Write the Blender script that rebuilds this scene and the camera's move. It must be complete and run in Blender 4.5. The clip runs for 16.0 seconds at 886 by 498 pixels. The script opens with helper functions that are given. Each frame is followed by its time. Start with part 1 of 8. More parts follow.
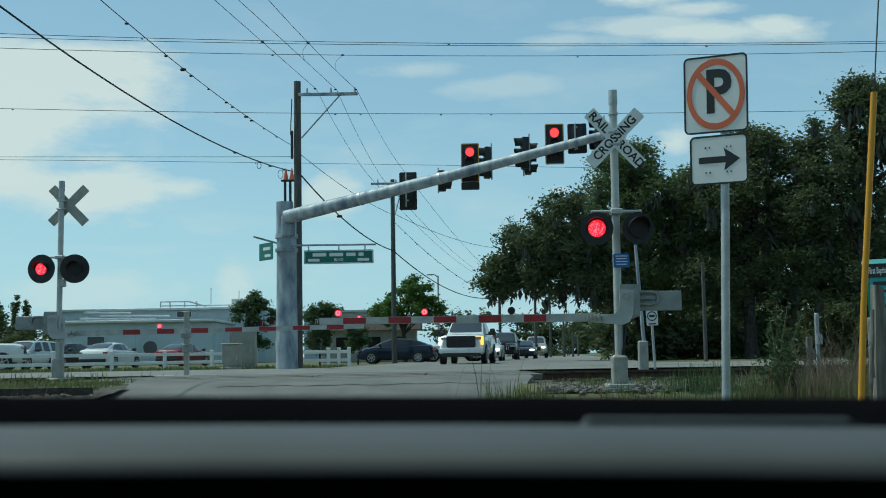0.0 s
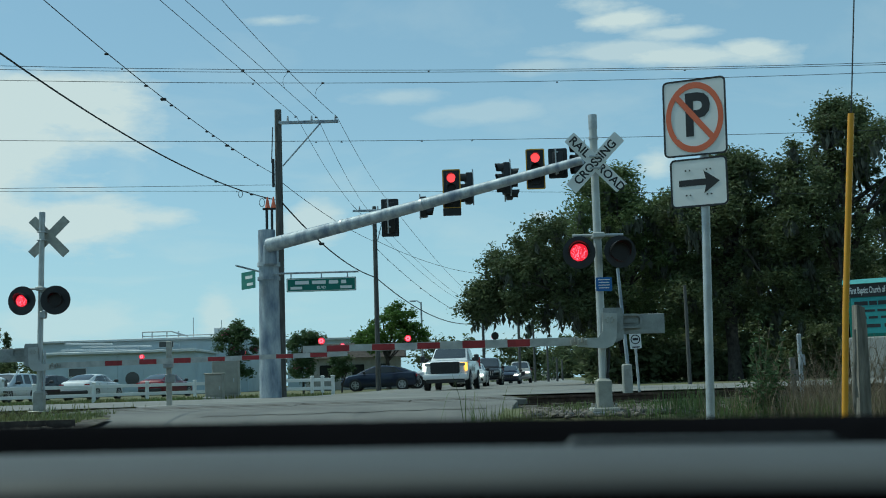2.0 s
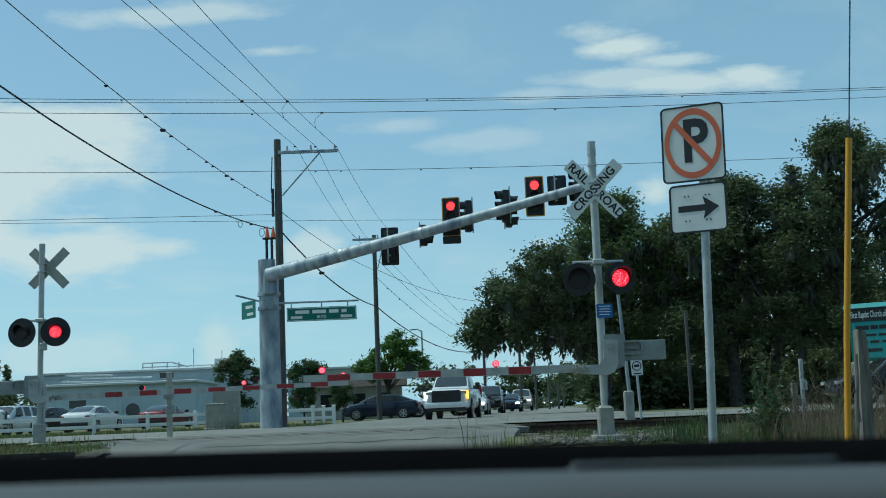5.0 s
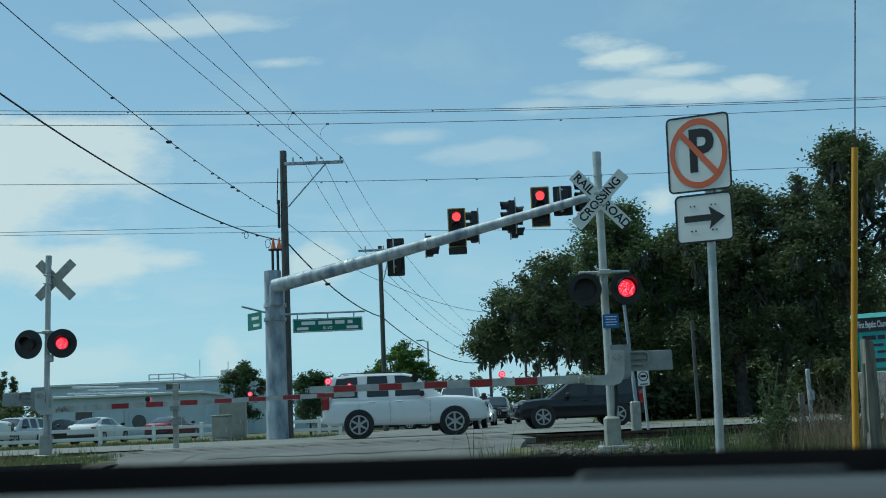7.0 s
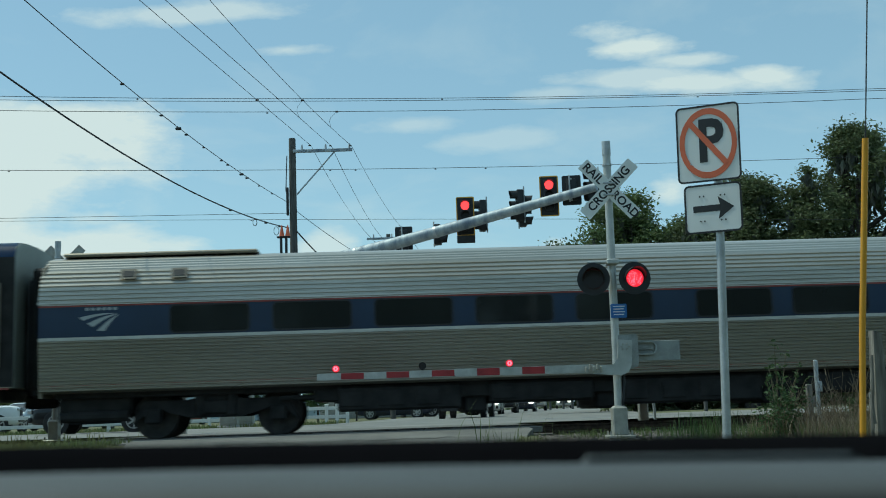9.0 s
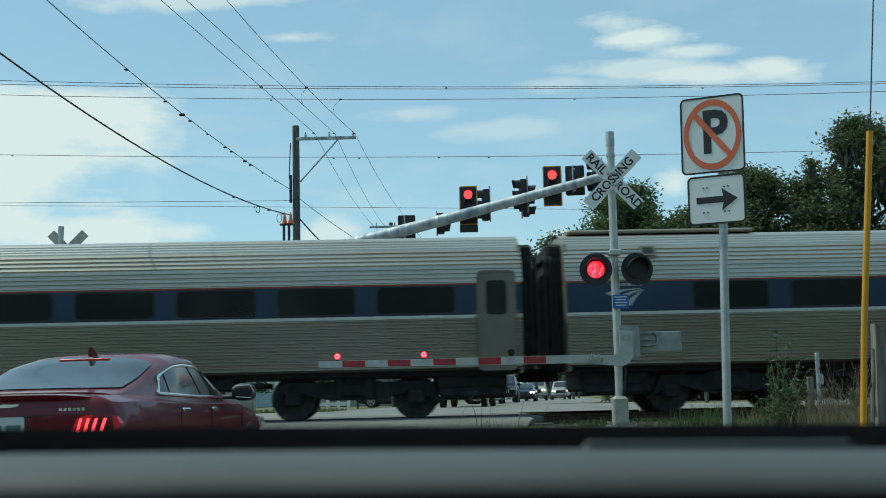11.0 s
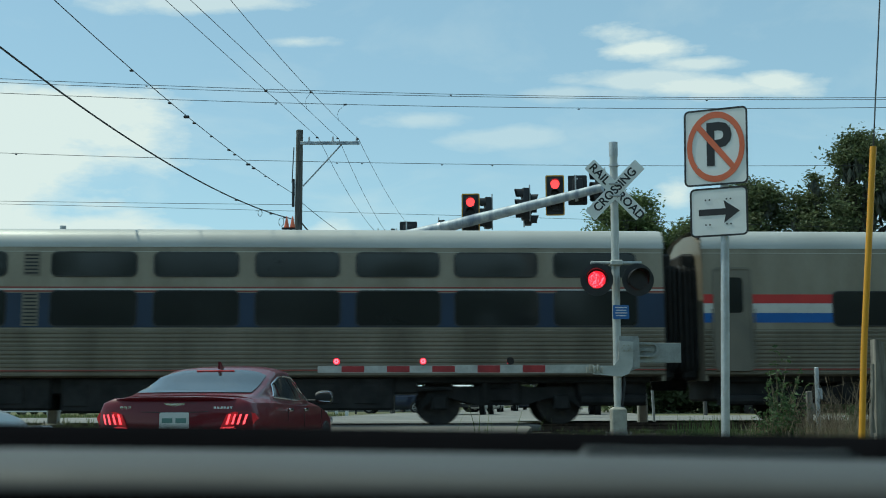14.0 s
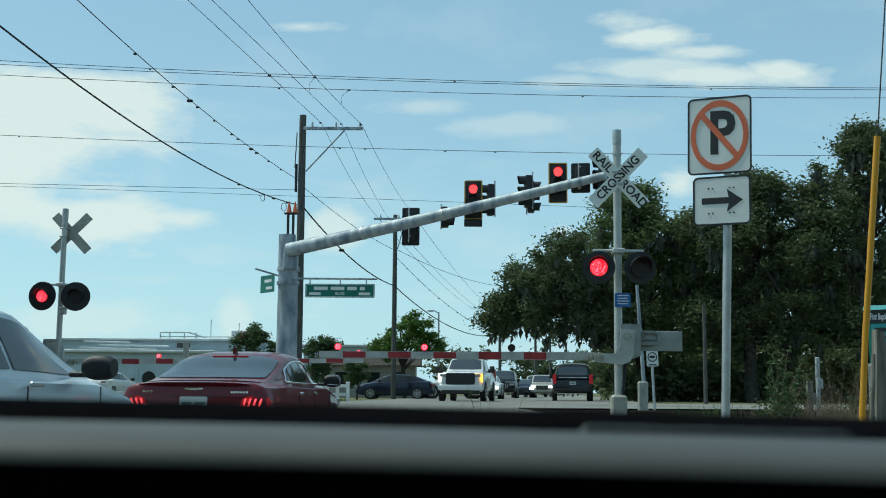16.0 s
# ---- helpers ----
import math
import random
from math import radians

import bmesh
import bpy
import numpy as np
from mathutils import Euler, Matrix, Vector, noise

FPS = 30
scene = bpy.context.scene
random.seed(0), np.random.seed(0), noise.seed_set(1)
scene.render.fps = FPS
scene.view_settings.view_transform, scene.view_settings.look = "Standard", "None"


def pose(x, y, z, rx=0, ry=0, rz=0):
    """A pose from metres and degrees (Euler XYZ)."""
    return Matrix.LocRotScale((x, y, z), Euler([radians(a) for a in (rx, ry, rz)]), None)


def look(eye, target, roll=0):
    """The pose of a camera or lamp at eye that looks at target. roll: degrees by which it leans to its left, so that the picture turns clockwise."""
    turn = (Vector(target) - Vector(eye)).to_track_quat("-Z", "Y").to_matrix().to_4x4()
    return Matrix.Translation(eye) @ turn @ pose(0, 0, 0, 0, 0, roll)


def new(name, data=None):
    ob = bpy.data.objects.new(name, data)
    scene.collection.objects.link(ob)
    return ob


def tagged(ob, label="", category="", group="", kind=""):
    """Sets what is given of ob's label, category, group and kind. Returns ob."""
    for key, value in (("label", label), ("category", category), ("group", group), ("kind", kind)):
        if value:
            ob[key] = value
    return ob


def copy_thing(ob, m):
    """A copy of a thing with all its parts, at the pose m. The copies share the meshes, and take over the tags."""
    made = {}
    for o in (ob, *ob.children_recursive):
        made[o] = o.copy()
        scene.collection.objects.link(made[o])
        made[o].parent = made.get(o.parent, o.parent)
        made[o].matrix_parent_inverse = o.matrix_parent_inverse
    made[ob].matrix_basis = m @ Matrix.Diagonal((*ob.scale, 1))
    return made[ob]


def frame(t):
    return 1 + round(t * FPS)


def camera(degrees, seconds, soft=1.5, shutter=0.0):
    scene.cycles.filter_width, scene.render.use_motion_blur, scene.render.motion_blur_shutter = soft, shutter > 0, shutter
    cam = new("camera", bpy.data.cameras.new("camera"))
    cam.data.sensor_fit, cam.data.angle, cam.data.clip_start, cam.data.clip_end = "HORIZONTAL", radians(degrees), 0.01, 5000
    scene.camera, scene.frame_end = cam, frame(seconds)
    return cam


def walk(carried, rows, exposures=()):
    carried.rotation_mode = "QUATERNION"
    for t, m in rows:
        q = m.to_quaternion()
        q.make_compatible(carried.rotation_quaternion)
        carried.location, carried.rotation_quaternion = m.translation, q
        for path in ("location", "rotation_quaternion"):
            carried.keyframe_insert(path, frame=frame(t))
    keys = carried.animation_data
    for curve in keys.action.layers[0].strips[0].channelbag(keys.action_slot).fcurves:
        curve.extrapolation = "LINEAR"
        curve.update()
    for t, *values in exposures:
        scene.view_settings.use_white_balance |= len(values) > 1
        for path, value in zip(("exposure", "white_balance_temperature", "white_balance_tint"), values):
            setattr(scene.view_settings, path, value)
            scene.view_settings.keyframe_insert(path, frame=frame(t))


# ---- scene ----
# camera: held in the hand behind the windscreen of a waiting car
cam = camera(42.0, 16.0, soft=1.0, shutter=0.07)
cam.data.dof.use_dof = True
cam.data.dof.focus_distance = 30.0
cam.data.dof.aperture_fstop = 7.0
walk(cam, [
    (0.0, pose(0, 0, 0.4600, 95.230, 0.916, 0.084)),
    (0.5, pose(0, 0, 0.4606, 95.107, 1.178, -0.007)),
    (1.0, pose(0, 0, 0.4595, 95.484, 1.382, -0.137)),
    (1.5, pose(0, 0, 0.4584, 95.941, 1.517, -0.370)),
    (2.0, pose(0, 0, 0.4574, 96.509, 1.780, -0.699)),
    (2.5, pose(0, 0, 0.4555, 97.017, 1.888, -0.746)),
    (3.0, pose(0, 0, 0.4552, 97.169, 2.017, -0.731)),
    (3.5, pose(0, 0, 0.4557, 97.363, 2.154, -0.736)),
    (4.0, pose(0, 0, 0.4558, 97.576, 2.201, -0.731)),
    (6.5, pose(0, 0, 0.4552, 98.305, 2.465, -0.439)),
    (7.0, pose(0, 0, 0.4550, 98.454, 2.403, -0.325)),
    (7.5, pose(0, 0, 0.4546, 98.590, 2.384, -0.223)),
    (8.0, pose(0, 0, 0.4542, 98.642, 2.451, -0.114)),
    (8.5, pose(0, 0, 0.4524, 98.366, 2.217, -0.030)),
    (9.0, pose(0, 0, 0.4510, 97.905, 1.936, 0.025)),
    (11.5, pose(0, 0, 0.4483, 97.355, 1.208, 0.075)),
    (12.0, pose(0, 0, 0.4483, 97.351, 1.069, 0.078)),
    (12.5, pose(0, 0, 0.4492, 97.350, 1.021, 0.097)),
    (13.0, pose(0, 0, 0.4482, 97.411, 0.945, 0.112)),
    (13.5, pose(0, 0, 0.4482, 97.664, 0.680, 0.052)),
    (14.0, pose(0, 0, 0.4456, 97.715, 0.198, -0.006)),
    (14.5, pose(0, 0, 0.4447, 97.634, -0.017, -0.004)),
    (15.0, pose(0, 0, 0.4422, 97.538, -0.197, 0.055)),
    (15.5, pose(0, 0, 0.4412, 97.352, -0.316, 0.067)),
    (16.0, pose(0, 0, 0.4393, 97.056, -0.359, 0.036)),
], exposures=[(0.0, -0.04, 6080, -12), (3.5, -0.06, 5880, -12), (7.0, -0.08, 5780, -12), (7.5, -0.14, 5780, -12), (8.0, -0.18, 5850, -12), (8.5, -0.05, 6000, -12), (9.0, 0.06, 6150, -11), (11.5, 0.18, 6300, -10),
                (12.5, 0.2, 6380, -10), (14.5, 0.2, 6380, -10), (16.0, 0.18, 6280, -10)])

# ---- daylight: high sun to the left, thin summer cloud ----
SUN_AZ, SUN_EL = -72.0, 60.0
world = bpy.data.worlds.new("summer_sky")
scene.world = world
world.use_nodes = True


def sky_nodes():
    nt = world.node_tree
    nt.nodes.clear()
    N, L = nt.nodes.new, nt.links.new
    out = N("ShaderNodeOutputWorld")
    bg = N("ShaderNodeBackground")
    bg.inputs["Strength"].default_value = 0.098
    sky = N("ShaderNodeTexSky")
    sky.sky_type = 'NISHITA'
    sky.sun_disc = False
    sky.sun_elevation, sky.sun_rotation = radians(SUN_EL), radians(SUN_AZ)
    sky.air_density, sky.dust_density, sky.ozone_density = 1.0, 0.6, 1.0
    tc = N("ShaderNodeTexCoord")
    sep = N("ShaderNodeSeparateXYZ")
    L(tc.outputs["Generated"], sep.inputs[0])

    def m(op, a, b=None, clamp=False):
        n = N("ShaderNodeMath")
        n.operation, n.use_clamp = op, clamp
        for i, v in enumerate((a, b)):
            if v is None:
                continue
            if isinstance(v, (int, float)):
                n.inputs[i].default_value = v
            else:
                L(v, n.inputs[i])
        return n.outputs[0]

    z = m('MAXIMUM', sep.outputs["Z"], 0.0)
    # cloud layer: direction flattened on a plane far overhead
    den = m('ADD', z, 0.16)
    comb = N("ShaderNodeCombineXYZ")
    L(m('DIVIDE', sep.outputs["X"], den), comb.inputs[0])
    L(m('DIVIDE', sep.outputs["Y"], den), comb.inputs[1])
    noise_a = N("ShaderNodeTexNoise")
    noise_a.inputs["Scale"].default_value = 2.3
    noise_a.inputs["Detail"].default_value = 9.0
    noise_a.inputs["Roughness"].default_value = 0.58
    noise_a.inputs["Distortion"].default_value = 0.4
    L(comb.outputs[0], noise_a.inputs["Vector"])
    n1 = noise_a.outputs["Fac"]
    # tangent plane ahead, for the single cloud banks
    yy = m('MAXIMUM', sep.outputs["Y"], 0.05)
    u, v = m('DIVIDE', sep.outputs["X"], yy), m('DIVIDE', sep.outputs["Z"], yy)
    fine = N("ShaderNodeTexNoise")
    fine.inputs["Scale"].default_value = 8.0
    fine.inputs["Detail"].default_value = 8.0
    fine.inputs["Roughness"].default_value = 0.62
    stretch = N("ShaderNodeVectorMath")
    stretch.operation = 'MULTIPLY'
    stretch.inputs[1].default_value = (0.55, 1.0, 1.6)
    L(tc.outputs["Generated"], stretch.inputs[0])
    L(stretch.outputs[0], fine.inputs["Vector"])
    nf = m('SUBTRACT', fine.outputs["Fac"], 0.5)
    mask = None
    for u0, v0, a, b, k in CLOUDS:
        du, dv = m('DIVIDE', m('SUBTRACT', u, u0), a), m('DIVIDE', m('SUBTRACT', v, v0), b)
        d = m('SQRT', m('ADD', m('MULTIPLY', du, du), m('MULTIPLY', dv, dv)))
        e = m('ADD', m('SUBTRACT', 1.0, d), m('MULTIPLY', nf, 4.2))
        e = m('MULTIPLY', m('MULTIPLY', e, 1.6, True), k)
        mask = e if mask is None else m('MAXIMUM', mask, e)
    thin = m('MULTIPLY', m('MULTIPLY', m('SUBTRACT', n1, 0.50), 3.5, True), 0.28)
    mask = m('MAXIMUM', mask, thin)
    # summer haze towards the horizon
    haze = m('POWER', m('SUBTRACT', 1.0, z, True), 9.0)
    low = N("ShaderNodeMix")
    low.data_type = 'RGBA'
    L(m('ADD', m('MULTIPLY', haze, 0.5), 0.34), low.inputs["Factor"])
    L(sky.outputs[0], low.inputs["A"])
    low.inputs["B"].default_value = (4.65, 6.9, 8.9, 1)
    mix = N("ShaderNodeMix")
    mix.data_type = 'RGBA'
    L(mask, mix.inputs["Factor"])
    L(low.outputs["Result"], mix.inputs["A"])
    mix.inputs["B"].default_value = (7.45, 7.5, 7.65, 1)
    L(mix.outputs["Result"], bg.inputs["Color"])
    L(bg.outputs[0], out.inputs["Surface"])


# middle (across, up), half sizes, density
CLOUDS = [(-0.36, 0.205, 0.125, 0.075, 0.88), (-0.30, 0.15, 0.13, 0.028, 0.85), (-0.235, 0.150, 0.075, 0.016, 0.75), (-0.183, 0.060, 0.022, 0.034, 0.55),
          (-0.101, 0.140, 0.028, 0.022, 0.7), (0.15, 0.330, 0.05, 0.017, 0.85), (0.19, 0.316, 0.07, 0.013, 0.9), (0.23, 0.303, 0.05, 0.009, 0.7),
          (0.17, 0.287, 0.10, 0.011, 0.6), (0.25, 0.281, 0.07, 0.012, 0.8), (0.29, 0.286, 0.032, 0.011, 0.85), (0.11, 0.276, 0.07, 0.010, 0.4),
          (0.207, 0.184, 0.030, 0.022, 0.8), (0.102, 0.140, 0.022, 0.012, 0.7), (-0.132, 0.324, 0.07, 0.011, 0.6), (-0.02, 0.252, 0.055, 0.011, 0.4),
          (-0.22, 0.36, 0.12, 0.014, 0.6), (0.05, 0.235, 0.05, 0.010, 0.35), (-0.30, 0.06, 0.1, 0.02, 0.4)]
sky_nodes()
sun_data = bpy.data.lights.new("sun", 'SUN')
sun_data.energy, sun_data.angle, sun_data.color = 2.6, radians(0.6), (1.0, 0.95, 0.87)
sun = new("sun", sun_data)
_az, _el = radians(SUN_AZ), radians(SUN_EL)
_d = Vector((math.sin(_az) * math.cos(_el), math.cos(_az) * math.cos(_el), math.sin(_el)))
sun.matrix_world = look(_d * 100, (0, 0, 0))
scene.view_settings.exposure = 0.0


# ---- materials ----
def mat(name, col, rough=0.6, metal=0.0, var=0.12, scale=3.0, fine=60.0, bump=0.02, col2=None, spec=0.5,
        coat=0.0, emit=None, power=0.0, rand=0.0, stretch=(1, 1, 1), bdist=0.01, glassy=0.0):
    """A surface with broad stains and fine grain; col2 is the tone of the stains."""
    ma = bpy.data.materials.new(name)
    ma.use_nodes = True
    nt = ma.node_tree
    N, L = nt.nodes.new, nt.links.new
    b = nt.nodes["Principled BSDF"]
    tc, mp = N("ShaderNodeTexCoord"), N("ShaderNodeMapping")
    mp.inputs["Scale"].default_value = stretch
    L(tc.outputs["Object"], mp.inputs["Vector"])
    n1, n2 = N("ShaderNodeTexNoise"), N("ShaderNodeTexNoise")
    n1.inputs["Scale"].default_value, n1.inputs["Detail"].default_value = scale, 5
    n2.inputs["Scale"].default_value, n2.inputs["Detail"].default_value = fine, 3
    L(mp.outputs[0], n1.inputs["Vector"])
    L(mp.outputs[0], n2.inputs["Vector"])
    ramp = N("ShaderNodeMapRange")
    ramp.inputs["From Min"].default_value, ramp.inputs["From Max"].default_value = 0.35, 0.68
    L(n1.outputs["Fac"], ramp.inputs["Value"])
    mx = N("ShaderNodeMix")
    mx.data_type = 'RGBA'
    c2 = col2 or tuple(c * (1 - 2.2 * var) for c in col)
    mx.inputs["A"].default_value, mx.inputs["B"].default_value = (*col, 1), (*c2, 1)
    L(ramp.outputs[0], mx.inputs["Factor"])
    hsv = N("ShaderNodeHueSaturation")
    L(mx.outputs["Result"], hsv.inputs["Color"])
    mr = N("ShaderNodeMapRange")
    mr.inputs["To Min"].default_value, mr.inputs["To Max"].default_value = 1 - var, 1 + var
    L(n2.outputs["Fac"], mr.inputs["Value"])
    val = mr.outputs[0]
    if rand:
        oi = N("ShaderNodeObjectInfo")
        r2, mu = N("ShaderNodeMapRange"), N("ShaderNodeMath")
        r2.inputs["To Min"].default_value, r2.inputs["To Max"].default_value = 1 - rand, 1 + rand
        L(oi.outputs["Random"], r2.inputs["Value"])
        mu.operation = 'MULTIPLY'
        L(val, mu.inputs[0])
        L(r2.outputs[0], mu.inputs[1])
        val = mu.outputs[0]
    L(val, hsv.inputs["Value"])
    L(hsv.outputs[0], b.inputs["Base Color"])
    rr = N("ShaderNodeMapRange")
    rr.inputs["To Min"].default_value, rr.inputs["To Max"].default_value = max(0.02, rough - 0.08), min(1, rough + 0.1)
    L(n1.outputs["Fac"], rr.inputs["Value"])
    L(rr.outputs[0], b.inputs["Roughness"])
    b.inputs["Metallic"].default_value = metal
    b.inputs["Specular IOR Level"].default_value = spec
    b.inputs["Coat Weight"].default_value = coat
    if bump:
        bp = N("ShaderNodeBump")
        bp.inputs["Strength"].default_value, bp.inputs["Distance"].default_value = min(1, bump * 10), bdist
        L(n2.outputs["Fac"], bp.inputs["Height"])
        L(bp.outputs[0], b.inputs["Normal"])
    if emit:
        b.inputs["Emission Color"].default_value = (*emit, 1)
        b.inputs["Emission Strength"].default_value = power
    return ma


def leaf_mat(name, col, col2):
    ma = mat(name, col, 0.55, var=0.25, scale=0.35, fine=9.0, bump=0, col2=col2, spec=0.3)
    nt = ma.node_tree
    b = nt.nodes["Principled BSDF"]
    g = nt.nodes.new("ShaderNodeNewGeometry")
    hs = [n for n in nt.nodes if n.bl_idname == "ShaderNodeHueSaturation"][0]
    mr = nt.nodes.new("ShaderNodeMapRange")
    mr.inputs["To Min"].default_value, mr.inputs["To Max"].default_value = 0.7, 1.3
    nt.links.new(g.outputs["Random Per Island"], mr.inputs["Value"])
    nt.links.new(mr.outputs[0], hs.inputs["Value"])
    tr = nt.nodes.new("ShaderNodeBsdfTranslucent")
    nt.links.new(hs.outputs[0], tr.inputs["Color"])
    mx = nt.nodes.new("ShaderNodeMixShader")
    mx.inputs[0].default_value = 0.38
    nt.links.new(b.outputs[0], mx.inputs[1])
    nt.links.new(tr.outputs[0], mx.inputs[2])
    nt.links.new(mx.outputs[0], nt.nodes["Material Output"].inputs["Surface"])
    return ma


M = dict(
    grass=mat("roadside_grass", (0.09, 0.11, 0.04), 0.9, var=0.3, scale=0.5, fine=14, bump=0.08, col2=(0.15, 0.13, 0.07), bdist=0.05),
    road=mat("worn_asphalt", (0.165, 0.16, 0.145), 0.85, var=0.18, scale=0.8, fine=90, bump=0.05, col2=(0.115, 0.112, 0.105)),
    street=mat("pale_street_asphalt", (0.22, 0.215, 0.195), 0.85, var=0.14, scale=0.6, fine=80, bump=0.05, col2=(0.16, 0.158, 0.145)),
    crack=mat("tar_crack", (0.03, 0.03, 0.03), 0.8, var=0.2),
    ballast=mat("ballast_grit", (0.14, 0.122, 0.10), 0.95, var=0.35, scale=6, fine=40, bump=0.1, bdist=0.04),
    stone=mat("ballast_stone", (0.19, 0.165, 0.14), 0.9, var=0.25, scale=4, fine=30, bump=0.06, rand=0.35),
    rail=mat("rusty_rail", (0.10, 0.065, 0.045), 0.7, metal=0.5, var=0.25, scale=8),
    tie=mat("old_tie", (0.07, 0.055, 0.045), 0.9, var=0.3, scale=6),
    concrete=mat("concrete", (0.42, 0.40, 0.37), 0.85, var=0.14, scale=2.5, bump=0.05),
    panel=mat("worn_crossing_concrete", (0.19, 0.182, 0.165), 0.85, var=0.18, scale=2.0, bump=0.05, col2=(0.12, 0.115, 0.105)),
    galv=mat("galvanised_steel", (0.52, 0.54, 0.55), 0.5, metal=0.55, var=0.12, scale=5, fine=35, bump=0.02),
    galv_old=mat("weathered_galvanised_steel", (0.46, 0.50, 0.52), 0.6, metal=0.3, var=0.22, scale=3.2, fine=24, col2=(0.16, 0.20, 0.26), stretch=(1, 1, 0.3)),
    alu=mat("aluminium_paint", (0.52, 0.53, 0.51), 0.5, metal=0.3, var=0.1, scale=4),
    gatecase=mat("gate_case_paint", (0.34, 0.355, 0.345), 0.5, metal=0.25, var=0.14, scale=6, fine=40),
    black=mat("black_paint", (0.018, 0.018, 0.02), 0.5, var=0.2, scale=5),
    rubber=mat("tyre_rubber", (0.022, 0.022, 0.023), 0.8, var=0.2, scale=8),
    signwhite=mat("sign_sheet_white", (0.80, 0.80, 0.78), 0.45, var=0.04, scale=3, fine=120, bump=0.005),
    signback=mat("bare_sign_back", (0.42, 0.41, 0.36), 0.5, metal=0.3, var=0.12, scale=7),
    signblack=mat("sign_black", (0.02, 0.02, 0.022), 0.5, var=0.15),
    signred=mat("sign_faded_red", (0.72, 0.16, 0.07), 0.5, var=0.06, scale=5),
    signgreen=mat("sign_green", (0.01, 0.16, 0.12), 0.45, var=0.08, scale=5),
    signblue=mat("sign_blue", (0.03, 0.14, 0.42), 0.45, var=0.08),
    teal=mat("sign_teal", (0.05, 0.30, 0.30), 0.5, var=0.08),
    wood=mat("weathered_pole_wood", (0.12, 0.118, 0.11), 0.9, var=0.25, scale=5, fine=30, bump=0.05, stretch=(3, 3, 0.3)),
    postwood=mat("grey_fence_post", (0.24, 0.22, 0.19), 0.95, var=0.25, scale=6, fine=30, bump=0.08, stretch=(3, 3, 0.4)),
    yellow=mat("yellow_guy_guard", (0.66, 0.31, 0.018), 0.5, var=0.06),
    wire=mat("cable_black", (0.03, 0.032, 0.035), 0.7, var=0.1),
    signalyellow=mat("signal_yellow_edge", (0.75, 0.40, 0.04), 0.5, var=0.12),
    darkred=mat("dull_red_lens", (0.10, 0.012, 0.012), 0.25, var=0.1),
    darklens=mat("unlit_lens", (0.012, 0.007, 0.007), 0.45, var=0.2),
    armred=mat("gate_red", (0.36, 0.03, 0.035), 0.5, var=0.15, scale=6),
    armwhite=mat("gate_white", (0.52, 0.52, 0.49), 0.5, var=0.14, scale=6),
    redglow=mat("lit_red_lamp", (0.6, 0.02, 0.04), 0.4, var=0.1, emit=(1.0, 0.012, 0.04), power=0.85),
    redcore=mat("lit_red_led", (0.6, 0.05, 0.06), 0.4, var=0.1, emit=(1.0, 0.16, 0.25), power=1.8),
    sigred=mat("lit_signal_red", (0.6, 0.02, 0.03), 0.4, var=0.1, emit=(1.0, 0.05, 0.06), power=1.7),
    headlamp=mat("lit_headlamp", (0.9, 0.9, 0.85), 0.3, var=0.05, emit=(1.0, 0.95, 0.85), power=3.0),
    amber=mat("lit_amber_lamp", (0.8, 0.4, 0.05), 0.3, var=0.05, emit=(1.0, 0.42, 0.06), power=2.4),
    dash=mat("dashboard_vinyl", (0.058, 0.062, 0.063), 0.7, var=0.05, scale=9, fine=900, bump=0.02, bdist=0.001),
    dashblack=mat("cowl_and_shade_black", (0.006, 0.006, 0.007), 0.9, var=0.1, spec=0.0),
    bark=mat("oak_bark", (0.07, 0.06, 0.05), 0.95, var=0.3, scale=5, fine=20, bump=0.1, bdist=0.04),
    leaf=leaf_mat("oak_leaves", (0.125, 0.152, 0.072), (0.088, 0.115, 0.052)),
    # brighter copy of the oak leaf, with sunlight put into its colour
    leaf_sunlit=leaf_mat("oak_leaves_sunlit", (0.145, 0.19, 0.075), (0.105, 0.145, 0.055)),
    leaf2=leaf_mat("bright_leaves", (0.11, 0.19, 0.04), (0.08, 0.14, 0.03)),
    leaf3=leaf_mat("crape_leaves", (0.085, 0.13, 0.055), (0.06, 0.10, 0.04)),
    blossom=leaf_mat("pink_blossom", (0.45, 0.13, 0.20), (0.35, 0.1, 0.15)),
    moss=leaf_mat("hanging_moss", (0.12, 0.13, 0.10), (0.09, 0.10, 0.08)),
    blade=leaf_mat("grass_blades", (0.10, 0.15, 0.05), (0.16, 0.15, 0.07)),
    straw=leaf_mat("dry_grass", (0.24, 0.19, 0.13), (0.17, 0.14, 0.095)),
    wallpale=mat("pale_blue_render", (0.47, 0.55, 0.59), 0.8, var=0.06, scale=0.7, bump=0.02),
    roofpale=mat("pale_metal_roof", (0.62, 0.64, 0.64), 0.55, metal=0.2, var=0.08, scale=1.0),
    fence=mat("white_vinyl_fence", (0.78, 0.78, 0.76), 0.5, var=0.04),
    cabinet=mat("beige_cabinet", (0.34, 0.33, 0.29), 0.6, var=0.1, scale=3),
)


# ---- mesh helpers ----
def part(name, bm, material, parent=None, label="", smooth=35):
    me = bpy.data.meshes.new(name)
    bmesh.ops.recalc_face_normals(bm, faces=bm.faces)
    bm.to_mesh(me)
    bm.free()
    me.materials.append(material)
    if smooth:
        me.shade_smooth()
        me.set_sharp_from_angle(angle=radians(smooth))
    ob = new(name, me)
    ob.parent = parent
    if label:
        ob["label"] = label
    return ob


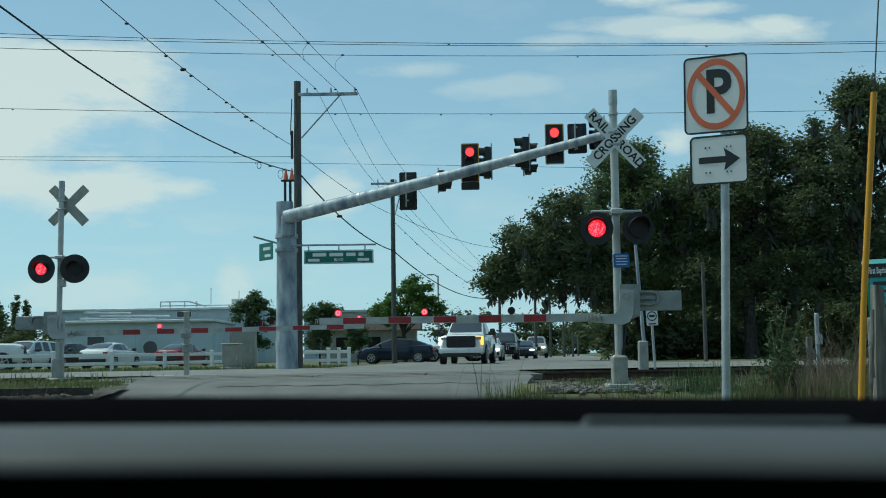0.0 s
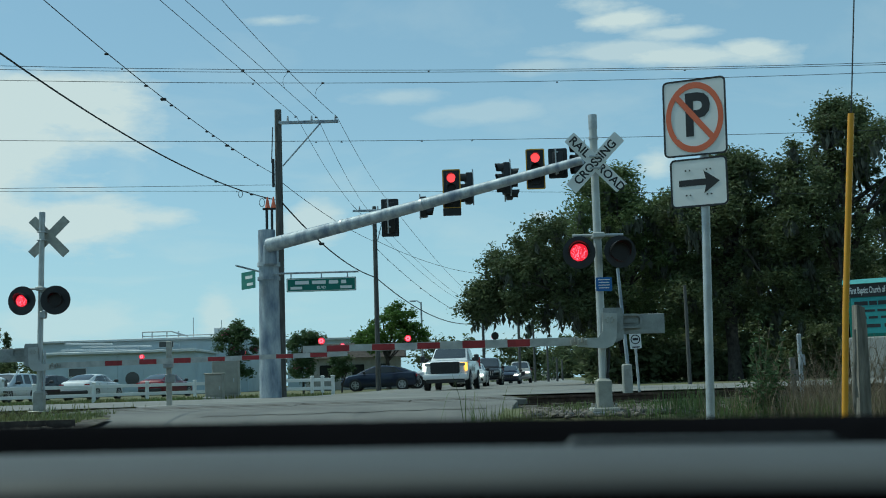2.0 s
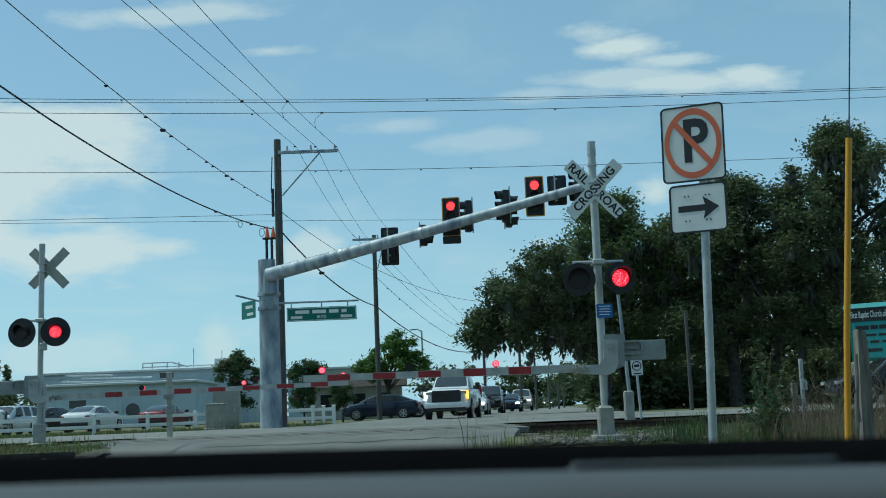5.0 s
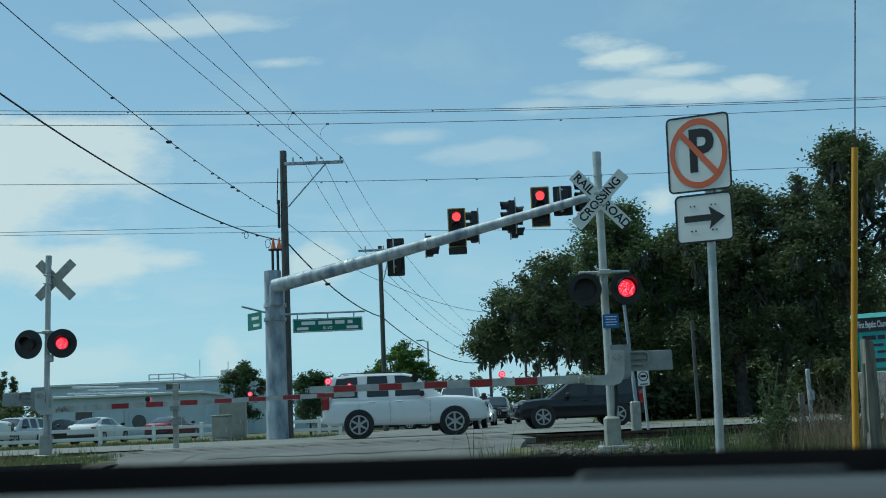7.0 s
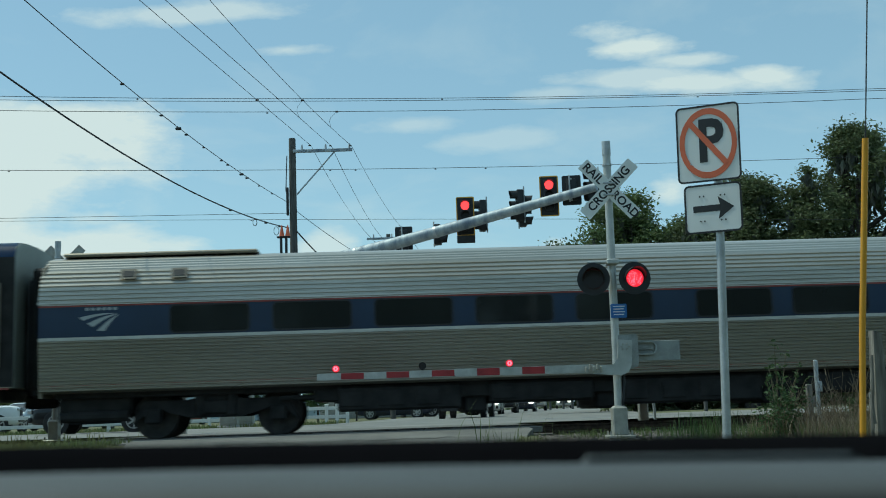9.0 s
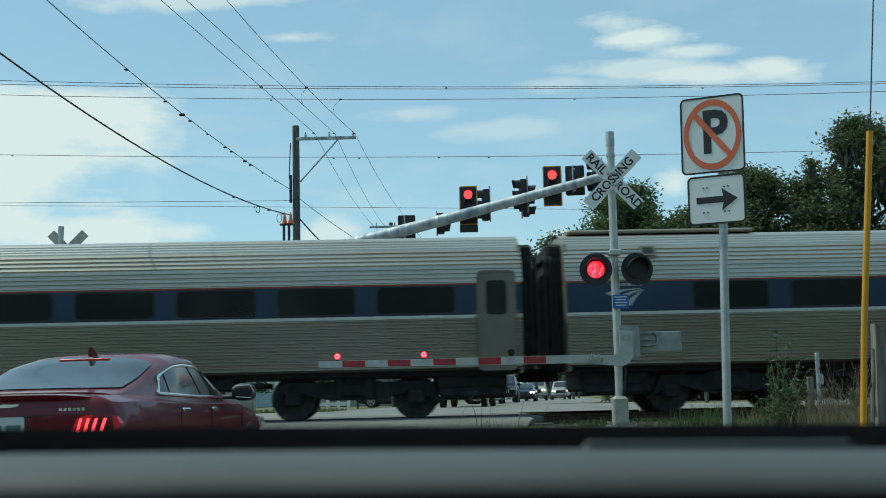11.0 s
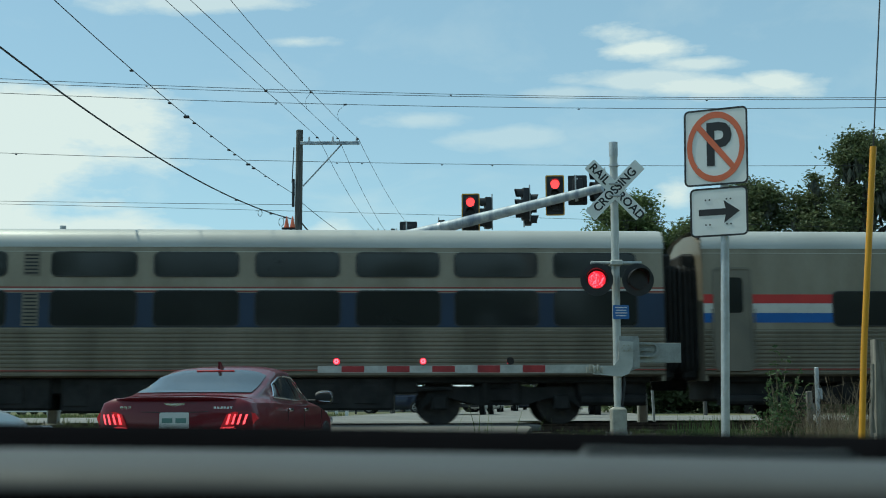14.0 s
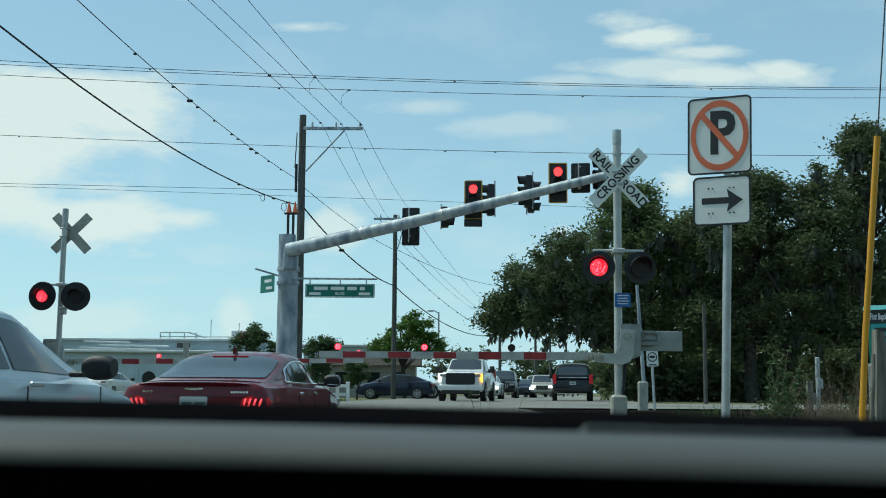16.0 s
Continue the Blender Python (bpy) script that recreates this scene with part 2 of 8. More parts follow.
def thing(name, label, category, m=None, group="", kind=""):
    ob = tagged(new(name), label, category, group, kind)
    ob.empty_display_size = 0.2
    ob.matrix_basis = m if m is not None else Matrix()
    return ob


def bx(bm, c, s, bev=0.0, m=None, seg=1):
    r = bmesh.ops.create_cube(bm, size=1.0, matrix=(m or Matrix()) @ Matrix.Translation(c) @ Matrix.Diagonal((*s, 1)))
    if bev:
        es = list({e for v in r["verts"] for e in v.link_edges})
        bmesh.ops.bevel(bm, geom=es, offset=bev, segments=seg, affect='EDGES', profile=0.5)
    return bm


def tube(bm, p0, p1, r0, r1=None, seg=14, cap=True):
    p0, p1 = Vector(p0), Vector(p1)
    d = p1 - p0
    m = Matrix.Translation((p0 + p1) / 2) @ d.to_track_quat('Z', 'Y').to_matrix().to_4x4()
    bmesh.ops.create_cone(bm, cap_ends=cap, segments=seg, radius1=r0, radius2=r0 if r1 is None else r1, depth=d.length, matrix=m)
    return bm


def sweep(bm, pts, r, seg=5):
    """A round bar along a chain of points."""
    pts = [Vector(p) for p in pts]
    rings = []
    for i, p in enumerate(pts):
        d = (pts[min(i + 1, len(pts) - 1)] - pts[max(i - 1, 0)]).normalized()
        q = d.to_track_quat('Z', 'Y')
        rr = r[i] if isinstance(r, (list, tuple)) else r
        rings.append([bm.verts.new(p + q @ Vector((math.cos(a) * rr, math.sin(a) * rr, 0)))
                      for a in (2 * math.pi * k / seg for k in range(seg))])
    for a, b in zip(rings, rings[1:]):
        for k in range(seg):
            bm.faces.new((a[k], a[(k + 1) % seg], b[(k + 1) % seg], b[k]))
    bm.faces.new(rings[0][::-1])
    bm.faces.new(rings[-1])
    return bm


def loft(bm, rings, cap=True, closed=True):
    vs = [[bm.verts.new(p) for p in ring] for ring in rings]
    n = len(vs[0])
    for a, b in zip(vs, vs[1:]):
        for k in range(n if closed else n - 1):
            bm.faces.new((a[k], a[(k + 1) % n], b[(k + 1) % n], b[k]))
    if cap and closed:
        bm.faces.new(vs[0][::-1])
        bm.faces.new(vs[-1])
    return bm


def slab(bm, poly, thick, m):
    """A flat outline (x, y) raised by thick along its own z, set at the pose m."""
    a = [bm.verts.new(m @ Vector((x, y, 0))) for x, y in poly]
    b = [bm.verts.new(m @ Vector((x, y, thick))) for x, y in poly]
    n = len(poly)
    bm.faces.new(a[::-1])
    bm.faces.new(b)
    for i in range(n):
        bm.faces.new((a[i], a[(i + 1) % n], b[(i + 1) % n], b[i]))
    return bm


def rrect(w, h, r, seg=4, cx=0.0, cy=0.0):
    out = []
    for sx, sy, a0 in ((1, 1, 0), (-1, 1, 90), (-1, -1, 180), (1, -1, 270)):
        for k in range(seg + 1):
            a = radians(a0 + 90 * k / seg)
            out.append((cx + sx * (w / 2 - r) + r * math.cos(a), cy + sy * (h / 2 - r) + r * math.sin(a)))
    return out


def rframe(bm, w, h, r, t, thick, m, seg=4):
    """A rounded frame of width t round an opening w x h."""
    o, i = rrect(w + 2 * t, h + 2 * t, r + t, seg), rrect(w, h, r, seg)
    return ring_slab(bm, o, i, thick, m)


def ring_slab(bm, o, i, thick, m):
    n = len(o)
    V = lambda pts, z: [bm.verts.new(m @ Vector((x, y, z))) for x, y in pts]
    o0, i0, o1, i1 = V(o, 0), V(i, 0), V(o, thick), V(i, thick)
    for k in range(n):
        j = (k + 1) % n
        bm.faces.new((o1[k], o1[j], i1[j], i1[k]))
        bm.faces.new((o0[j], o0[k], i0[k], i0[j]))
        bm.faces.new((o0[k], o0[j], o1[j], o1[k]))
        bm.faces.new((i0[j], i0[k], i1[k], i1[j]))
    return bm


def circle(r, n=24, cx=0.0, cy=0.0):
    return [(cx + r * math.cos(2 * math.pi * k / n), cy + r * math.sin(2 * math.pi * k / n)) for k in range(n)]


def letters(name, s, size, material, parent, m, thick=0.002, align='CENTER', label="", bold=0.0):
    cu = bpy.data.curves.new(name, 'FONT')
    cu.body, cu.size, cu.extrude, cu.align_x, cu.align_y, cu.offset = s, size, thick, align, 'CENTER', bold
    cu.resolution_u = 3
    tmp = bpy.data.objects.new(name, cu)
    me = bpy.data.meshes.new_from_object(tmp)
    bpy.data.objects.remove(tmp)
    me.materials.clear()
    me.materials.append(material)
    ob = new(name, me)
    ob.parent = parent
    ob.matrix_basis = m
    if label:
        ob["label"] = label
    return ob


TRACK = math.tan(radians(2.7))     # the line's slope across the road
TRACK_Y = 25.75                    # the line's middle straight ahead


def ground_z(x, y):
    """Road and verge climb to the level of the crossing."""
    k = min(1.0, max(0.0, (y - TRACK * x - 16.2) / 5.8))
    return -0.5 + 0.5 * (k * k * (3 - 2 * k))


# ---- ground, road, crossing street and railway ----
def bed_z(v):
    """The verge: climbs to the line, dips along the ballast, level beyond the street."""
    if v < 22.5:
        k = min(1.0, max(0.0, (v - 13.0) / 9.0))
        return -0.5 + 0.5 * (k * k * (3 - 2 * k)) - 0.012
    if v < 29.6:
        return -0.21
    return -0.02


def bed_r(v):
    """The verge beyond the road's right edge, lower than the rails."""
    return min(bed_z(v), -0.17) if v < 22.5 else bed_z(v)


def strip(bm, xs, vs, zf, jitter=0.0):
    grid = []
    for v in vs:
        row = []
        for x in xs:
            y = v + TRACK * x
            row.append(bm.verts.new((x, y, zf(v) + jitter * noise.noise((x * 0.7, y * 0.7, 0)))))
        grid.append(row)
    for a, b in zip(grid, grid[1:]):
        for k in range(len(xs) - 1):
            bm.faces.new((a[k], a[k + 1], b[k + 1], b[k]))
    return bm


def frange(a, b, n):
    return [a + (b - a) * k / n for k in range(n + 1)]


def build_ground():
    vs = [-1500, -300, -60] + frange(-20, 12, 8) + frange(13, 22.4, 24) + [22.6, 25, 29.4, 29.7, 33, 46, 60, 120, 400, 1500]
    xs = [-1500, -300, -100, -40] + frange(-20, 20, 60) + [40, 100, 300, 1500]
    bm = strip(bmesh.new(), xs, vs, bed_z, 0.03)
    for p in bm.verts:                     # formation under the carriageway
        if -5.4 < p.co.x < 0.8 and 12.5 < p.co.y - TRACK * p.co.x < 21.5:
            p.co.z -= 0.26
        elif p.co.x > 1.5 and p.co.y - TRACK * p.co.x < 22.5:
            p.co.z = min(p.co.z, -0.17)
    tagged(part("ground", bm, M["grass"]), "flat grassy ground with dry patches", "ground", kind="structure")
    rz = lambda v: -0.5 + 0.5 * (lambda k: k * k * (3 - 2 * k))(min(1.0, max(0.0, (v - 16.2) / 5.8))) + 0.03
    vs = [-60, -20, 0, 8] + frange(13, 22.0, 16) + [30.6]
    bm = bmesh.new()
    edge = lambda v: 0.95 + 0.95 * min(1.0, max(0.0, (v - 17.0) / 6.5))
    strip(bm, [-7.6, -4.5, -2.5, 0, 1.0], vs, rz)
    for p in bm.verts:
        if p.co.x > 0.9:
            v = p.co.y - TRACK * p.co.x
            p.co.x = edge(v)
            p.co.y = v + TRACK * p.co.x
        elif p.co.x < -7:
            v = p.co.y - TRACK * p.co.x
            p.co.x = -5.65 - 1.75 * min(1.0, max(0.0, (v - 21.3) / 2.2))
            p.co.y = v + TRACK * p.co.x
    r = bmesh.ops.extrude_face_region(bm, geom=bm.faces[:])
    for e in r["geom"]:
        if isinstance(e, bmesh.types.BMVert):
            e.co.z -= 0.28
    tagged(part("road", bm, M["road"]), "worn grey asphalt road climbing to the rail crossing", "road", kind="structure")
    # the street beyond the line and the road that leads on from it
    bm = bmesh.new()
    strip(bm, [-400, -60, -20, 0, 20, 60, 400], [30.6, 34, 38, 44.6], lambda v: 0.03)
    tagged(part("street", bm, M["street"]), "pale asphalt street running beside the railway", "road", kind="structure")
    bm = bmesh.new()
    vsn = [44.6, 60, 120, 300, 900]
    ring = []
    for y in vsn:
        c = -2.4 + 0.1 * y
        ring.append([bm.verts.new((c + k, y + (TRACK * (c + k) if y < 45 else 0), 0.03)) for k in (-6.5, 0, 6.0)])
    for a, b in zip(ring, ring[1:]):
        for k in range(2):
            bm.faces.new((a[k], a[k + 1], b[k + 1], b[k]))
    tagged(part("far_road", bm, M["street"]), "asphalt road leading away into the distance", "road", kind="structure")
    # tar-filled cracks on the approach
    rnd = random.Random(4)
    bm = bmesh.new()
    for v0, x0, x1 in ((24.2, -6.6, 1.5), (22.3, -5.5, 1.2), (27.3, -7.0, 1.6), (20.6, -4, 1.0), (26.9, -5, -1), (29.3, -7, 1.8), (18.6, -6, 0.5)):
        pts = []
        n = 26
        for k in range(n + 1):
            x = x0 + (x1 - x0) * k / n
            v = v0 + 0.1 * rnd.uniform(-1, 1)
            pts.append((x, v + TRACK * x, rz(v) + 0.004))
        w = 0.035
        a = [bm.verts.new((p[0], p[1] - w, p[2])) for p in pts]
        b = [bm.verts.new((p[0], p[1] + w, p[2])) for p in pts]
        for k in range(n):
            bm.faces.new((a[k], a[k + 1], b[k + 1], b[k]))
    tagged(part("road_cracks", bm, M["crack"], smooth=0), "dark tar-filled cracks in the asphalt", "cracks", kind="structure")
    # ballast bed
    bm = bmesh.new()
    for x0, x1 in ((-300, -7.5), (1.3, 300)):
        strip(bm, frange(x0, x1, 60), [18.4, 19.5, 21, 22.4, 23.2, 28.2, 29.5] if x0 > 0 else [22.6, 23.2, 28.2, 29.5],
              lambda v: bed_r(v) + 0.02 if v < 22.5 else -0.2, 0.02)
    tagged(part("ballast", bm, M["ballast"]), "grey gravel ballast of the railway bed", "ballast", kind="structure")
    # gravel shoulder left of the approach; dark bar added for the near rail's side
    bm = bmesh.new()
    strip(bm, frange(-40, -5.5, 50), [15.5, 16.5, 17.5, 18.5, 19.5, 20.5], lambda v: bed_z(v) + 0.03, 0.03)
    tagged(part("gravel_shoulder", bm, M["ballast"]), "dull grey gravel shoulder beside the approach", "gravel", kind="structure")
    bm = bmesh.new()
    loft(bm, [[(x, 19.2 + TRACK * x + p, z + 0.02) for p, z in ((-0.06, -0.17), (0.06, -0.17), (0.06, -0.14), (0.035, -0.03), (0.035, 0.0), (-0.035, 0.0), (-0.035, -0.03), (-0.06, -0.14))] for x in (-60, -30, -5.75)])
    tagged(part("edge_rail", bm, M["tie"]), "dark bar added for the near rail's dark side", "edging", kind="structure")
    # loose stones on the ballast near the mast
    shapes = []
    for k in range(5):
        b = bmesh.new()
        bmesh.ops.create_icosphere(b, subdivisions=1, radius=0.5)
        for v in b.verts:
            v.co *= rnd.uniform(0.65, 1.15)
            v.co.z *= 0.65
        me = bpy.data.meshes.new("stone")
        b.to_mesh(me)
        b.free()
        shapes.append(me)
    verts, faces = [], []
    for k in range(5200):
        x = rnd.uniform(1.5, 13) if k < 4400 else rnd.uniform(-13, -5.7)
        v = rnd.uniform(18.2, 24.6) if x > 0 else rnd.uniform(16.8, 19.1)
        s = rnd.uniform(0.03, 0.085)
        me = shapes[k % 5]
        z = (bed_r(v) if x > 0 else bed_z(v)) + 0.03 if v < 22.5 else -0.19
        q = Euler((rnd.uniform(0, 6), rnd.uniform(0, 6), rnd.uniform(0, 6))).to_matrix()
        o = len(verts)
        for p in me.vertices:
            w = q @ p.co * s * 2
            verts.append((x + w.x, v + TRACK * x + w.y, z + w.z * 0.7))
        faces += [tuple(o + i for i in p.vertices) for p in me.polygons]
    me = bpy.data.meshes.new("ballast_stones")
    me.from_pydata(verts, [], faces)
    me.materials.append(M["stone"])
    tagged(new("ballast_stones", me), "loose pale ballast stones beside the track", "gravel", kind="stuff")
    # rails and ties
    for k, off in enumerate((-0.7175, 0.7175)):
        bm = bmesh.new()
        prof = [(-0.07, -0.17), (0.07, -0.17), (0.07, -0.15), (0.012, -0.13), (0.012, -0.05), (0.037, -0.035), (0.037, 0.0), (-0.037, 0.0), (-0.037, -0.035), (-0.012, -0.05), (-0.012, -0.13), (-0.07, -0.15)]
        loft(bm, [[(x, TRACK_Y + off + TRACK * x + p, z + 0.045) for p, z in prof] for x in (-400, 0, 400)])
        tagged(part("rail", bm, M["rail"]), "rusty steel rail of the single track", "rail", "rails", kind="structure")
    tie = bmesh.new()
    bx(tie, (0, 0, -0.17), (0.22, 2.6, 0.14), 0.015)
    first = part("tie", tie, M["tie"])
    tagged(first, "dark weathered timber railway tie", "tie", "ties", kind="structure")
    n = 0
    for x in frange(-28, 28, 104):
        if -8 < x < 2.3:
            continue
        m = pose(x, TRACK_Y + TRACK * x, 0, 0, 0, 2.7)
        if n == 0:
            first.matrix_basis = m
        else:
            copy_thing(first, m)
        n += 1
    # concrete crossing panels
    for v, w in ((TRACK_Y, 1.28), (TRACK_Y - 1.42, 1.15), (TRACK_Y + 1.42, 1.15)):
        for k in range(4):
            bm = bmesh.new()
            x = -6.4 + 2.4 * k
            bx(bm, (0, 0, -0.02), (2.37, w, 0.12), 0.012)
            ob = part("crossing_panel", bm, M["panel"])
            ob.matrix_basis = pose(x, v + TRACK * x, 0, 0, 0, 2.7)
            tagged(ob, "worn concrete panel of the level crossing", "crossing panel", "crossing panels", kind="structure")


build_ground()


# ---- level crossing gates ----
COVERS = []      # added dark discs that hide one always-lit lamp, with their two seats


def crossbuck(mast, m, back=False, s=1.0):
    th = 0.004
    for name, ang, word in (("blade", 46, "CROSSING"), ("blade", -46, "RAIL  ROAD")):
        bm = bmesh.new()
        off = 0.006 if ang > 0 else 0.0
        mm = m @ pose(0, 0, off, 0, 0, ang)
        slab(bm, rrect(1.22 * s, 0.225 * s, 0.015), th, mm)
        b = part(name, bm, M["signback"] if back else M["signwhite"], mast, "" if back else "white reflective blade with black letters")
        if not back:
            if ang > 0:
                letters("lettering", word, 0.2 * s, M["signblack"], b, mm @ pose(0, 0.0, th + 0.003), bold=0.004)
            else:
                for w, x in (("RAIL", -0.37), ("ROAD", 0.37)):
                    letters("lettering", w, 0.2 * s, M["signblack"], b, mm @ pose(x * s, 0.0, th + 0.003), bold=0.004)


def flasher(mast, m, r=0.27):
    """One red lamp: backing disc, hood, housing and LED lens, facing its own z."""
    bm = bmesh.new()
    slab(bm, circle(r, 32), 0.012, m)
    f = part("flasher", bm, M["black"], mast, "round black backing with a red lamp")
    bm = bmesh.new()
    tube(bm, m @ Vector((0, 0, -0.18)), m @ Vector((0, 0, 0)), 0.12, 0.16, 20)
    part("lamp_housing", bm, M["black"], f)
    bm = bmesh.new()
    n = 20
    inner, outer = [], []
    for k in range(n + 1):
        a = radians(-20 + 220 * k / n)
        d = 0.06 + 0.20 * max(0.0, math.sin(a)) ** 0.7
        for rr, lst in ((0.168, inner), (0.180, outer)):
            lst.append((bm.verts.new(m @ Vector((rr * math.cos(a), rr * math.sin(a), 0.01))), bm.verts.new(m @ Vector((rr * math.cos(a), rr * math.sin(a), d)))))
    for k in range(n):
        for lst in (inner, outer):
            bm.faces.new((lst[k][0], lst[k + 1][0], lst[k + 1][1], lst[k][1]))
        bm.faces.new((inner[k][1], inner[k + 1][1], outer[k + 1][1], outer[k][1]))
    part("hood", bm, M["black"], f)
    bm = bmesh.new()
    slab(bm, circle(0.145, 28), 0.014, m @ pose(0, 0, 0.013))
    lens = part("lens", bm, M["redglow"], f, "glowing red lens")
    rnd = random.Random(3)
    bm = bmesh.new()
    for k in range(70):
        a, q = rnd.uniform(0, 6.28), 0.125 * math.sqrt(rnd.random())
        slab(bm, circle(0.0085, 6, q * math.cos(a), q * math.sin(a)), 0.003, m @ pose(0, 0, 0.028))
    part("led_points", bm, M["redcore"], lens)


def cover_for(mast, seat_a, seat_b, r):
    bm = bmesh.new()
    slab(bm, circle(r, 28), 0.012, Matrix())
    ring_slab(bm, circle(r * 1.03, 28), circle(r * 0.9, 28), 0.018, Matrix())
    c = part("lens_cover", bm, M["darklens"], mast, "dark disc added over a glowing lamp so that it looks unlit")
    COVERS.append((c, seat_a, seat_b))
    return c


def arm_lamp(arm, x, z, s=1.0):
    bm = bmesh.new()
    tube(bm, (x, -0.05, z), (x, 0.05, z), 0.055 * s, 0.055 * s, 16)
    l = part("arm_lamp", bm, M["redglow"], arm, "small red gate lamp")
    bm = bmesh.new()
    bx(bm, (x, 0.0, z - 0.07 * s), (0.05, 0.06, 0.06 * s), 0.008)
    part("bracket", bm, M["black"], l)
    bm = bmesh.new()
    for k in range(6):
        a = k * 1.05
        slab(bm, circle(0.016 * s, 8, 0.028 * s * math.cos(a), 0.028 * s * math.sin(a)), 0.004, pose(x, -0.052, z, 90))
    part("led_points", bm, M["redcore"], l)
    return x, z


def gate(m, top, xb, lampz, span, armz, arm_to, lamps, side, back, lamp_s, label, xs=1.0, rise=0.0, xoff=0.0):
    """A flashing gate on its mast. side: +1 the counterweight lies to the right of the mast, -1 to the left."""
    g = thing("crossing_gate", label, "crossing gate", m, "crossing gates")
    bm = bmesh.new()
    tube(bm, (0, 0, 0.2), (0, 0, top), 0.068, 0.066, 20)
    part("mast", bm, M["alu"], g, "silver-painted round mast")
    bm = bmesh.new()
    tube(bm, (0, 0, top - 0.22), (0, 0, top + 0.02), 0.074, 0.074, 20)
    part("mast_cap", bm, M["galv"], g)
    bm = bmesh.new()
    tube(bm, (0, 0, top - 0.40), (0, 0, top - 0.36), 0.08, 0.08, 20)
    part("mast_band", bm, M["galv"], g)
    bm = bmesh.new()
    bx(bm, (0, 0, 0.28), (0.245, 0.245, 0.46), 0.02)
    bx(bm, (0, 0, 0.5), (0.2, 0.2, 0.06), 0.02)
    bx(bm, (0, 0, 0.03), (0.44, 0.44, 0.06), 0.015)
    for sx in (-1, 1):
        for sy in (-1, 1):
            tube(bm, (0.17 * sx, 0.17 * sy, 0.04), (0.17 * sx, 0.17 * sy, 0.13), 0.018, 0.018, 6)
    part("junction_base", bm, M["signback"], g, "dull cast junction box base")
    bm = bmesh.new()
    bx(bm, (0, 0, -0.1), (0.62, 0.62, 0.2), 0.02)
    part("footing", bm, M["concrete"], g)
    crossbuck(g, pose(xoff, 0.10 if back else -0.09, xb, 90, 0, 0) if not back else pose(xoff, 0.12, xb, 90, 0, 0), back, xs)
    for dz in (-0.1, 0.1):
        bm = bmesh.new()
        bx(bm, (0, 0.02 if back else -0.02, xb + dz), (0.2, 0.2, 0.03), 0.006)
        part("sign_clamp", bm, M["galv"], g)
    # flasher bar
    bm = bmesh.new()
    tube(bm, (-span * 0.62, -0.06, lampz + 0.29), (span * 0.62, -0.06, lampz + 0.29), 0.028, 0.028, 10)
    bx(bm, (0, -0.03, lampz + 0.29), (0.2, 0.24, 0.09), 0.015)
    part("crossarm", bm, M["alu"], g)
    seats = []
    for sx, yaw in ((-1, -16), (1, 10)):
        mm = pose(sx * span / 2 * (1.0), -0.16, lampz, 90, 0, yaw * 0.6)
        flasher(g, mm, 0.27 * lamp_s)
        seats.append(mm @ pose(0, 0, 0.034))
    cover_for(g, seats[0], seats[1], 0.155)
    # gear case, weights and arm
    bm = bmesh.new()
    s = side
    prof = [(0.02 * s, 0.42), (0.34 * s, 0.42), (0.36 * s, 0.36), (0.36 * s, -0.1), (0.2 * s, -0.16), (0.02 * s, -0.12)]
    slab(bm, prof, 0.26, pose(0, 0.2, armz + 0.12, 90, 0, 0))
    part("gear_case", bm, M["gatecase"], g, "grey cast-metal gate mechanism case")
    bm = bmesh.new()
    sup = [(-0.42 * s, -0.11), (0.05 * s, -0.15), (0.17 * s, -0.10), (0.23 * s, 0.02), (0.25 * s, 0.42), (0.02 * s, 0.44), (0.0, 0.14), (-0.08 * s, 0.03), (-0.42 * s, 0.03)]
    slab(bm, sup, 0.03, pose(0, -0.1, armz + 0.02, 90, 0, 0))
    part("arm_support", bm, M["alu"], g, "curved silver arm support plate with bolts")
    for bx_, bz in ((0.09, 0.3), (0.16, 0.3), (0.09, 0.38), (0.16, 0.38), (0.06, 0.34), (0.19, 0.34)):
        bm = bmesh.new()
        tube(bm, (bx_ * s, -0.16, armz + bz), (bx_ * s, -0.13, armz + bz), 0.014, 0.014, 6)
        part("bolt", bm, M["signback"], g)
    for k in range(5):
        bm = bmesh.new()
        bx(bm, (-(0.28 + 0.06 * k) * s, -0.15, armz - 0.02 + 0.04 * (k % 2)), (0.035, 0.05, 0.09), 0.006)
        part("shear_clip", bm, M["signback"], g)
    bm = bmesh.new()
    bx(bm, (0.66 * s, 0.1, armz + 0.27), (0.84, 0.03, 0.33), 0.006)
    part("counterweight_arm", bm, M["gatecase"], g)
    bm = bmesh.new()
    rframe(bm, 0.40, 0.17, 0.07, 0.035, 0.05, pose(0.46 * s, 0.075, armz + 0.32, 90), 4)
    slab(bm, rrect(0.34, 0.06, 0.01, 2), 0.03, pose(0.46 * s, 0.083, armz + 0.32, 90))
    part("counterweight", bm, M["gatecase"], g, "slotted steel counterweight")
    arm = None
    x0, n = -0.4 * s, 12
    L = abs(arm_to - x0)
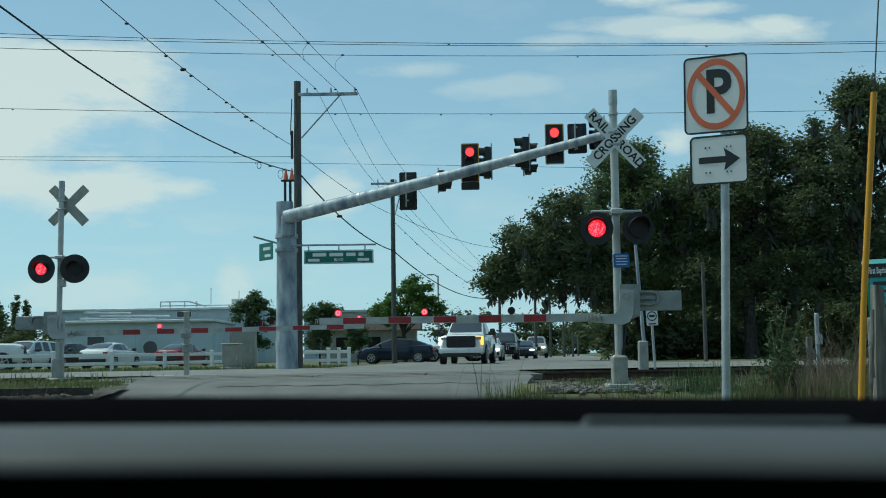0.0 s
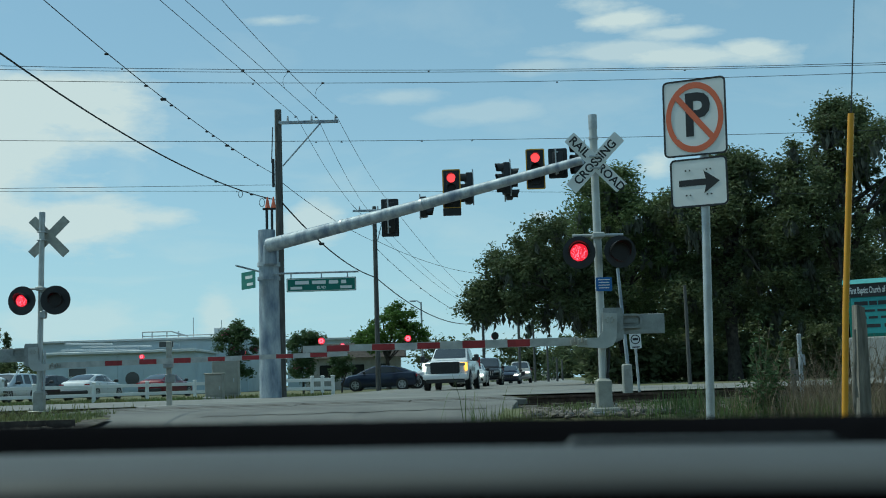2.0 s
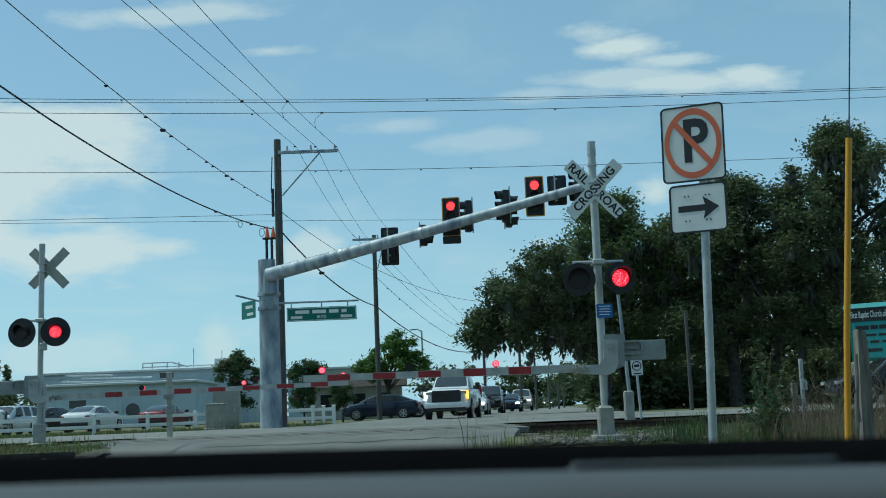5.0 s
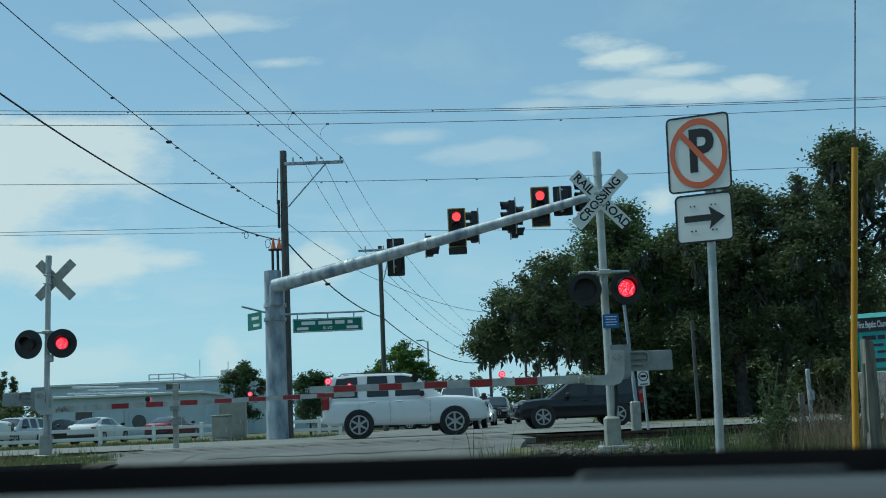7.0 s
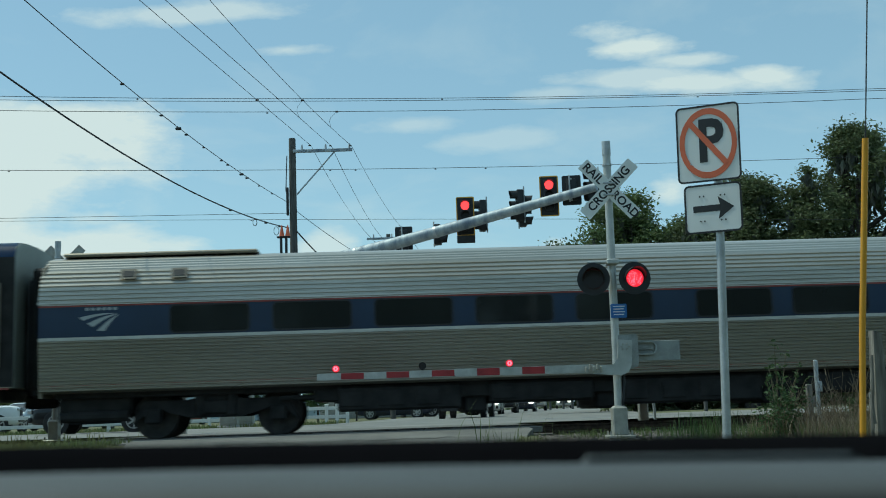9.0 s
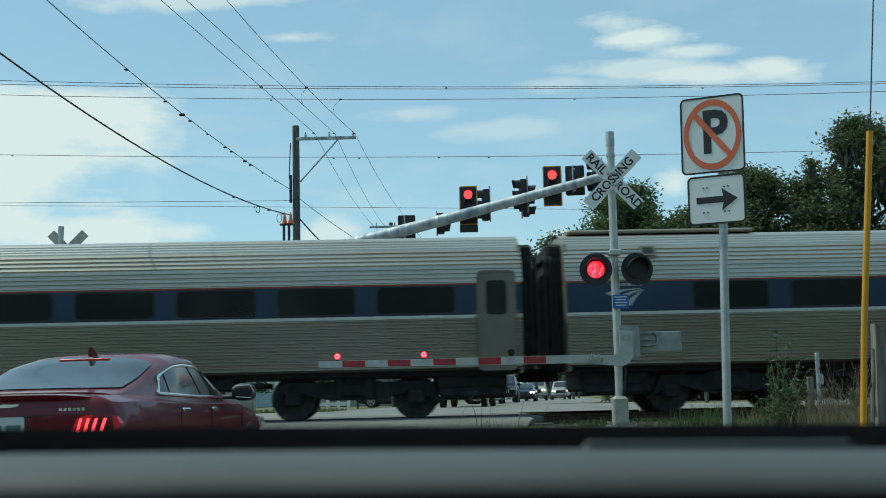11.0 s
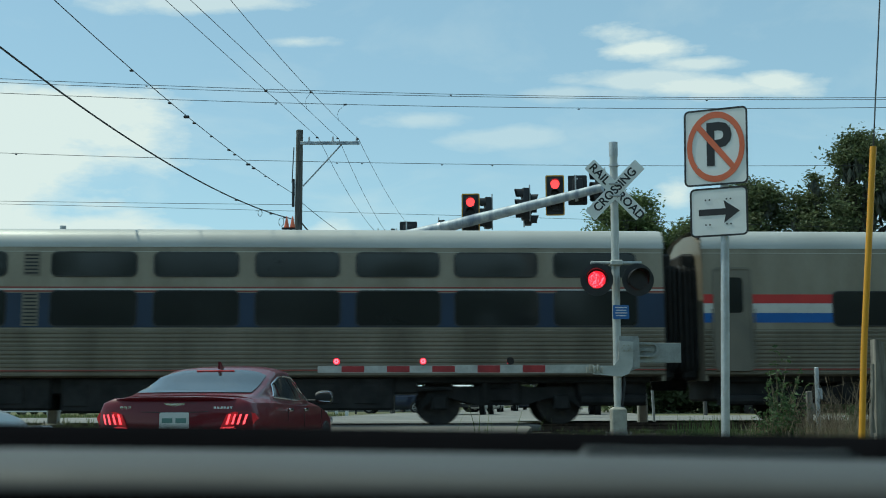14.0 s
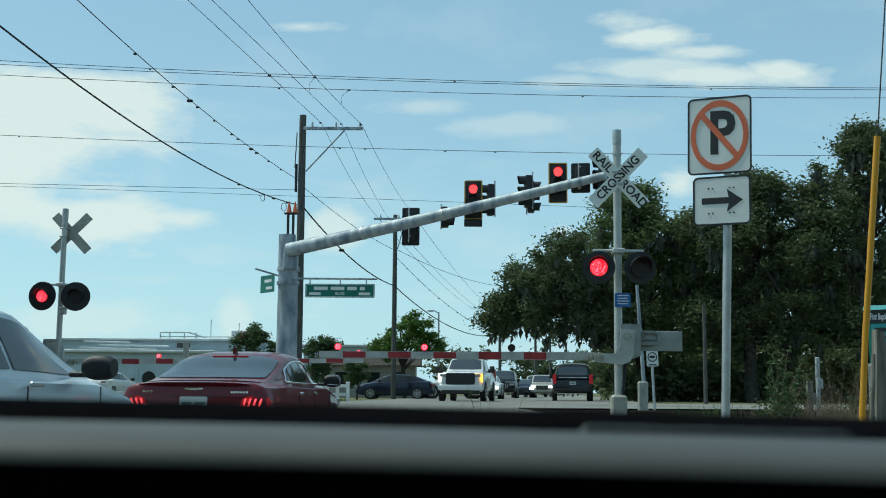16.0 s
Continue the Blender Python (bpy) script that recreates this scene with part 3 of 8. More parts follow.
    for seg, (h, a, b) in enumerate(((0.135, 0.0, 0.5), (0.115, 0.5, 1.0))):
        bm = bmesh.new()
        xa, xb_ = x0 + (arm_to - x0) * a, x0 + (arm_to - x0) * b
        za, zb = armz + rise * a, armz + rise * b
        loft(bm, [[(xa, -0.1, za - h / 2), (xa, -0.06, za - h / 2), (xa, -0.06, za + h / 2), (xa, -0.1, za + h / 2)],
                  [(xb_, -0.1, zb - h / 2 * 0.95), (xb_, -0.06, zb - h / 2 * 0.95), (xb_, -0.06, zb + h / 2 * 0.95), (xb_, -0.1, zb + h / 2 * 0.95)]])
        p = part("gate_arm", bm, M["armwhite"], g, "horizontal gate arm with red and white bands")
        arm = arm or p
    step = 0.37 if s > 0 else 0.41
    x = 0.8 if s > 0 else 1.18
    while x + step < L:
        bm = bmesh.new()
        xc = x0 - math.copysign(x + step / 2, -(arm_to - x0))
        f = (x + step / 2) / L
        bx(bm, (xc, -0.08, armz + rise * f), (step, 0.046, 0.118 if f < 0.5 else 0.1), m=Matrix())
        part("red_band", bm, M["armred"], arm)
        x += 2 * step
    spots = []
    for x in lamps:
        f = abs(x - x0) / L
        spots.append(arm_lamp(arm, x, armz + rise * f + (0.21 if f > 0.95 and s < 0 else 0.13)))
    if len(spots) > 2:
        (xa, za), (xb_, zb) = spots[1], spots[2]
        cover_for(g, pose(xa, -0.075, za, 90), pose(xb_, -0.075, zb, 90), 0.06)
    return g


right_gate = gate(pose(2.87, 19.1, -0.12, 0, 0.3, 1), 4.94, 4.13, 2.61, 0.68, 1.15, -4.92, (-4.62, -3.2, -1.77), 1, False, 1.0,
                  "silver crossing gate with lettered crossbuck, arm lowered", rise=-0.02)
left_gate = gate(pose(-9.36, 28.05, -0.02, 0, 0.4, 1), 4.85, 4.28, 2.70, 0.80, 1.13, 7.4, (7.28, 2.44, 4.88), -1, True, 1.3,
                 "silver crossing gate seen from behind, arm lowered", xs=1.0, rise=0.12, xoff=0.14)
bm = bmesh.new()
slab(bm, rrect(0.27, 0.23, 0.02), 0.004, pose(0.06, -0.1, 2.08, 90, 0, 3))
blue = part("notice_plate", bm, M["signblue"], right_gate, "blue emergency notice plate")
bm = bmesh.new()
for k in range(4):
    bx(bm, (0.06, -0.107, 2.155 - 0.045 * k), (0.2 - 0.03 * (k % 2), 0.004, 0.014))
part("print", bm, M["signwhite"], blue)
bm = bmesh.new()
bx(bm, (0.07, -0.02, 2.36), (0.16, 0.14, 0.18), 0.02)
part("bell_box", bm, M["galv"], left_gate)
bm = bmesh.new()
tube(bm, (0.12, 0.0, 1.5), (0.10, 0.0, 0.4), 0.03, 0.03, 8)
part("conduit", bm, M["galv"], left_gate)
bm = bmesh.new()
sweep(bm, [(0.09, -0.02, 1.3), (0.11, -0.03, 0.9), (0.07, -0.06, 0.62), (0.05, -0.05, 0.48)], 0.022, 7)
part("conduit", bm, M["black"], right_gate)


# ---- signs by the road ----
def no_parking_sign():
    s = thing("no_parking_sign", "square no-parking sign over an arrow plate on a steel post", "road sign", pose(2.73, 11.38, -0.5, 0, 1.9, -28))
    bm = bmesh.new()
    tube(bm, (0, 0, 0), (0, 0, 3.5), 0.042, 0.042, 18)
    part("post", bm, M["galv"], s, "round galvanised post")

    def face(name, w, h, z, x, roll):
        m = pose(x, -0.055, z, 90, 0, 0) @ pose(0, 0, 0, 0, 0, roll)
        bm = bmesh.new()
        slab(bm, rrect(w, h, 0.04), 0.004, m)
        p = part(name, bm, M["signwhite"], s, "white reflective sheet with a thin black border")
        bm = bmesh.new()
        rframe(bm, w - 0.03, h - 0.03, 0.035, 0.019, 0.002, m @ pose(0, 0, 0.0045))
        part("border", bm, M["signblack"], p)
        return p, m

    p, m = face("upper_plate", 0.635, 0.775, 3.50, -0.075, 0.7)
    c = m @ pose(0, 0.0, 0.005)
    letters("letter", "P", 0.60, M["signblack"], p, c @ pose(0.02, 0.005, 0) @ Matrix.Diagonal((0.86, 1, 1, 1)), bold=0.017)
    bm = bmesh.new()
    oval = Matrix.Diagonal((0.81, 1, 1, 1))
    ring_slab(bm, circle(0.358, 48), circle(0.295, 48), 0.002, c @ pose(0, 0, 0.003) @ oval)
    slab(bm, [(-0.31, -0.032), (0.31, -0.032), (0.31, 0.032), (-0.31, 0.032)], 0.002, c @ pose(0, 0, 0.0045) @ oval @ pose(0, 0, 0, 0, 0, -45))
    part("prohibition_ring", bm, M["signred"], p, "faded orange-red ring and slash")
    for sx in (-1, 1):
        for k in (-1, 1):
            bm = bmesh.new()
            tube(bm, c @ Vector((sx * 0.16 - 0.02, k * 0.2, 0)), c @ Vector((sx * 0.16 - 0.02, k * 0.2, 0.006)), 0.009, 0.009, 6)
            part("bolt", bm, M["galv"], p)
    p, m = face("arrow_plate", 0.57, 0.485, 2.84, -0.045, 1.2)
    c = m @ pose(0, 0, 0.0055)
    bm = bmesh.new()
    slab(bm, [(-0.20, -0.032), (0.07, -0.032), (0.05, -0.115), (0.21, 0.0), (0.05, 0.115), (0.07, 0.032), (-0.20, 0.032)], 0.002, c)
    part("arrow", bm, M["signblack"], p)
    for sx in (-0.13, -0.09, 0.08, 0.12):
        for k in (-1, 1):
            bm = bmesh.new()
            tube(bm, c @ Vector((sx, k * 0.125, -0.001)), c @ Vector((sx, k * 0.125, 0.0035)), 0.009, 0.009, 6)
            part("bolt", bm, M["signblack"], p)


no_parking_sign()


def guy_guard():
    g = thing("guy_wire", "yellow plastic guard on a steel guy wire", "guy wire", pose(3.19, 9.05, -0.5))
    bm = bmesh.new()
    sweep(bm, [(0, 0, 0), (0.09, -0.05, 1.4), (0.2, -0.17, 2.95)], 0.025, 12)
    part("guard", bm, M["yellow"], g, "yellow tube")
    bm = bmesh.new()
    sweep(bm, [(0.19, -0.16, 2.8), (0.31, -0.2, 4.2), (0.86, -0.3, 9.5)], 0.006, 6)
    part("strand", bm, M["wire"], g)
    bm = bmesh.new()
    q = [(-0.06, 0), (0.06, 0), (0.065, 0.9), (0.055, 1.36), (0.04, 1.58), (-0.045, 1.61), (-0.055, 0.8)]
    slab(bm, q, 0.14, pose(0, 0, 0, 90, 0, 0))
    f = part("fence_post", bm, M["postwood"])
    bm = bmesh.new()
    for a, b in ((-0.09, 1.0), (-0.11, 0.6)):
        sweep(bm, [(a, -0.16, b - 0.35), (a - 0.01, -0.17, b), (a + 0.005, -0.15, b + 0.35)], 0.02, 6)
    part("loose_batten", bm, M["postwood"], f)
    f.matrix_basis = pose(4.48, 12.1, -0.5, 0, 1.5, 0)
    tagged(f, "split grey timber fence post", "fence post")


guy_guard()


# ---- traffic signals on the mast arm ----
def signal_head(m, plate=True, lit=True, sections=3, label="black three-lamp traffic signal"):
    h = 0.36
    s = thing("traffic_signal", label, "traffic signal", m, "traffic signals")
    H = h * sections
    bm = bmesh.new()
    bx(bm, (0, 0.1, 0), (0.34, 0.22, H), 0.03, seg=2)
    part("housing", bm, M["black"], s)
    if plate:
        bm = bmesh.new()
        slab(bm, rrect(0.62, H + 0.27, 0.05), 0.004, pose(0, 0.06, 0, 90))
        p = part("backplate", bm, M["black"], s)
        bm = bmesh.new()
        rframe(bm, 0.55, H + 0.2, 0.03, 0.035, 0.003, pose(0, 0.05, 0, 90))
        part("edge_band", bm, M["signalyellow"], p, "yellow reflective edge")
    for k in range(sections):
        z = H / 2 - h * (k + 0.5)
        bm = bmesh.new()
        a0, a1, n = -35, 215, 18
        vv = []
        for i in range(n + 1):
            a = radians(a0 + (a1 - a0) * i / n)
            d = 0.20 + 0.06 * max(0, math.sin(a))
            vv.append([bm.verts.new((r * math.cos(a), -y, z + r * math.sin(a))) for r, y in ((0.158, 0.0), (0.158, d), (0.152, d), (0.152, 0.0))])
        for a, b in zip(vv, vv[1:]):
            for i in range(3):
                bm.faces.new((a[i], b[i], b[i + 1], a[i + 1]))
        v = part("visor", bm, M["black"], s)
        bm = bmesh.new()
        on = lit and k == 0
        slab(bm, circle(0.15, 24), 0.02, pose(0, -0.012, z, 90))
        part("lens", bm, M["sigred"] if on else M["darklens"], v, "glowing red lens" if on else "unlit dark lens")
    bm = bmesh.new()
    tube(bm, (0.06, 0.24, -H / 2 - 0.05), (0.06, 0.24, H / 2 + 0.12), 0.025, 0.025, 8)
    bx(bm, (0.03, 0.2, 0.35), (0.1, 0.12, 0.05), 0.01)
    bx(bm, (0.03, 0.2, -0.35), (0.1, 0.12, 0.05), 0.01)
    part("bracket", bm, M["galv"], s)
    return s


def mast_arm():
    s = thing("signal_mast", "weathered galvanised mast arm pole carrying traffic signals", "signal mast", pose(-5.74, 42.2, 0.0))
    bm = bmesh.new()
    tube(bm, (0, 0, 0), (0, 0, 4.95), 0.40, 0.36, 24)
    part("pole", bm, M["galv_old"], s, "stained blue-grey round pole")
    bm = bmesh.new()
    tube(bm, (-0.05, -0.02, 4.9), (-0.06, -0.03, 6.15), 0.33, 0.31, 24)
    tube(bm, (0, 0, 4.3), (0, 0, 4.42), 0.42, 0.42, 24)
    tube(bm, (0, 0, 4.8), (0, 0, 4.95), 0.42, 0.42, 24)
    bx(bm, (0.12, -0.25, 5.2), (0.5, 0.5, 0.75), 0.05)
    part("collar", bm, M["galv_old"], s)
    a, b = Vector((0.06, -0.47, 5.53)), Vector((10.9, -5.69, 7.37))
    pts, rs = [], []
    for k in range(13):
        f = k / 12
        p = a.lerp(b, f)
        p.z -= 0.03 * math.sin(math.pi * f)
        pts.append(p)
        rs.append(0.26 - 0.12 * f)
    bm = bmesh.new()
    sweep(bm, pts, rs, 18)
    part("arm", bm, M["galv_old"], s, "long tapered signal arm")
    bm = bmesh.new()
    for f in (0.26, 0.52):
        bm = bmesh.new()
        p, d = a.lerp(b, f) + Vector((0, 0, -0.03 * math.sin(math.pi * f))), (b - a).normalized() * 0.05
        tube(bm, p - d, p + d, 0.27 - 0.12 * f, 0.27 - 0.12 * f, 18)
        part("joint_ring", bm, M["galv"], s)
    # street name blades on their hangers
    bm = bmesh.new()
    tube(bm, (0.2, -0.4, 4.5), (3.3, -0.36, 4.5), 0.035, 0.035, 8)
    tube(bm, (-0.3, -0.4, 4.6), (-1.0, -1.3, 4.75), 0.035, 0.035, 8)
    for x in (0.85, 1.95, 2.9):
        bx(bm, (x, -0.37, 4.38), (0.04, 0.04, 0.24))
    part("sign_hanger", bm, M["galv_old"], s)
    bm = bmesh.new()
    m = pose(1.95, -0.42, 4.06, 90, 0, 0)
    slab(bm, rrect(2.52, 0.5, 0.03), 0.01, m)
    g = part("street_name_sign", bm, M["signgreen"], s, "green street name sign with white border")
    bm = bmesh.new()
    rframe(bm, 2.44, 0.42, 0.03, 0.02, 0.003, m @ pose(0, 0, 0.011))
    x = -0.95
    for w in (0.50, 0.50, 0.34, 0.18):
        slab(bm, [(x, 0.02), (x + w, 0.02), (x + w, 0.145), (x, 0.145)], 0.003, m @ pose(0, 0, 0.011))
        x += w + 0.11
    for x, w in ((-1.12, 0.42), (0.68, 0.42)):
        slab(bm, [(x, -0.16), (x + w, -0.16), (x + w, -0.06), (x, -0.06)], 0.003, m @ pose(0, 0, 0.011))
    part("print", bm, M["signwhite"], g)
    letters("lettering", "BLVD", 0.14, M["signwhite"], g, m @ pose(0, -0.11, 0.012), bold=0.003)
    bm = bmesh.new()
    m = pose(-0.62, -0.85, 4.25, 90, 0, -52)
    slab(bm, rrect(1.0, 0.62, 0.03), 0.01, m)
    g = part("street_name_sign", bm, M["signgreen"], s, "green street name sign seen edge-on")
    bm = bmesh.new()
    slab(bm, [(-0.2, 0.05), (0.3, 0.05), (0.3, 0.16), (-0.2, 0.16)], 0.003, m @ pose(0, 0, 0.011))
    slab(bm, [(-0.1, -0.2), (0.35, -0.2), (0.35, -0.1), (-0.1, -0.1)], 0.003, m @ pose(0, 0, 0.011))
    part("print", bm, M["signwhite"], g)
    # antenna with red sleeves on the pole top
    bm = bmesh.new()
    for x in (-0.05, 0.14):
        tube(bm, (x, 0, 6.1), (x, 0, 6.9), 0.05, 0.05, 8)
    bx(bm, (0.05, 0, 6.95), (0.5, 0.1, 0.08), 0.02)
    part("bracket", bm, M["black"], s)
    bm = bmesh.new()
    for x in (-0.02, 0.2):
        tube(bm, (x, 0, 6.98), (x, 0, 7.4), 0.1, 0.02, 10)
    part("marker_cone", bm, M["signred"], s, "two small red cones")


mast_arm()
signal_head(pose(0.97, 38.95, 6.97, 0, 0, -4))
signal_head(pose(3.72, 37.45, 7.30, 0, 0, -4))
plate_ = bmesh.new()
bx(plate_, (0, 0, 0), (0.62, 0.1, 0.26), 0.02)
lane_sign = part("lane_sign", plate_, M["black"])
lane_sign.matrix_basis = pose(0.97, 39.0, 6.17)
tagged(lane_sign, "small dark sign box hung under the signal", "sign")
signal_head(pose(1.47, 39.2, 7.0, 0, 0, -82), False, False, label="black traffic signal facing the cross street")
signal_head(pose(2.70, 38.3, 7.15, 0, 0, -80), False, False, label="black traffic signal facing the cross street")
signal_head(pose(3.0, 38.5, 7.0, 0, 0, 85), False, False, label="black traffic signal facing the cross street")
signal_head(pose(4.45, 37.3, 7.42, 0, 0, 172), True, False, 2, "black traffic signal facing away")
signal_head(pose(5.05, 36.9, 7.45, 0, 0, -70), False, False, label="black traffic signal facing the cross street")
signal_head(pose(-1.2, 40.6, 6.25, 0, 0, 178), True, False, label="black traffic signal facing away")
signal_head(pose(0.1, 39.9, 6.5, 0, 0, 80), False, False, 2, "black traffic signal facing the cross street")


# ---- utility poles and cables ----
def wire(name, a, b, sag, r=0.012, n=20, label="thin black overhead cable", markers=(), group="overhead cables"):
    a, b = Vector(a), Vector(b)
    pts = []
    for k in range(n + 1):
        f = k / n
        p = a.lerp(b, f)
        p.z -= sag * 4 * f * (1 - f)
        pts.append(p)
    w = tagged(part(name, sweep(bmesh.new(), pts, r), M["wire"]), label, "cable", group)
    if markers:
        for f, s in markers:
            bm = bmesh.new()
            p = a.lerp(b, f)
            p.z -= sag * 4 * f * (1 - f)
            bx(bm, p - Vector((0, 0, 0.03)), (s * 2, s, s), s * 0.3)
            part("clamp", bm, M["wire"], w)


def utility_pole(m, h, arm=None, r=0.16, label="weathered timber utility pole", ma="wood"):
    p = thing("utility_pole", label, "utility pole", m, "utility poles")
    bm = bmesh.new()
    tube(bm, (0, 0, 0), (0, 0, h), r, r * 0.78, 14)
    part("pole", bm, M[ma], p)
    if arm:
        x0, x1, z = arm
        bm = bmesh.new()
        bx(bm, ((x0 + x1) / 2, -0.16, z), (x1 - x0, 0.1, 0.12), 0.01)
        part("crossarm", bm, M["galv_old"], p)
        bm = bmesh.new()
        tube(bm, (r, -0.14, z - 1.7), (x0 * 0.3 + x1 * 0.7, -0.16, z - 0.05), 0.03, 0.03, 8)
        part("brace", bm, M["galv_old"], p)
        for k in range(3):
            bm = bmesh.new()
            x = x0 + (x1 - x0) * (0.15 + 0.4 * k)
            tube(bm, (x, -0.16, z + 0.05), (x, -0.16, z + 0.25), 0.05, 0.03, 8)
            part("insulator", bm, M["galv"], p)
    return p


up = utility_pole(pose(-5.55, 44.0, 0), 11.1, (0.05, 2.35, 10.55), 0.17)
bm = bmesh.new()
bx(bm, (-0.2, -0.1, 8.6), (0.1, 0.1, 1.1), 0.02)
tube(bm, (-0.26, -0.1, 9.0), (-0.2, -0.1, 10.4), 0.02, 0.02, 6)
part("riser", bm, M["wire"], up)
utility_pole(pose(-2.78, 64.2, 0), 10.3, (-1.2, 1.35, 10.05), 0.15)
for x, y, h in ((4.58, 95, 8.0), (7.9, 100, 6.9), (11.0, 120, 6.3), (12.37, 120, 3.7), (13.3, 120, 2.4), (17.3, 150, 2.6), (20.5, 190, 4.5)):
    utility_pole(pose(x, y, 0), h, None, 0.13, "slim utility pole beside the far road")
utility_pole(pose(10.18, 45.2, 0), 3.9, None, 0.08, "short timber post with a small bracket")
utility_pole(pose(4.95, 28.5, -0.1, 0, -3.2, 0), 3.2, None, 0.05, "thin leaning pale pole beside the track", "galv_old")
# along the railway
for k, (y, z0, z1, sag) in enumerate(((31.0, 14.0, 12.43, 4.25), (31.2, 13.29, 11.97, 3.67), (30.4, 13.5, 12.51, 4.55), (33.5, 11.29, 10.32, 3.28), (46, 8.9, 5.9, -0.66))):
    mk = [(f, 0.03) for f in ((0.435, 0.502), (0.56,), (0.464, 0.53), (0.40, 0.475, 0.481, 0.5, 0.512, 0.535, 0.548), (0.44,))[k]]
    wire("overhead_cable", (-62, y + TRACK * -62, z0), (62, y + TRACK * 62, z1), sag, 0.008, 48, markers=mk)
wire("overhead_cable", (-62, 43.1, 9.2), (-5.6, 43.8, 8.12), 0.1, 0.009)
# spans that reach the tall pole from behind the camera and go on along the far road
near = [(-10.22, -2, 9.65), (-10.15, -2, 9.64), (-8.14, -2, 11.62)]
top = [(-4.79, 43.8, 10.74), (-4.0, 43.8, 10.70), (-3.23, 43.8, 10.69)]
far = [(-4.0, 64, 10.39), (-3.26, 64, 10.25), (-1.96, 64, 10.54)]
for a, b, c, sg in zip(near, top, far, (0.04, -0.07, 0.99)):
    wire("overhead_cable", a, b, sg, 0.009, 70, markers=[(0.995, 0.05)])
    wire("overhead_cable", b, c, 0.25, 0.009)
    wire("overhead_cable", c, (c[0] + 7.5, 128, 9.4), 0.5, 0.012)


def jumper(f, i, drop, to):
    """A slack tap from a span down to the line beneath it."""
    a, b = Vector(near[i]), Vector(top[i])
    p = a.lerp(b, f)
    p.z -= (0.04, -0.07, 0.99)[i] * 4 * f * (1 - f)
    q = p + Vector(to)
    m_ = p.lerp(q, 0.45) + Vector((-drop, 0, drop))
    w = tagged(part("jumper_wire", sweep(bmesh.new(), [p, p.lerp(m_, 0.6) + Vector((-drop * 0.4, 0, 0)), m_, q], 0.007, 5), M["wire"]), "thin slack jumper wire between two spans", "cable", "jumper wires")
    bm = bmesh.new()
    bx(bm, q, (0.12, 0.06, 0.06), 0.02)
    part("clamp", bm, M["wire"], w)


jumper(0.868, 0, -0.08, (-0.41, 0, 0.38))
jumper(0.893, 1, 0.10, (0.13, 0, 0.60))
jumper(0.9135, 2, 0.10, (0.23, 0, 0.56))
wire("overhead_cable", (-11.38, -2, 11.31), (-5.7, 43.8, 7.55), 2.10, 0.021, 80, label="thick black overhead cable", markers=[(0.84, 0.05), (0.93, 0.06), (0.97, 0.05)])
wire("overhead_cable", (-9.97, -2, 10.82), (-5.68, 43.8, 8.52), 1.14, 0.011, 80, markers=[(0.62, 0.05), (0.68, 0.05), (0.71, 0.08), (0.725, 0.05), (0.76, 0.04), (0.80, 0.05), (0.815, 0.05), (0.85, 0.07), (0.865, 0.06), (0.9, 0.04), (0.94, 0.04)])
for x, y, z, r in ((-6.27, 39.2, 7.15, 0.12), (-5.93, 42.0, 7.28, 0.16)):
    pts = [(x + r * 0.6 * math.cos(k * 0.7), y, z - 0.12 + r * math.sin(k * 0.7)) for k in range(10)]
    tagged(part("cable_coil", sweep(bmesh.new(), pts, 0.012, 5), M["wire"]), "slack coil lashed to the thick cable", "cable", "cable coils")
wire("overhead_cable", (-5.4, 43.9, 7.4), (-2.8, 64.1, 6.3), 0.45, 0.03, label="thick black overhead cable", markers=[(0.33, 0.12)])
wire("overhead_cable", (-2.8, 64.1, 6.3), (6.4, 100, 6.0), 1.6, 0.03, label="thick black overhead cable")
wire("overhead_cable", (-5.4, 43.9, 8.2), (-2.8, 64.1, 8.3), 0.2, 0.012)
wire("overhead_cable", (-2.8, 64.1, 8.4), (5.5, 90, 8.6), 0.5, 0.014)
wire("overhead_cable", (-2.8, 64.1, 8.0), (4.6, 95, 5.2), 0.7, 0.014, markers=[(k / 12, 0.05) for k in range(1, 12)])


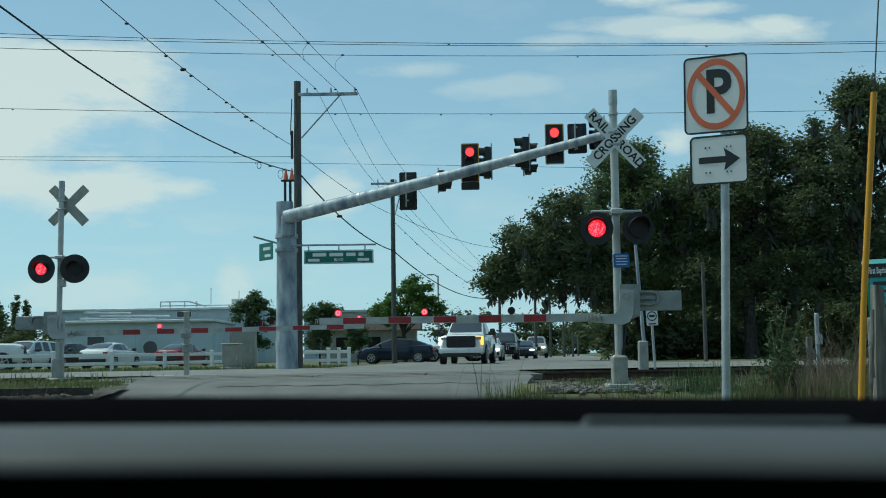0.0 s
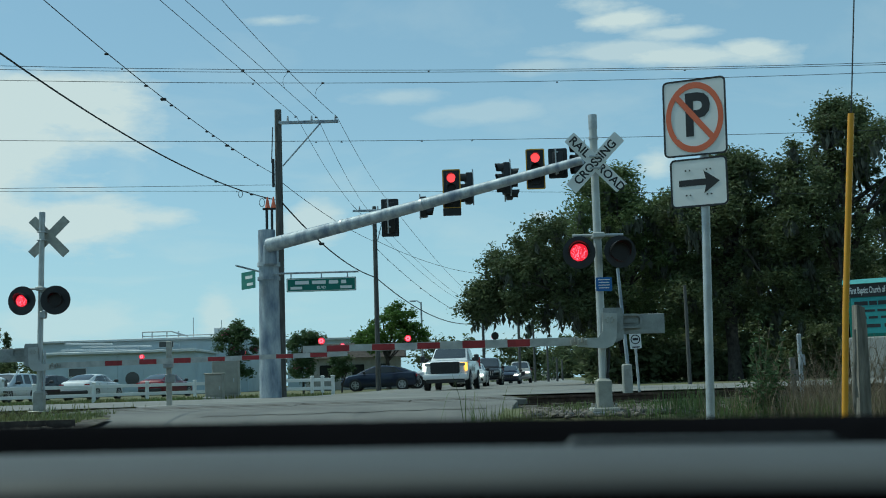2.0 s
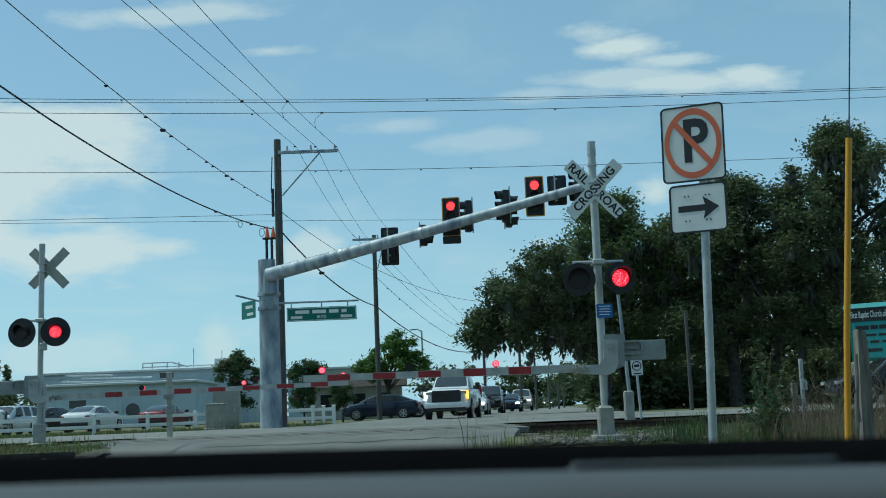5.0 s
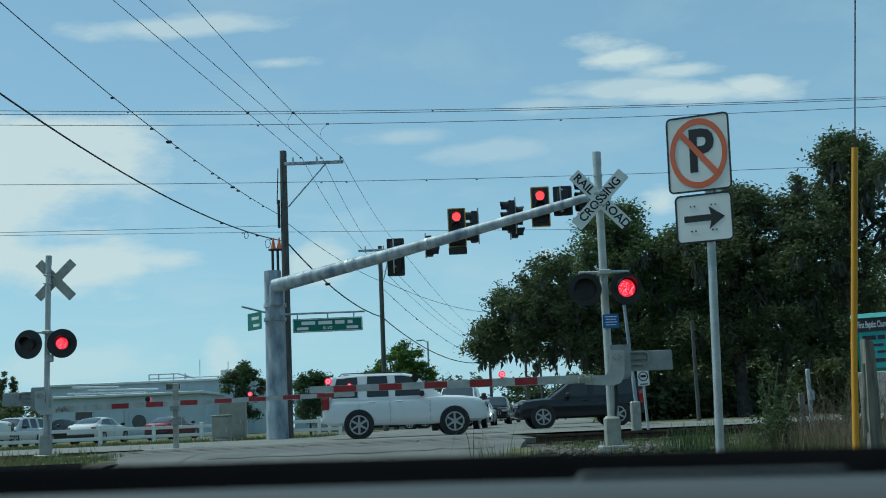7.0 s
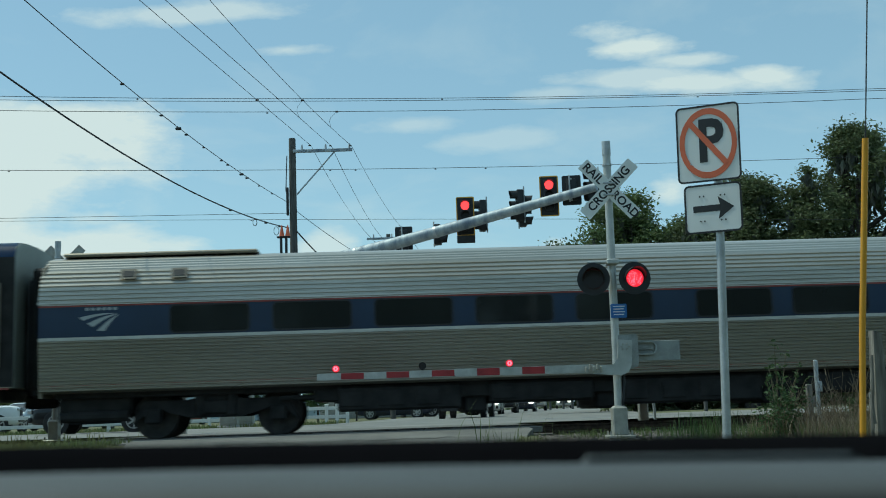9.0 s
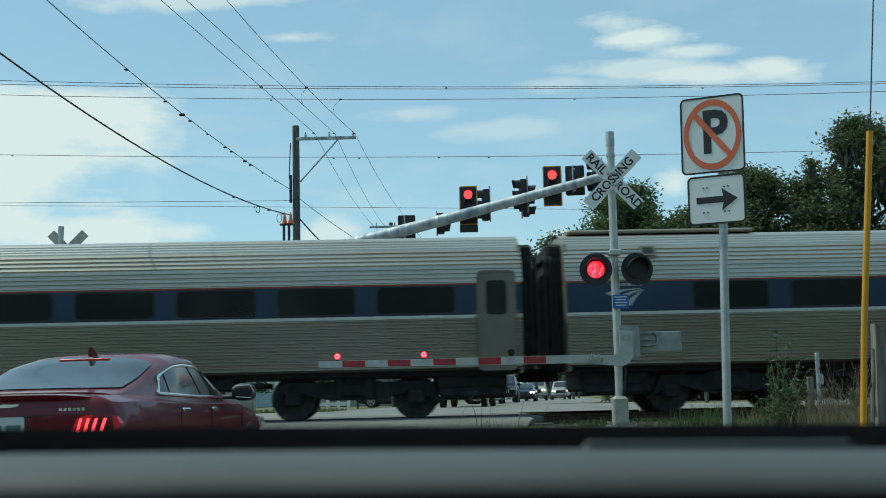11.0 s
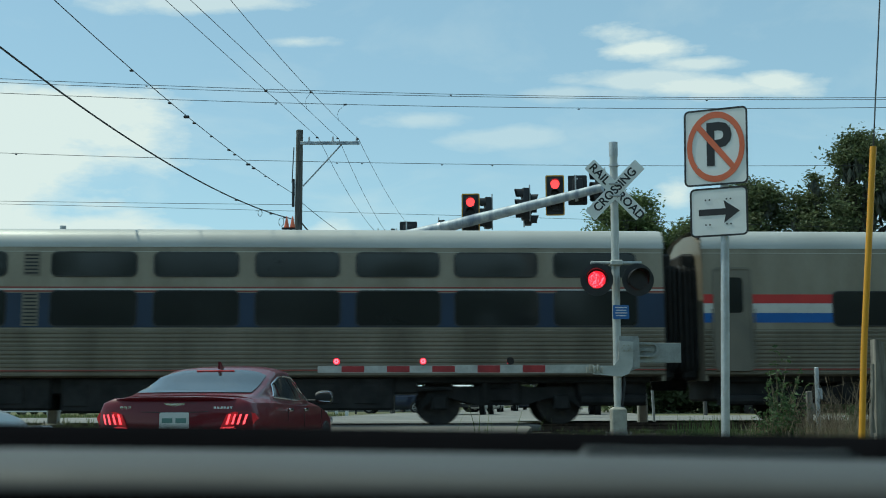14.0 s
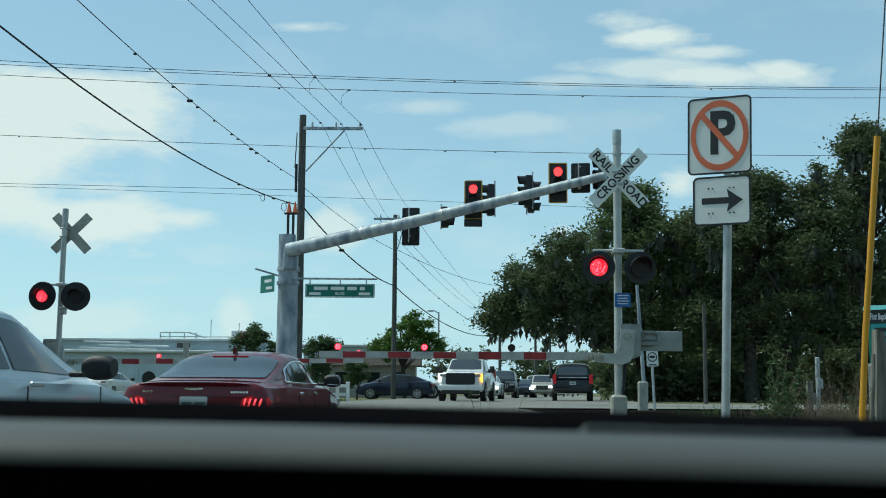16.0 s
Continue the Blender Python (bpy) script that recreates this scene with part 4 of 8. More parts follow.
# ---- dashboard and cowl of the waiting car ----
def dashboard():
    d = thing("dashboard", "grey vinyl dashboard top below the windscreen", "dashboard", pose(0, 0, 0.46, 0, 1.0, 0))
    bm = bmesh.new()
    prof = [(0.745, -0.07), (0.74, -0.047), (0.725, -0.0432), (0.66, -0.0445), (0.625, -0.0462), (0.612, -0.0477), (0.603, -0.0500), (0.597, -0.0530), (0.594, -0.0570), (0.593, -0.0605)]
    xs = frange(-0.75, 0.75, 12)
    loft(bm, [[(x, y - 0.10 * (x / 0.75) ** 2, z - 0.004 * (x / 0.75) ** 2) for y, z in prof] for x in xs], cap=False, closed=False)
    part("pad", bm, M["dash"], d, "soft grey vinyl pad", 60)
    # near face of the dashboard, its shade painted in black
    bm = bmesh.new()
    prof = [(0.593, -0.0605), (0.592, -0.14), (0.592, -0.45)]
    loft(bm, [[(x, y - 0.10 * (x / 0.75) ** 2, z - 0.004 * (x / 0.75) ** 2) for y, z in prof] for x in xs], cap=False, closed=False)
    part("lower_panel", bm, M["dashblack"], d, "lower dashboard face, its shade painted black", 60)
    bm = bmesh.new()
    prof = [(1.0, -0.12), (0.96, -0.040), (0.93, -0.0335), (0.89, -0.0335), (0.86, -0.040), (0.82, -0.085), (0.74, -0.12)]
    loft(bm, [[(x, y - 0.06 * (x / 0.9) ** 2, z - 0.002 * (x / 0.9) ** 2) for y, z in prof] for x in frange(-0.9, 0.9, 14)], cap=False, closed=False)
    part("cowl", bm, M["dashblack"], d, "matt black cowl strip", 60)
    bm = bmesh.new()
    loft(bm, [[(0.082, 0.722, -0.048), (0.090, 0.722, -0.0395), (0.252, 0.722, -0.0398), (0.268, 0.722, -0.048)], [(0.080, 0.742, -0.052), (0.090, 0.738, -0.0392), (0.254, 0.738, -0.0395), (0.272, 0.742, -0.052)]])
    part("airbag_lid", bm, M["dash"], d)
    # unseen roof lining and screen header, added to shade the cabin
    c = thing("waiting_car", "silver saloon waiting at the gate, dark inside", "car", pose(0, 0, 0.46))
    bm = bmesh.new()
    loft(bm, [[(-0.62, y, z), (-0.5, y, z + 0.04), (0, y, z + 0.055), (0.5, y, z + 0.04), (0.62, y, z)] for y, z in ((0.22, 0.37), (-0.2, 0.40), (-1.0, 0.41), (-1.7, 0.36), (-2.3, 0.12))], cap=False, closed=False)
    part("roof", bm, M["alu"], c, "silver painted roof")
    bm = bmesh.new()
    loft(bm, [[(-0.86 * w, y, -0.75), (-0.9 * w, y, z - 0.16), (-0.8 * w, y, z), (0, y, z + 0.02), (0.8 * w, y, z), (0.9 * w, y, z - 0.16), (0.86 * w, y, -0.75)] for y, z, w in ((1.02, -0.10, 1), (1.6, -0.13, 1), (2.2, -0.2, 0.96), (2.55, -0.32, 0.85))])
    part("bonnet", bm, M["alu"], c, "silver bonnet and wings")
    bm = bmesh.new()
    loft(bm, [[(-0.86 * w, y, -0.75), (-0.9 * w, y, z - 0.16), (-0.8 * w, y, z), (0, y, z + 0.02), (0.8 * w, y, z), (0.9 * w, y, z - 0.16), (0.86 * w, y, -0.75)] for y, z, w in ((-2.3, 0.02, 1), (-2.8, 0.0, 0.98), (-3.0, -0.1, 0.9))])
    part("boot", bm, M["alu"], c, "silver boot")
    for sx in (-1, 1):
        bm = bmesh.new()
        bx(bm, (0.86 * sx, -0.65, -0.42), (0.06, 3.3, 0.62), 0.02)
        part("door_skin", bm, M["alu"], c)
        for y in (1.75, -1.75):
            bm = bmesh.new()
            tube(bm, (0.70 * sx, y, -0.63), (0.92 * sx, y, -0.63), 0.32, 0.32, 24)
            w_ = part("wheel", bm, M["rubber"], c)
            bm = bmesh.new()
            slab(bm, circle(0.2, 20), 0.008, pose(0.922 * sx, y, -0.63, 90, 0, 90 * sx))
            part("rim", bm, M["galv"], w_)
    bm = bmesh.new()
    bx(bm, (0, -1.0, 0.36), (1.5, 2.5, 0.04), 0.01)
    part("roof_lining", bm, M["dashblack"], c)
    # unseen walls closing the cabin, added to keep the dashboard face dark
    bm = bmesh.new()
    bx(bm, (0, -2.2, -0.1), (1.5, 0.04, 0.95), 0.01)
    part("rear_seat", bm, M["dashblack"], c)
    for sx in (-1, 1):
        bm = bmesh.new()
        bx(bm, (0.80 * sx, -1.05, -0.1), (0.05, 2.6, 1.0), 0.01)
        part("door_panel", bm, M["dashblack"], c)
    bm = bmesh.new()
    bx(bm, (0, -0.6, -0.62), (1.5, 3.2, 0.05), 0.01)
    part("floor_pan", bm, M["dashblack"], c)


dashboard()


# ---- the train ----
M.update(
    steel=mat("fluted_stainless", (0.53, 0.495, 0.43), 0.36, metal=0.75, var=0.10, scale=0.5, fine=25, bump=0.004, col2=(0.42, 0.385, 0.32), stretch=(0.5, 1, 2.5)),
    # same steel for the lower sides, darkened for the dim surroundings they mirror
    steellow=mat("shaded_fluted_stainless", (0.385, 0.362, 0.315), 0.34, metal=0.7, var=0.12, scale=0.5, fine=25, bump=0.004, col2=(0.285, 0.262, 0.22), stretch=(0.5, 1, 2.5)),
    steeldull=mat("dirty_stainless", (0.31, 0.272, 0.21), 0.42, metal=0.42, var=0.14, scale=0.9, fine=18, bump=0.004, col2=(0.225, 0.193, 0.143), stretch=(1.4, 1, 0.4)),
    # darker tone for the fluted lower sides
    steeldark=mat("dark_fluted_stainless", (0.23, 0.20, 0.153), 0.42, metal=0.42, var=0.15, scale=0.9, fine=18, bump=0.004, col2=(0.145, 0.125, 0.093), stretch=(1.4, 1, 0.4)),
    trainroof=mat("pale_car_roof", (0.46, 0.46, 0.43), 0.5, metal=0.3, var=0.08, scale=0.6, stretch=(1, 1, 0.6)),
    trainblue=mat("window_band_blue", (0.013, 0.032, 0.075), 0.35, var=0.12, scale=0.7),
    locoblue=mat("locomotive_blue", (0.005, 0.021, 0.060), 0.2, var=0.16, scale=0.6, spec=0.2),
    locoblack=mat("locomotive_midnight", (0.006, 0.008, 0.011), 0.2, var=0.2, scale=0.6, spec=0.2),
    locosilver=mat("locomotive_silver", (0.28, 0.30, 0.27), 0.45, metal=0.2, var=0.10, scale=0.6, fine=20, col2=(0.21, 0.22, 0.185)),
    locored=mat("locomotive_red", (0.62, 0.085, 0.05), 0.35, var=0.06, coat=0.2),
    stripered=mat("stripe_red", (0.52, 0.028, 0.025), 0.45, var=0.07),
    stripedull=mat("stripe_dull_red", (0.30, 0.06, 0.045), 0.5, var=0.12),
    stripewhite=mat("stripe_white", (0.60, 0.585, 0.53), 0.5, var=0.07),
    stripeblue=mat("stripe_blue", (0.008, 0.11, 0.38), 0.45, var=0.07),
    swoosh=mat("swoosh_silver", (0.42, 0.44, 0.44), 0.45, metal=0.2, var=0.06),
    tint=mat("tinted_glass", (0.020, 0.022, 0.022), 0.08, var=0.1, scale=1, bump=0, spec=0.6),
    frame=mat("window_rubber", (0.03, 0.03, 0.03), 0.6, var=0.1),
    under=mat("underframe_grime", (0.022, 0.021, 0.020), 0.8, var=0.3, scale=3, fine=25),
    wheel=mat("wheel_steel", (0.07, 0.065, 0.06), 0.55, metal=0.6, var=0.25, scale=5),
    louvre=mat("louvre_dark", (0.03, 0.032, 0.034), 0.6, metal=0.2, var=0.15),
    doorsteel=mat("door_stainless", (0.205, 0.18, 0.138), 0.45, metal=0.25, var=0.15, scale=1.2, col2=(0.15, 0.137, 0.11)),
)
SPEED = 33.62
RAIL_TOP = 0.045
CARS = []          # (car, time at which its front passes the mast)


def bogie(car, x, base=2.6, r=0.46):
    b = bmesh.new()
    for y in (-1.02, 1.02):
        slab(b, [(-1.75, 0.30), (-1.3, 0.62), (-0.5, 0.40), (0.5, 0.40), (1.3, 0.62), (1.75, 0.30), (1.5, 0.78), (0.6, 0.78), (0, 0.9), (-0.6, 0.78), (-1.5, 0.78)], 0.14, pose(x, y + 0.07, 0, 90))
        for k in (-1, 1):
            bx(b, (x + k * base / 2, y * 1.06, r), (0.34, 0.2, 0.32), 0.04)
            tube(b, (x + k * 0.32, y * 1.03, 0.45), (x + k * 0.32, y * 1.03, 0.9), 0.13, 0.13, 10)
    bx(b, (x, 0, 0.62), (0.6, 2.3, 0.3), 0.04)
    bo = part("bogie", b, M["under"], car, "grimy steel bogie")
    for k in (-1, 1):
        b = bmesh.new()
        xx = x + k * base / 2
        for y in (-0.72, 0.72):
            s = -1 if y < 0 else 1
            tube(b, (xx, y - s * 0.02, r), (xx, y + s * 0.075, r), r, r, 32)
            tube(b, (xx, y - s * 0.05, r), (xx, y - s * 0.02, r), r + 0.027, r + 0.027, 32)
            tube(b, (xx, y + s * 0.075, r), (xx, y + s * 0.1, r), 0.16, 0.13, 16)
        tube(b, (xx, -0.72, r), (xx, 0.72, r), 0.085, 0.085, 12)
        part("wheelset", b, M["wheel"], bo)


def skin(car, name, prof, x0, x1, material, label="", smooth=25):
    """Side and roof sheet: the profile (y, z) drawn along the car, on both sides."""
    bm = bmesh.new()
    for s in (1, -1):
        loft(bm, [[(x0, -s * y, z) for y, z in prof], [(x1, -s * y, z) for y, z in prof]], cap=False, closed=False)
    return part(name, bm, material, car, label, smooth)


def flute(y0, z0, y1, z1, pitch, depth):
    """Points of a ribbed sheet between two heights."""
    n = max(1, int(abs(math.hypot(y1 - y0, z1 - z0)) / pitch))
    dy, dz = (y1 - y0), (z1 - z0)
    ln = math.hypot(dy, dz)
    ny, nz = dz / ln, -dy / ln
    out = []
    for k in range(n):
        for f, d in ((0.0, 0), (0.18, 1), (0.62, 1), (0.8, 0)):
            q = (k + f) / n
            out.append((y0 + dy * q + ny * d * depth, z0 + dz * q + nz * d * depth))
    out.append((y1, z1))
    return out


def window(car, x, w, z0, z1, y, r=0.09, lean=0.0, both=True):
    for s in ((-1, 1) if both else (-1,)):
        m = pose(x + w / 2, s * y, (z0 + z1) / 2, 90 if s < 0 else -90, 0, 0) @ (pose(0, 0, 0, lean) if s < 0 else pose(0, 0, 0, -lean))
        bm = bmesh.new()
        slab(bm, rrect(w, z1 - z0, r, 3), 0.012, m)
        g = part("window", bm, M["tint"], car, "dark tinted window" if s < 0 else "")
        bm = bmesh.new()
        rframe(bm, w, z1 - z0, r, 0.025, 0.02, m, 3)
        part("window_frame", bm, M["frame"], g)


def end_door(car, x, w, z0, z1, y, double=False, material=None):
    m = pose(x + w / 2, -y, (z0 + z1) / 2, 90)
    bm = bmesh.new()
    slab(bm, rrect(w, z1 - z0, 0.06, 3), 0.014, m)
    d = part("door", bm, material or M["doorsteel"], car, "stainless side door with a window")
    bm = bmesh.new()
    rframe(bm, w, z1 - z0, 0.06, 0.05, 0.03, m, 3)
    part("door_frame", bm, M["doorsteel"], d)
    h = z1 - z0
    n = 2 if double else 1
    for k in range(n):
        cx = 0 if not double else (-0.26 + 0.52 * k) * w
        bm = bmesh.new()
        ww = min(0.5, w * 0.6) if not double else w * 0.26
        slab(bm, rrect(ww, h * 0.36, 0.08, 3, cx, h * 0.24), 0.006, m @ pose(0, 0, 0.014))
        g = part("door_window", bm, M["tint"], d, "dark door window")
        if double:
            bm = bmesh.new()
            slab(bm, rrect(ww * 0.75, h * 0.15, 0.03, 3, cx, h * 0.17), 0.004, m @ pose(0, 0, 0.021))
            slab(bm, rrect(ww * 0.75, h * 0.012, 0.003, 1, cx, h * 0.185), 0.006, m @ pose(0, 0, 0.022))
            part("pale_blind", bm, M["stripewhite"], g)
    for k in (-1, 1):
        bm = bmesh.new()
        tube(bm, m @ Vector((k * (w / 2 + 0.09), -h * 0.4, 0.05)), m @ Vector((k * (w / 2 + 0.09), h * 0.1, 0.05)), 0.014, 0.014, 6)
        part("grab_rail", bm, M["doorsteel"], d)
    if double:
        bm = bmesh.new()
        bx(bm, (0, 0, 0), (0.02, h, 0.02), m=m @ pose(0, 0, 0.016))
        part("door_split", bm, M["frame"], d)


def swoop_logo(car, x, z, w, h, y, material, bars=None, barsat=None):
    """Three curved blades and, over them, plain bars in place of a brand name."""
    for k in range(3):
        bm = bmesh.new()
        top, bot = [], []
        for i in range(9):
            f = i / 8
            # blades fan from the upper right corner to the lower left
            a = Vector((1.0, 0.98)).lerp(Vector(((0.0, 0.78), (0.20, 0.42), (0.43, 0.0))[k]), f)
            b = Vector((1.0, 0.98)).lerp(Vector(((0.10, 0.60), (0.34, 0.22), (0.62, -0.02))[k]), f)
            bow = 0.10 * math.sin(math.pi * f)
            top.append(((a.x - 0.5) * w, (a.y + bow) * h))
            bot.append(((b.x - 0.5) * w, (b.y + bow) * h))
        slab(bm, top[1:] + bot[1:][::-1], 0.004, pose(x, -y, z, 90))
        part("emblem_blade", bm, material, car)
    if bars:
        bm = bmesh.new()
        bw = w * 0.8 / 6
        for k in range(6):
            slab(bm, rrect(bw * 0.72, h * 0.17, 0.02, 2, -0.30 * w + k * bw, h * 1.25), 0.004, pose(x, -y, z, 90))
        part("name_print", bm, bars, car)


def stripe(car, name, x0, x1, z0, z1, y, material, lean=0.0):
    bm = bmesh.new()
    for s in (-1, 1):
        bx(bm, ((x0 + x1) / 2, s * y, (z0 + z1) / 2), (x1 - x0, 0.008, z1 - z0))
    return part(name, bm, material, car)


def ends(car, L, top, w=1.5, z0=0.9):
    for x, s in ((0, 1), (L, -1)):
        bm = bmesh.new()
        ring = [(-w, z0), (-w, top - 0.75), (-w * 0.86, top - 0.28), (-w * 0.5, top - 0.06), (0, top), (w * 0.5, top - 0.06), (w * 0.86, top - 0.28), (w, top - 0.75), (w, z0)]
        slab(bm, [(a, b) for a, b in ring], 0.06, pose(x + (0.30 if s > 0 else -0.36), 0, 0, 90, 0, 90))
        e = part("end_wall", bm, M["steeldull"], car)
        bm = bmesh.new()
        bx(bm, (x + s * 0.14, 0, 2.3), (0.34, 1.9, 2.75), 0.06)
        for k in range(4):
            rframe(bm, 1.9 + 0.0 * k, 2.2, 0.1, 0.09 - 0.02 * (k % 2), 0.06, pose(x + (0.24 - 0.11 * k if s > 0 else -0.28 + 0.11 * k), 0, 2.25, 90, 0, 90), 3)
        part("gangway_bellows", bm, M["under"], e, "black gangway bellows")
        bm = bmesh.new()
        bx(bm, (x + s * -0.02, 0, 0.85), (0.6, 0.3, 0.28), 0.05)
        part("coupler", bm, M["under"], e)


def gear(car, boxes):
    for x, w, z0, z1 in boxes:
        bm = bmesh.new()
        bx(bm, (x + w / 2, 0, (z0 + z1) / 2), (w, 2.7, z1 - z0), 0.05)
        for k in range(max(1, int(w / 0.8))):
            bx(bm, (x + 0.3 + 0.8 * k, -1.36, (z0 + z1) / 2), (0.5, 0.03, (z1 - z0) * 0.6), 0.01)
        part("equipment_box", bm, M["under"], car)
    for (x, w, z0, z1), (xn, wn, a_, b_) in zip(boxes, boxes[1:]):
        if xn - x - w > 0.25:
            bm = bmesh.new()
            bx(bm, ((x + w + xn) / 2, 0.05, 0.62), (xn - x - w - 0.1, 2.4, 0.62), 0.06)
            part("air_tank", bm, M["under"], car)
    bm = bmesh.new()
    bx(bm, ((boxes[0][0] + boxes[-1][0] + boxes[-1][1]) / 2, 0, 0.80), (boxes[-1][0] + boxes[-1][1] - boxes[0][0] + 1.0, 2.5, 0.3), 0.03)
    bx(bm, (12.85, 0, 0.98), (24.6, 2.5, 0.22), 0.03)
    part("underframe", bm, M["under"], car)
    for x in (1.35, 24.35):
        bm = bmesh.new()
        bx(bm, (x, 0, 0.72), (1.5, 2.2, 0.5), 0.06)
        tube(bm, (x - 0.7, -1.15, 0.5), (x + 0.7, -1.15, 0.5), 0.12, 0.12, 10)
        part("end_gear", bm, M["under"], car)
    bm = bmesh.new()
    xa, xb = boxes[0][0] - 1.2, boxes[-1][0] + boxes[-1][1] + 1.2
    for y in (-1.2, 0.3):
        tube(bm, (xa, y, 0.75), (xb, y, 0.75), 0.05, 0.05, 8)
    part("pipe_run", bm, M["under"], car)


def amfleet(t0, windows, logo=None, door=None, hatch=(), label="fluted stainless coach with a dark blue window band"):
    L = 25.7
    car = thing("coach", label, "railway coach", group="train cars")
    low = flute(1.52, 1.02, 1.59, 2.08, 0.07, 0.024)
    skin(car, "lower_side", [(1.42, 0.98)] + low, 0.30, L - 0.30, M["steellow"], "fluted stainless lower side in a shaded tone", 20)
    skin(car, "window_band", [(1.592, 2.08), (1.598, 2.45), (1.585, 2.80)], 0.30, L - 0.30, M["trainblue"], "dark blue window band")
    up = flute(1.585, 2.80, 1.50, 3.18, 0.095, 0.024) + flute(1.50, 3.18, 1.27, 3.56, 0.1, 0.024)[1:] + flute(1.27, 3.56, 0.80, 3.83, 0.13, 0.022)[1:] + [(0.4, 3.93), (0.0, 3.95)]
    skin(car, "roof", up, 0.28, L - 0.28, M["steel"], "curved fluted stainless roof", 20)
    stripe(car, "white_line", 0.30, L - 0.30, 2.06, 2.125, 1.608, M["stripewhite"])
    stripe(car, "red_line", 0.30, L - 0.30, 2.83, 2.865, 1.585, M["stripedull"])
    stripe(car, "pale_line", 0.30, L - 0.30, 2.79, 2.825, 1.590, M["stripewhite"])
    stripe(car, "red_line", 0.30, L - 0.30, 2.755, 2.785, 1.595, M["stripedull"])
    stripe(car, "sill_line", 0.30, L - 0.30, 1.10, 1.14, 1.545, M["stripedull"])
    for x in windows:
        window(car, x, 1.6, 2.18, 2.72, 1.598, 0.08, 0.5)
    if logo is not None:
        swoop_logo(car, logo, 2.25, 0.85, 0.36, 1.602, M["swoosh"], M["swoosh"])
    for x in door or ():
        end_door(car, x, 0.72, 1.0, 3.0, 1.60)
    for x in hatch:
        bm = bmesh.new()
        m = pose(x, -1.42, 3.42, 90, 0, 0) @ pose(0, 0, 0, -31)
        slab(bm, rrect(0.34, 0.26, 0.02, 2), 0.03, m)
        h = part("roof_vent", bm, M["doorsteel"], car)
        bm = bmesh.new()
        slab(bm, rrect(0.24, 0.15, 0.02, 2), 0.008, m @ pose(0, 0, 0.03))
        part("vent_mesh", bm, M["louvre"], h)
    bm = bmesh.new()
    bx(bm, (2.6, 0, 3.98), (4.2, 1.2, 0.08), 0.03)
    part("roof_hump", bm, M["steeldull"], car)
    ends(car, L, 3.9)
    for x in (3.85, L - 3.85):
        bogie(car, x)
    gear(car, ((6.4, 2.6, 0.42, 0.95), (9.6, 2.2, 0.5, 0.95), (12.4, 3.0, 0.38, 0.95), (16.4, 2.4, 0.48, 0.95)))
    CARS.append((car, t0))
    return car


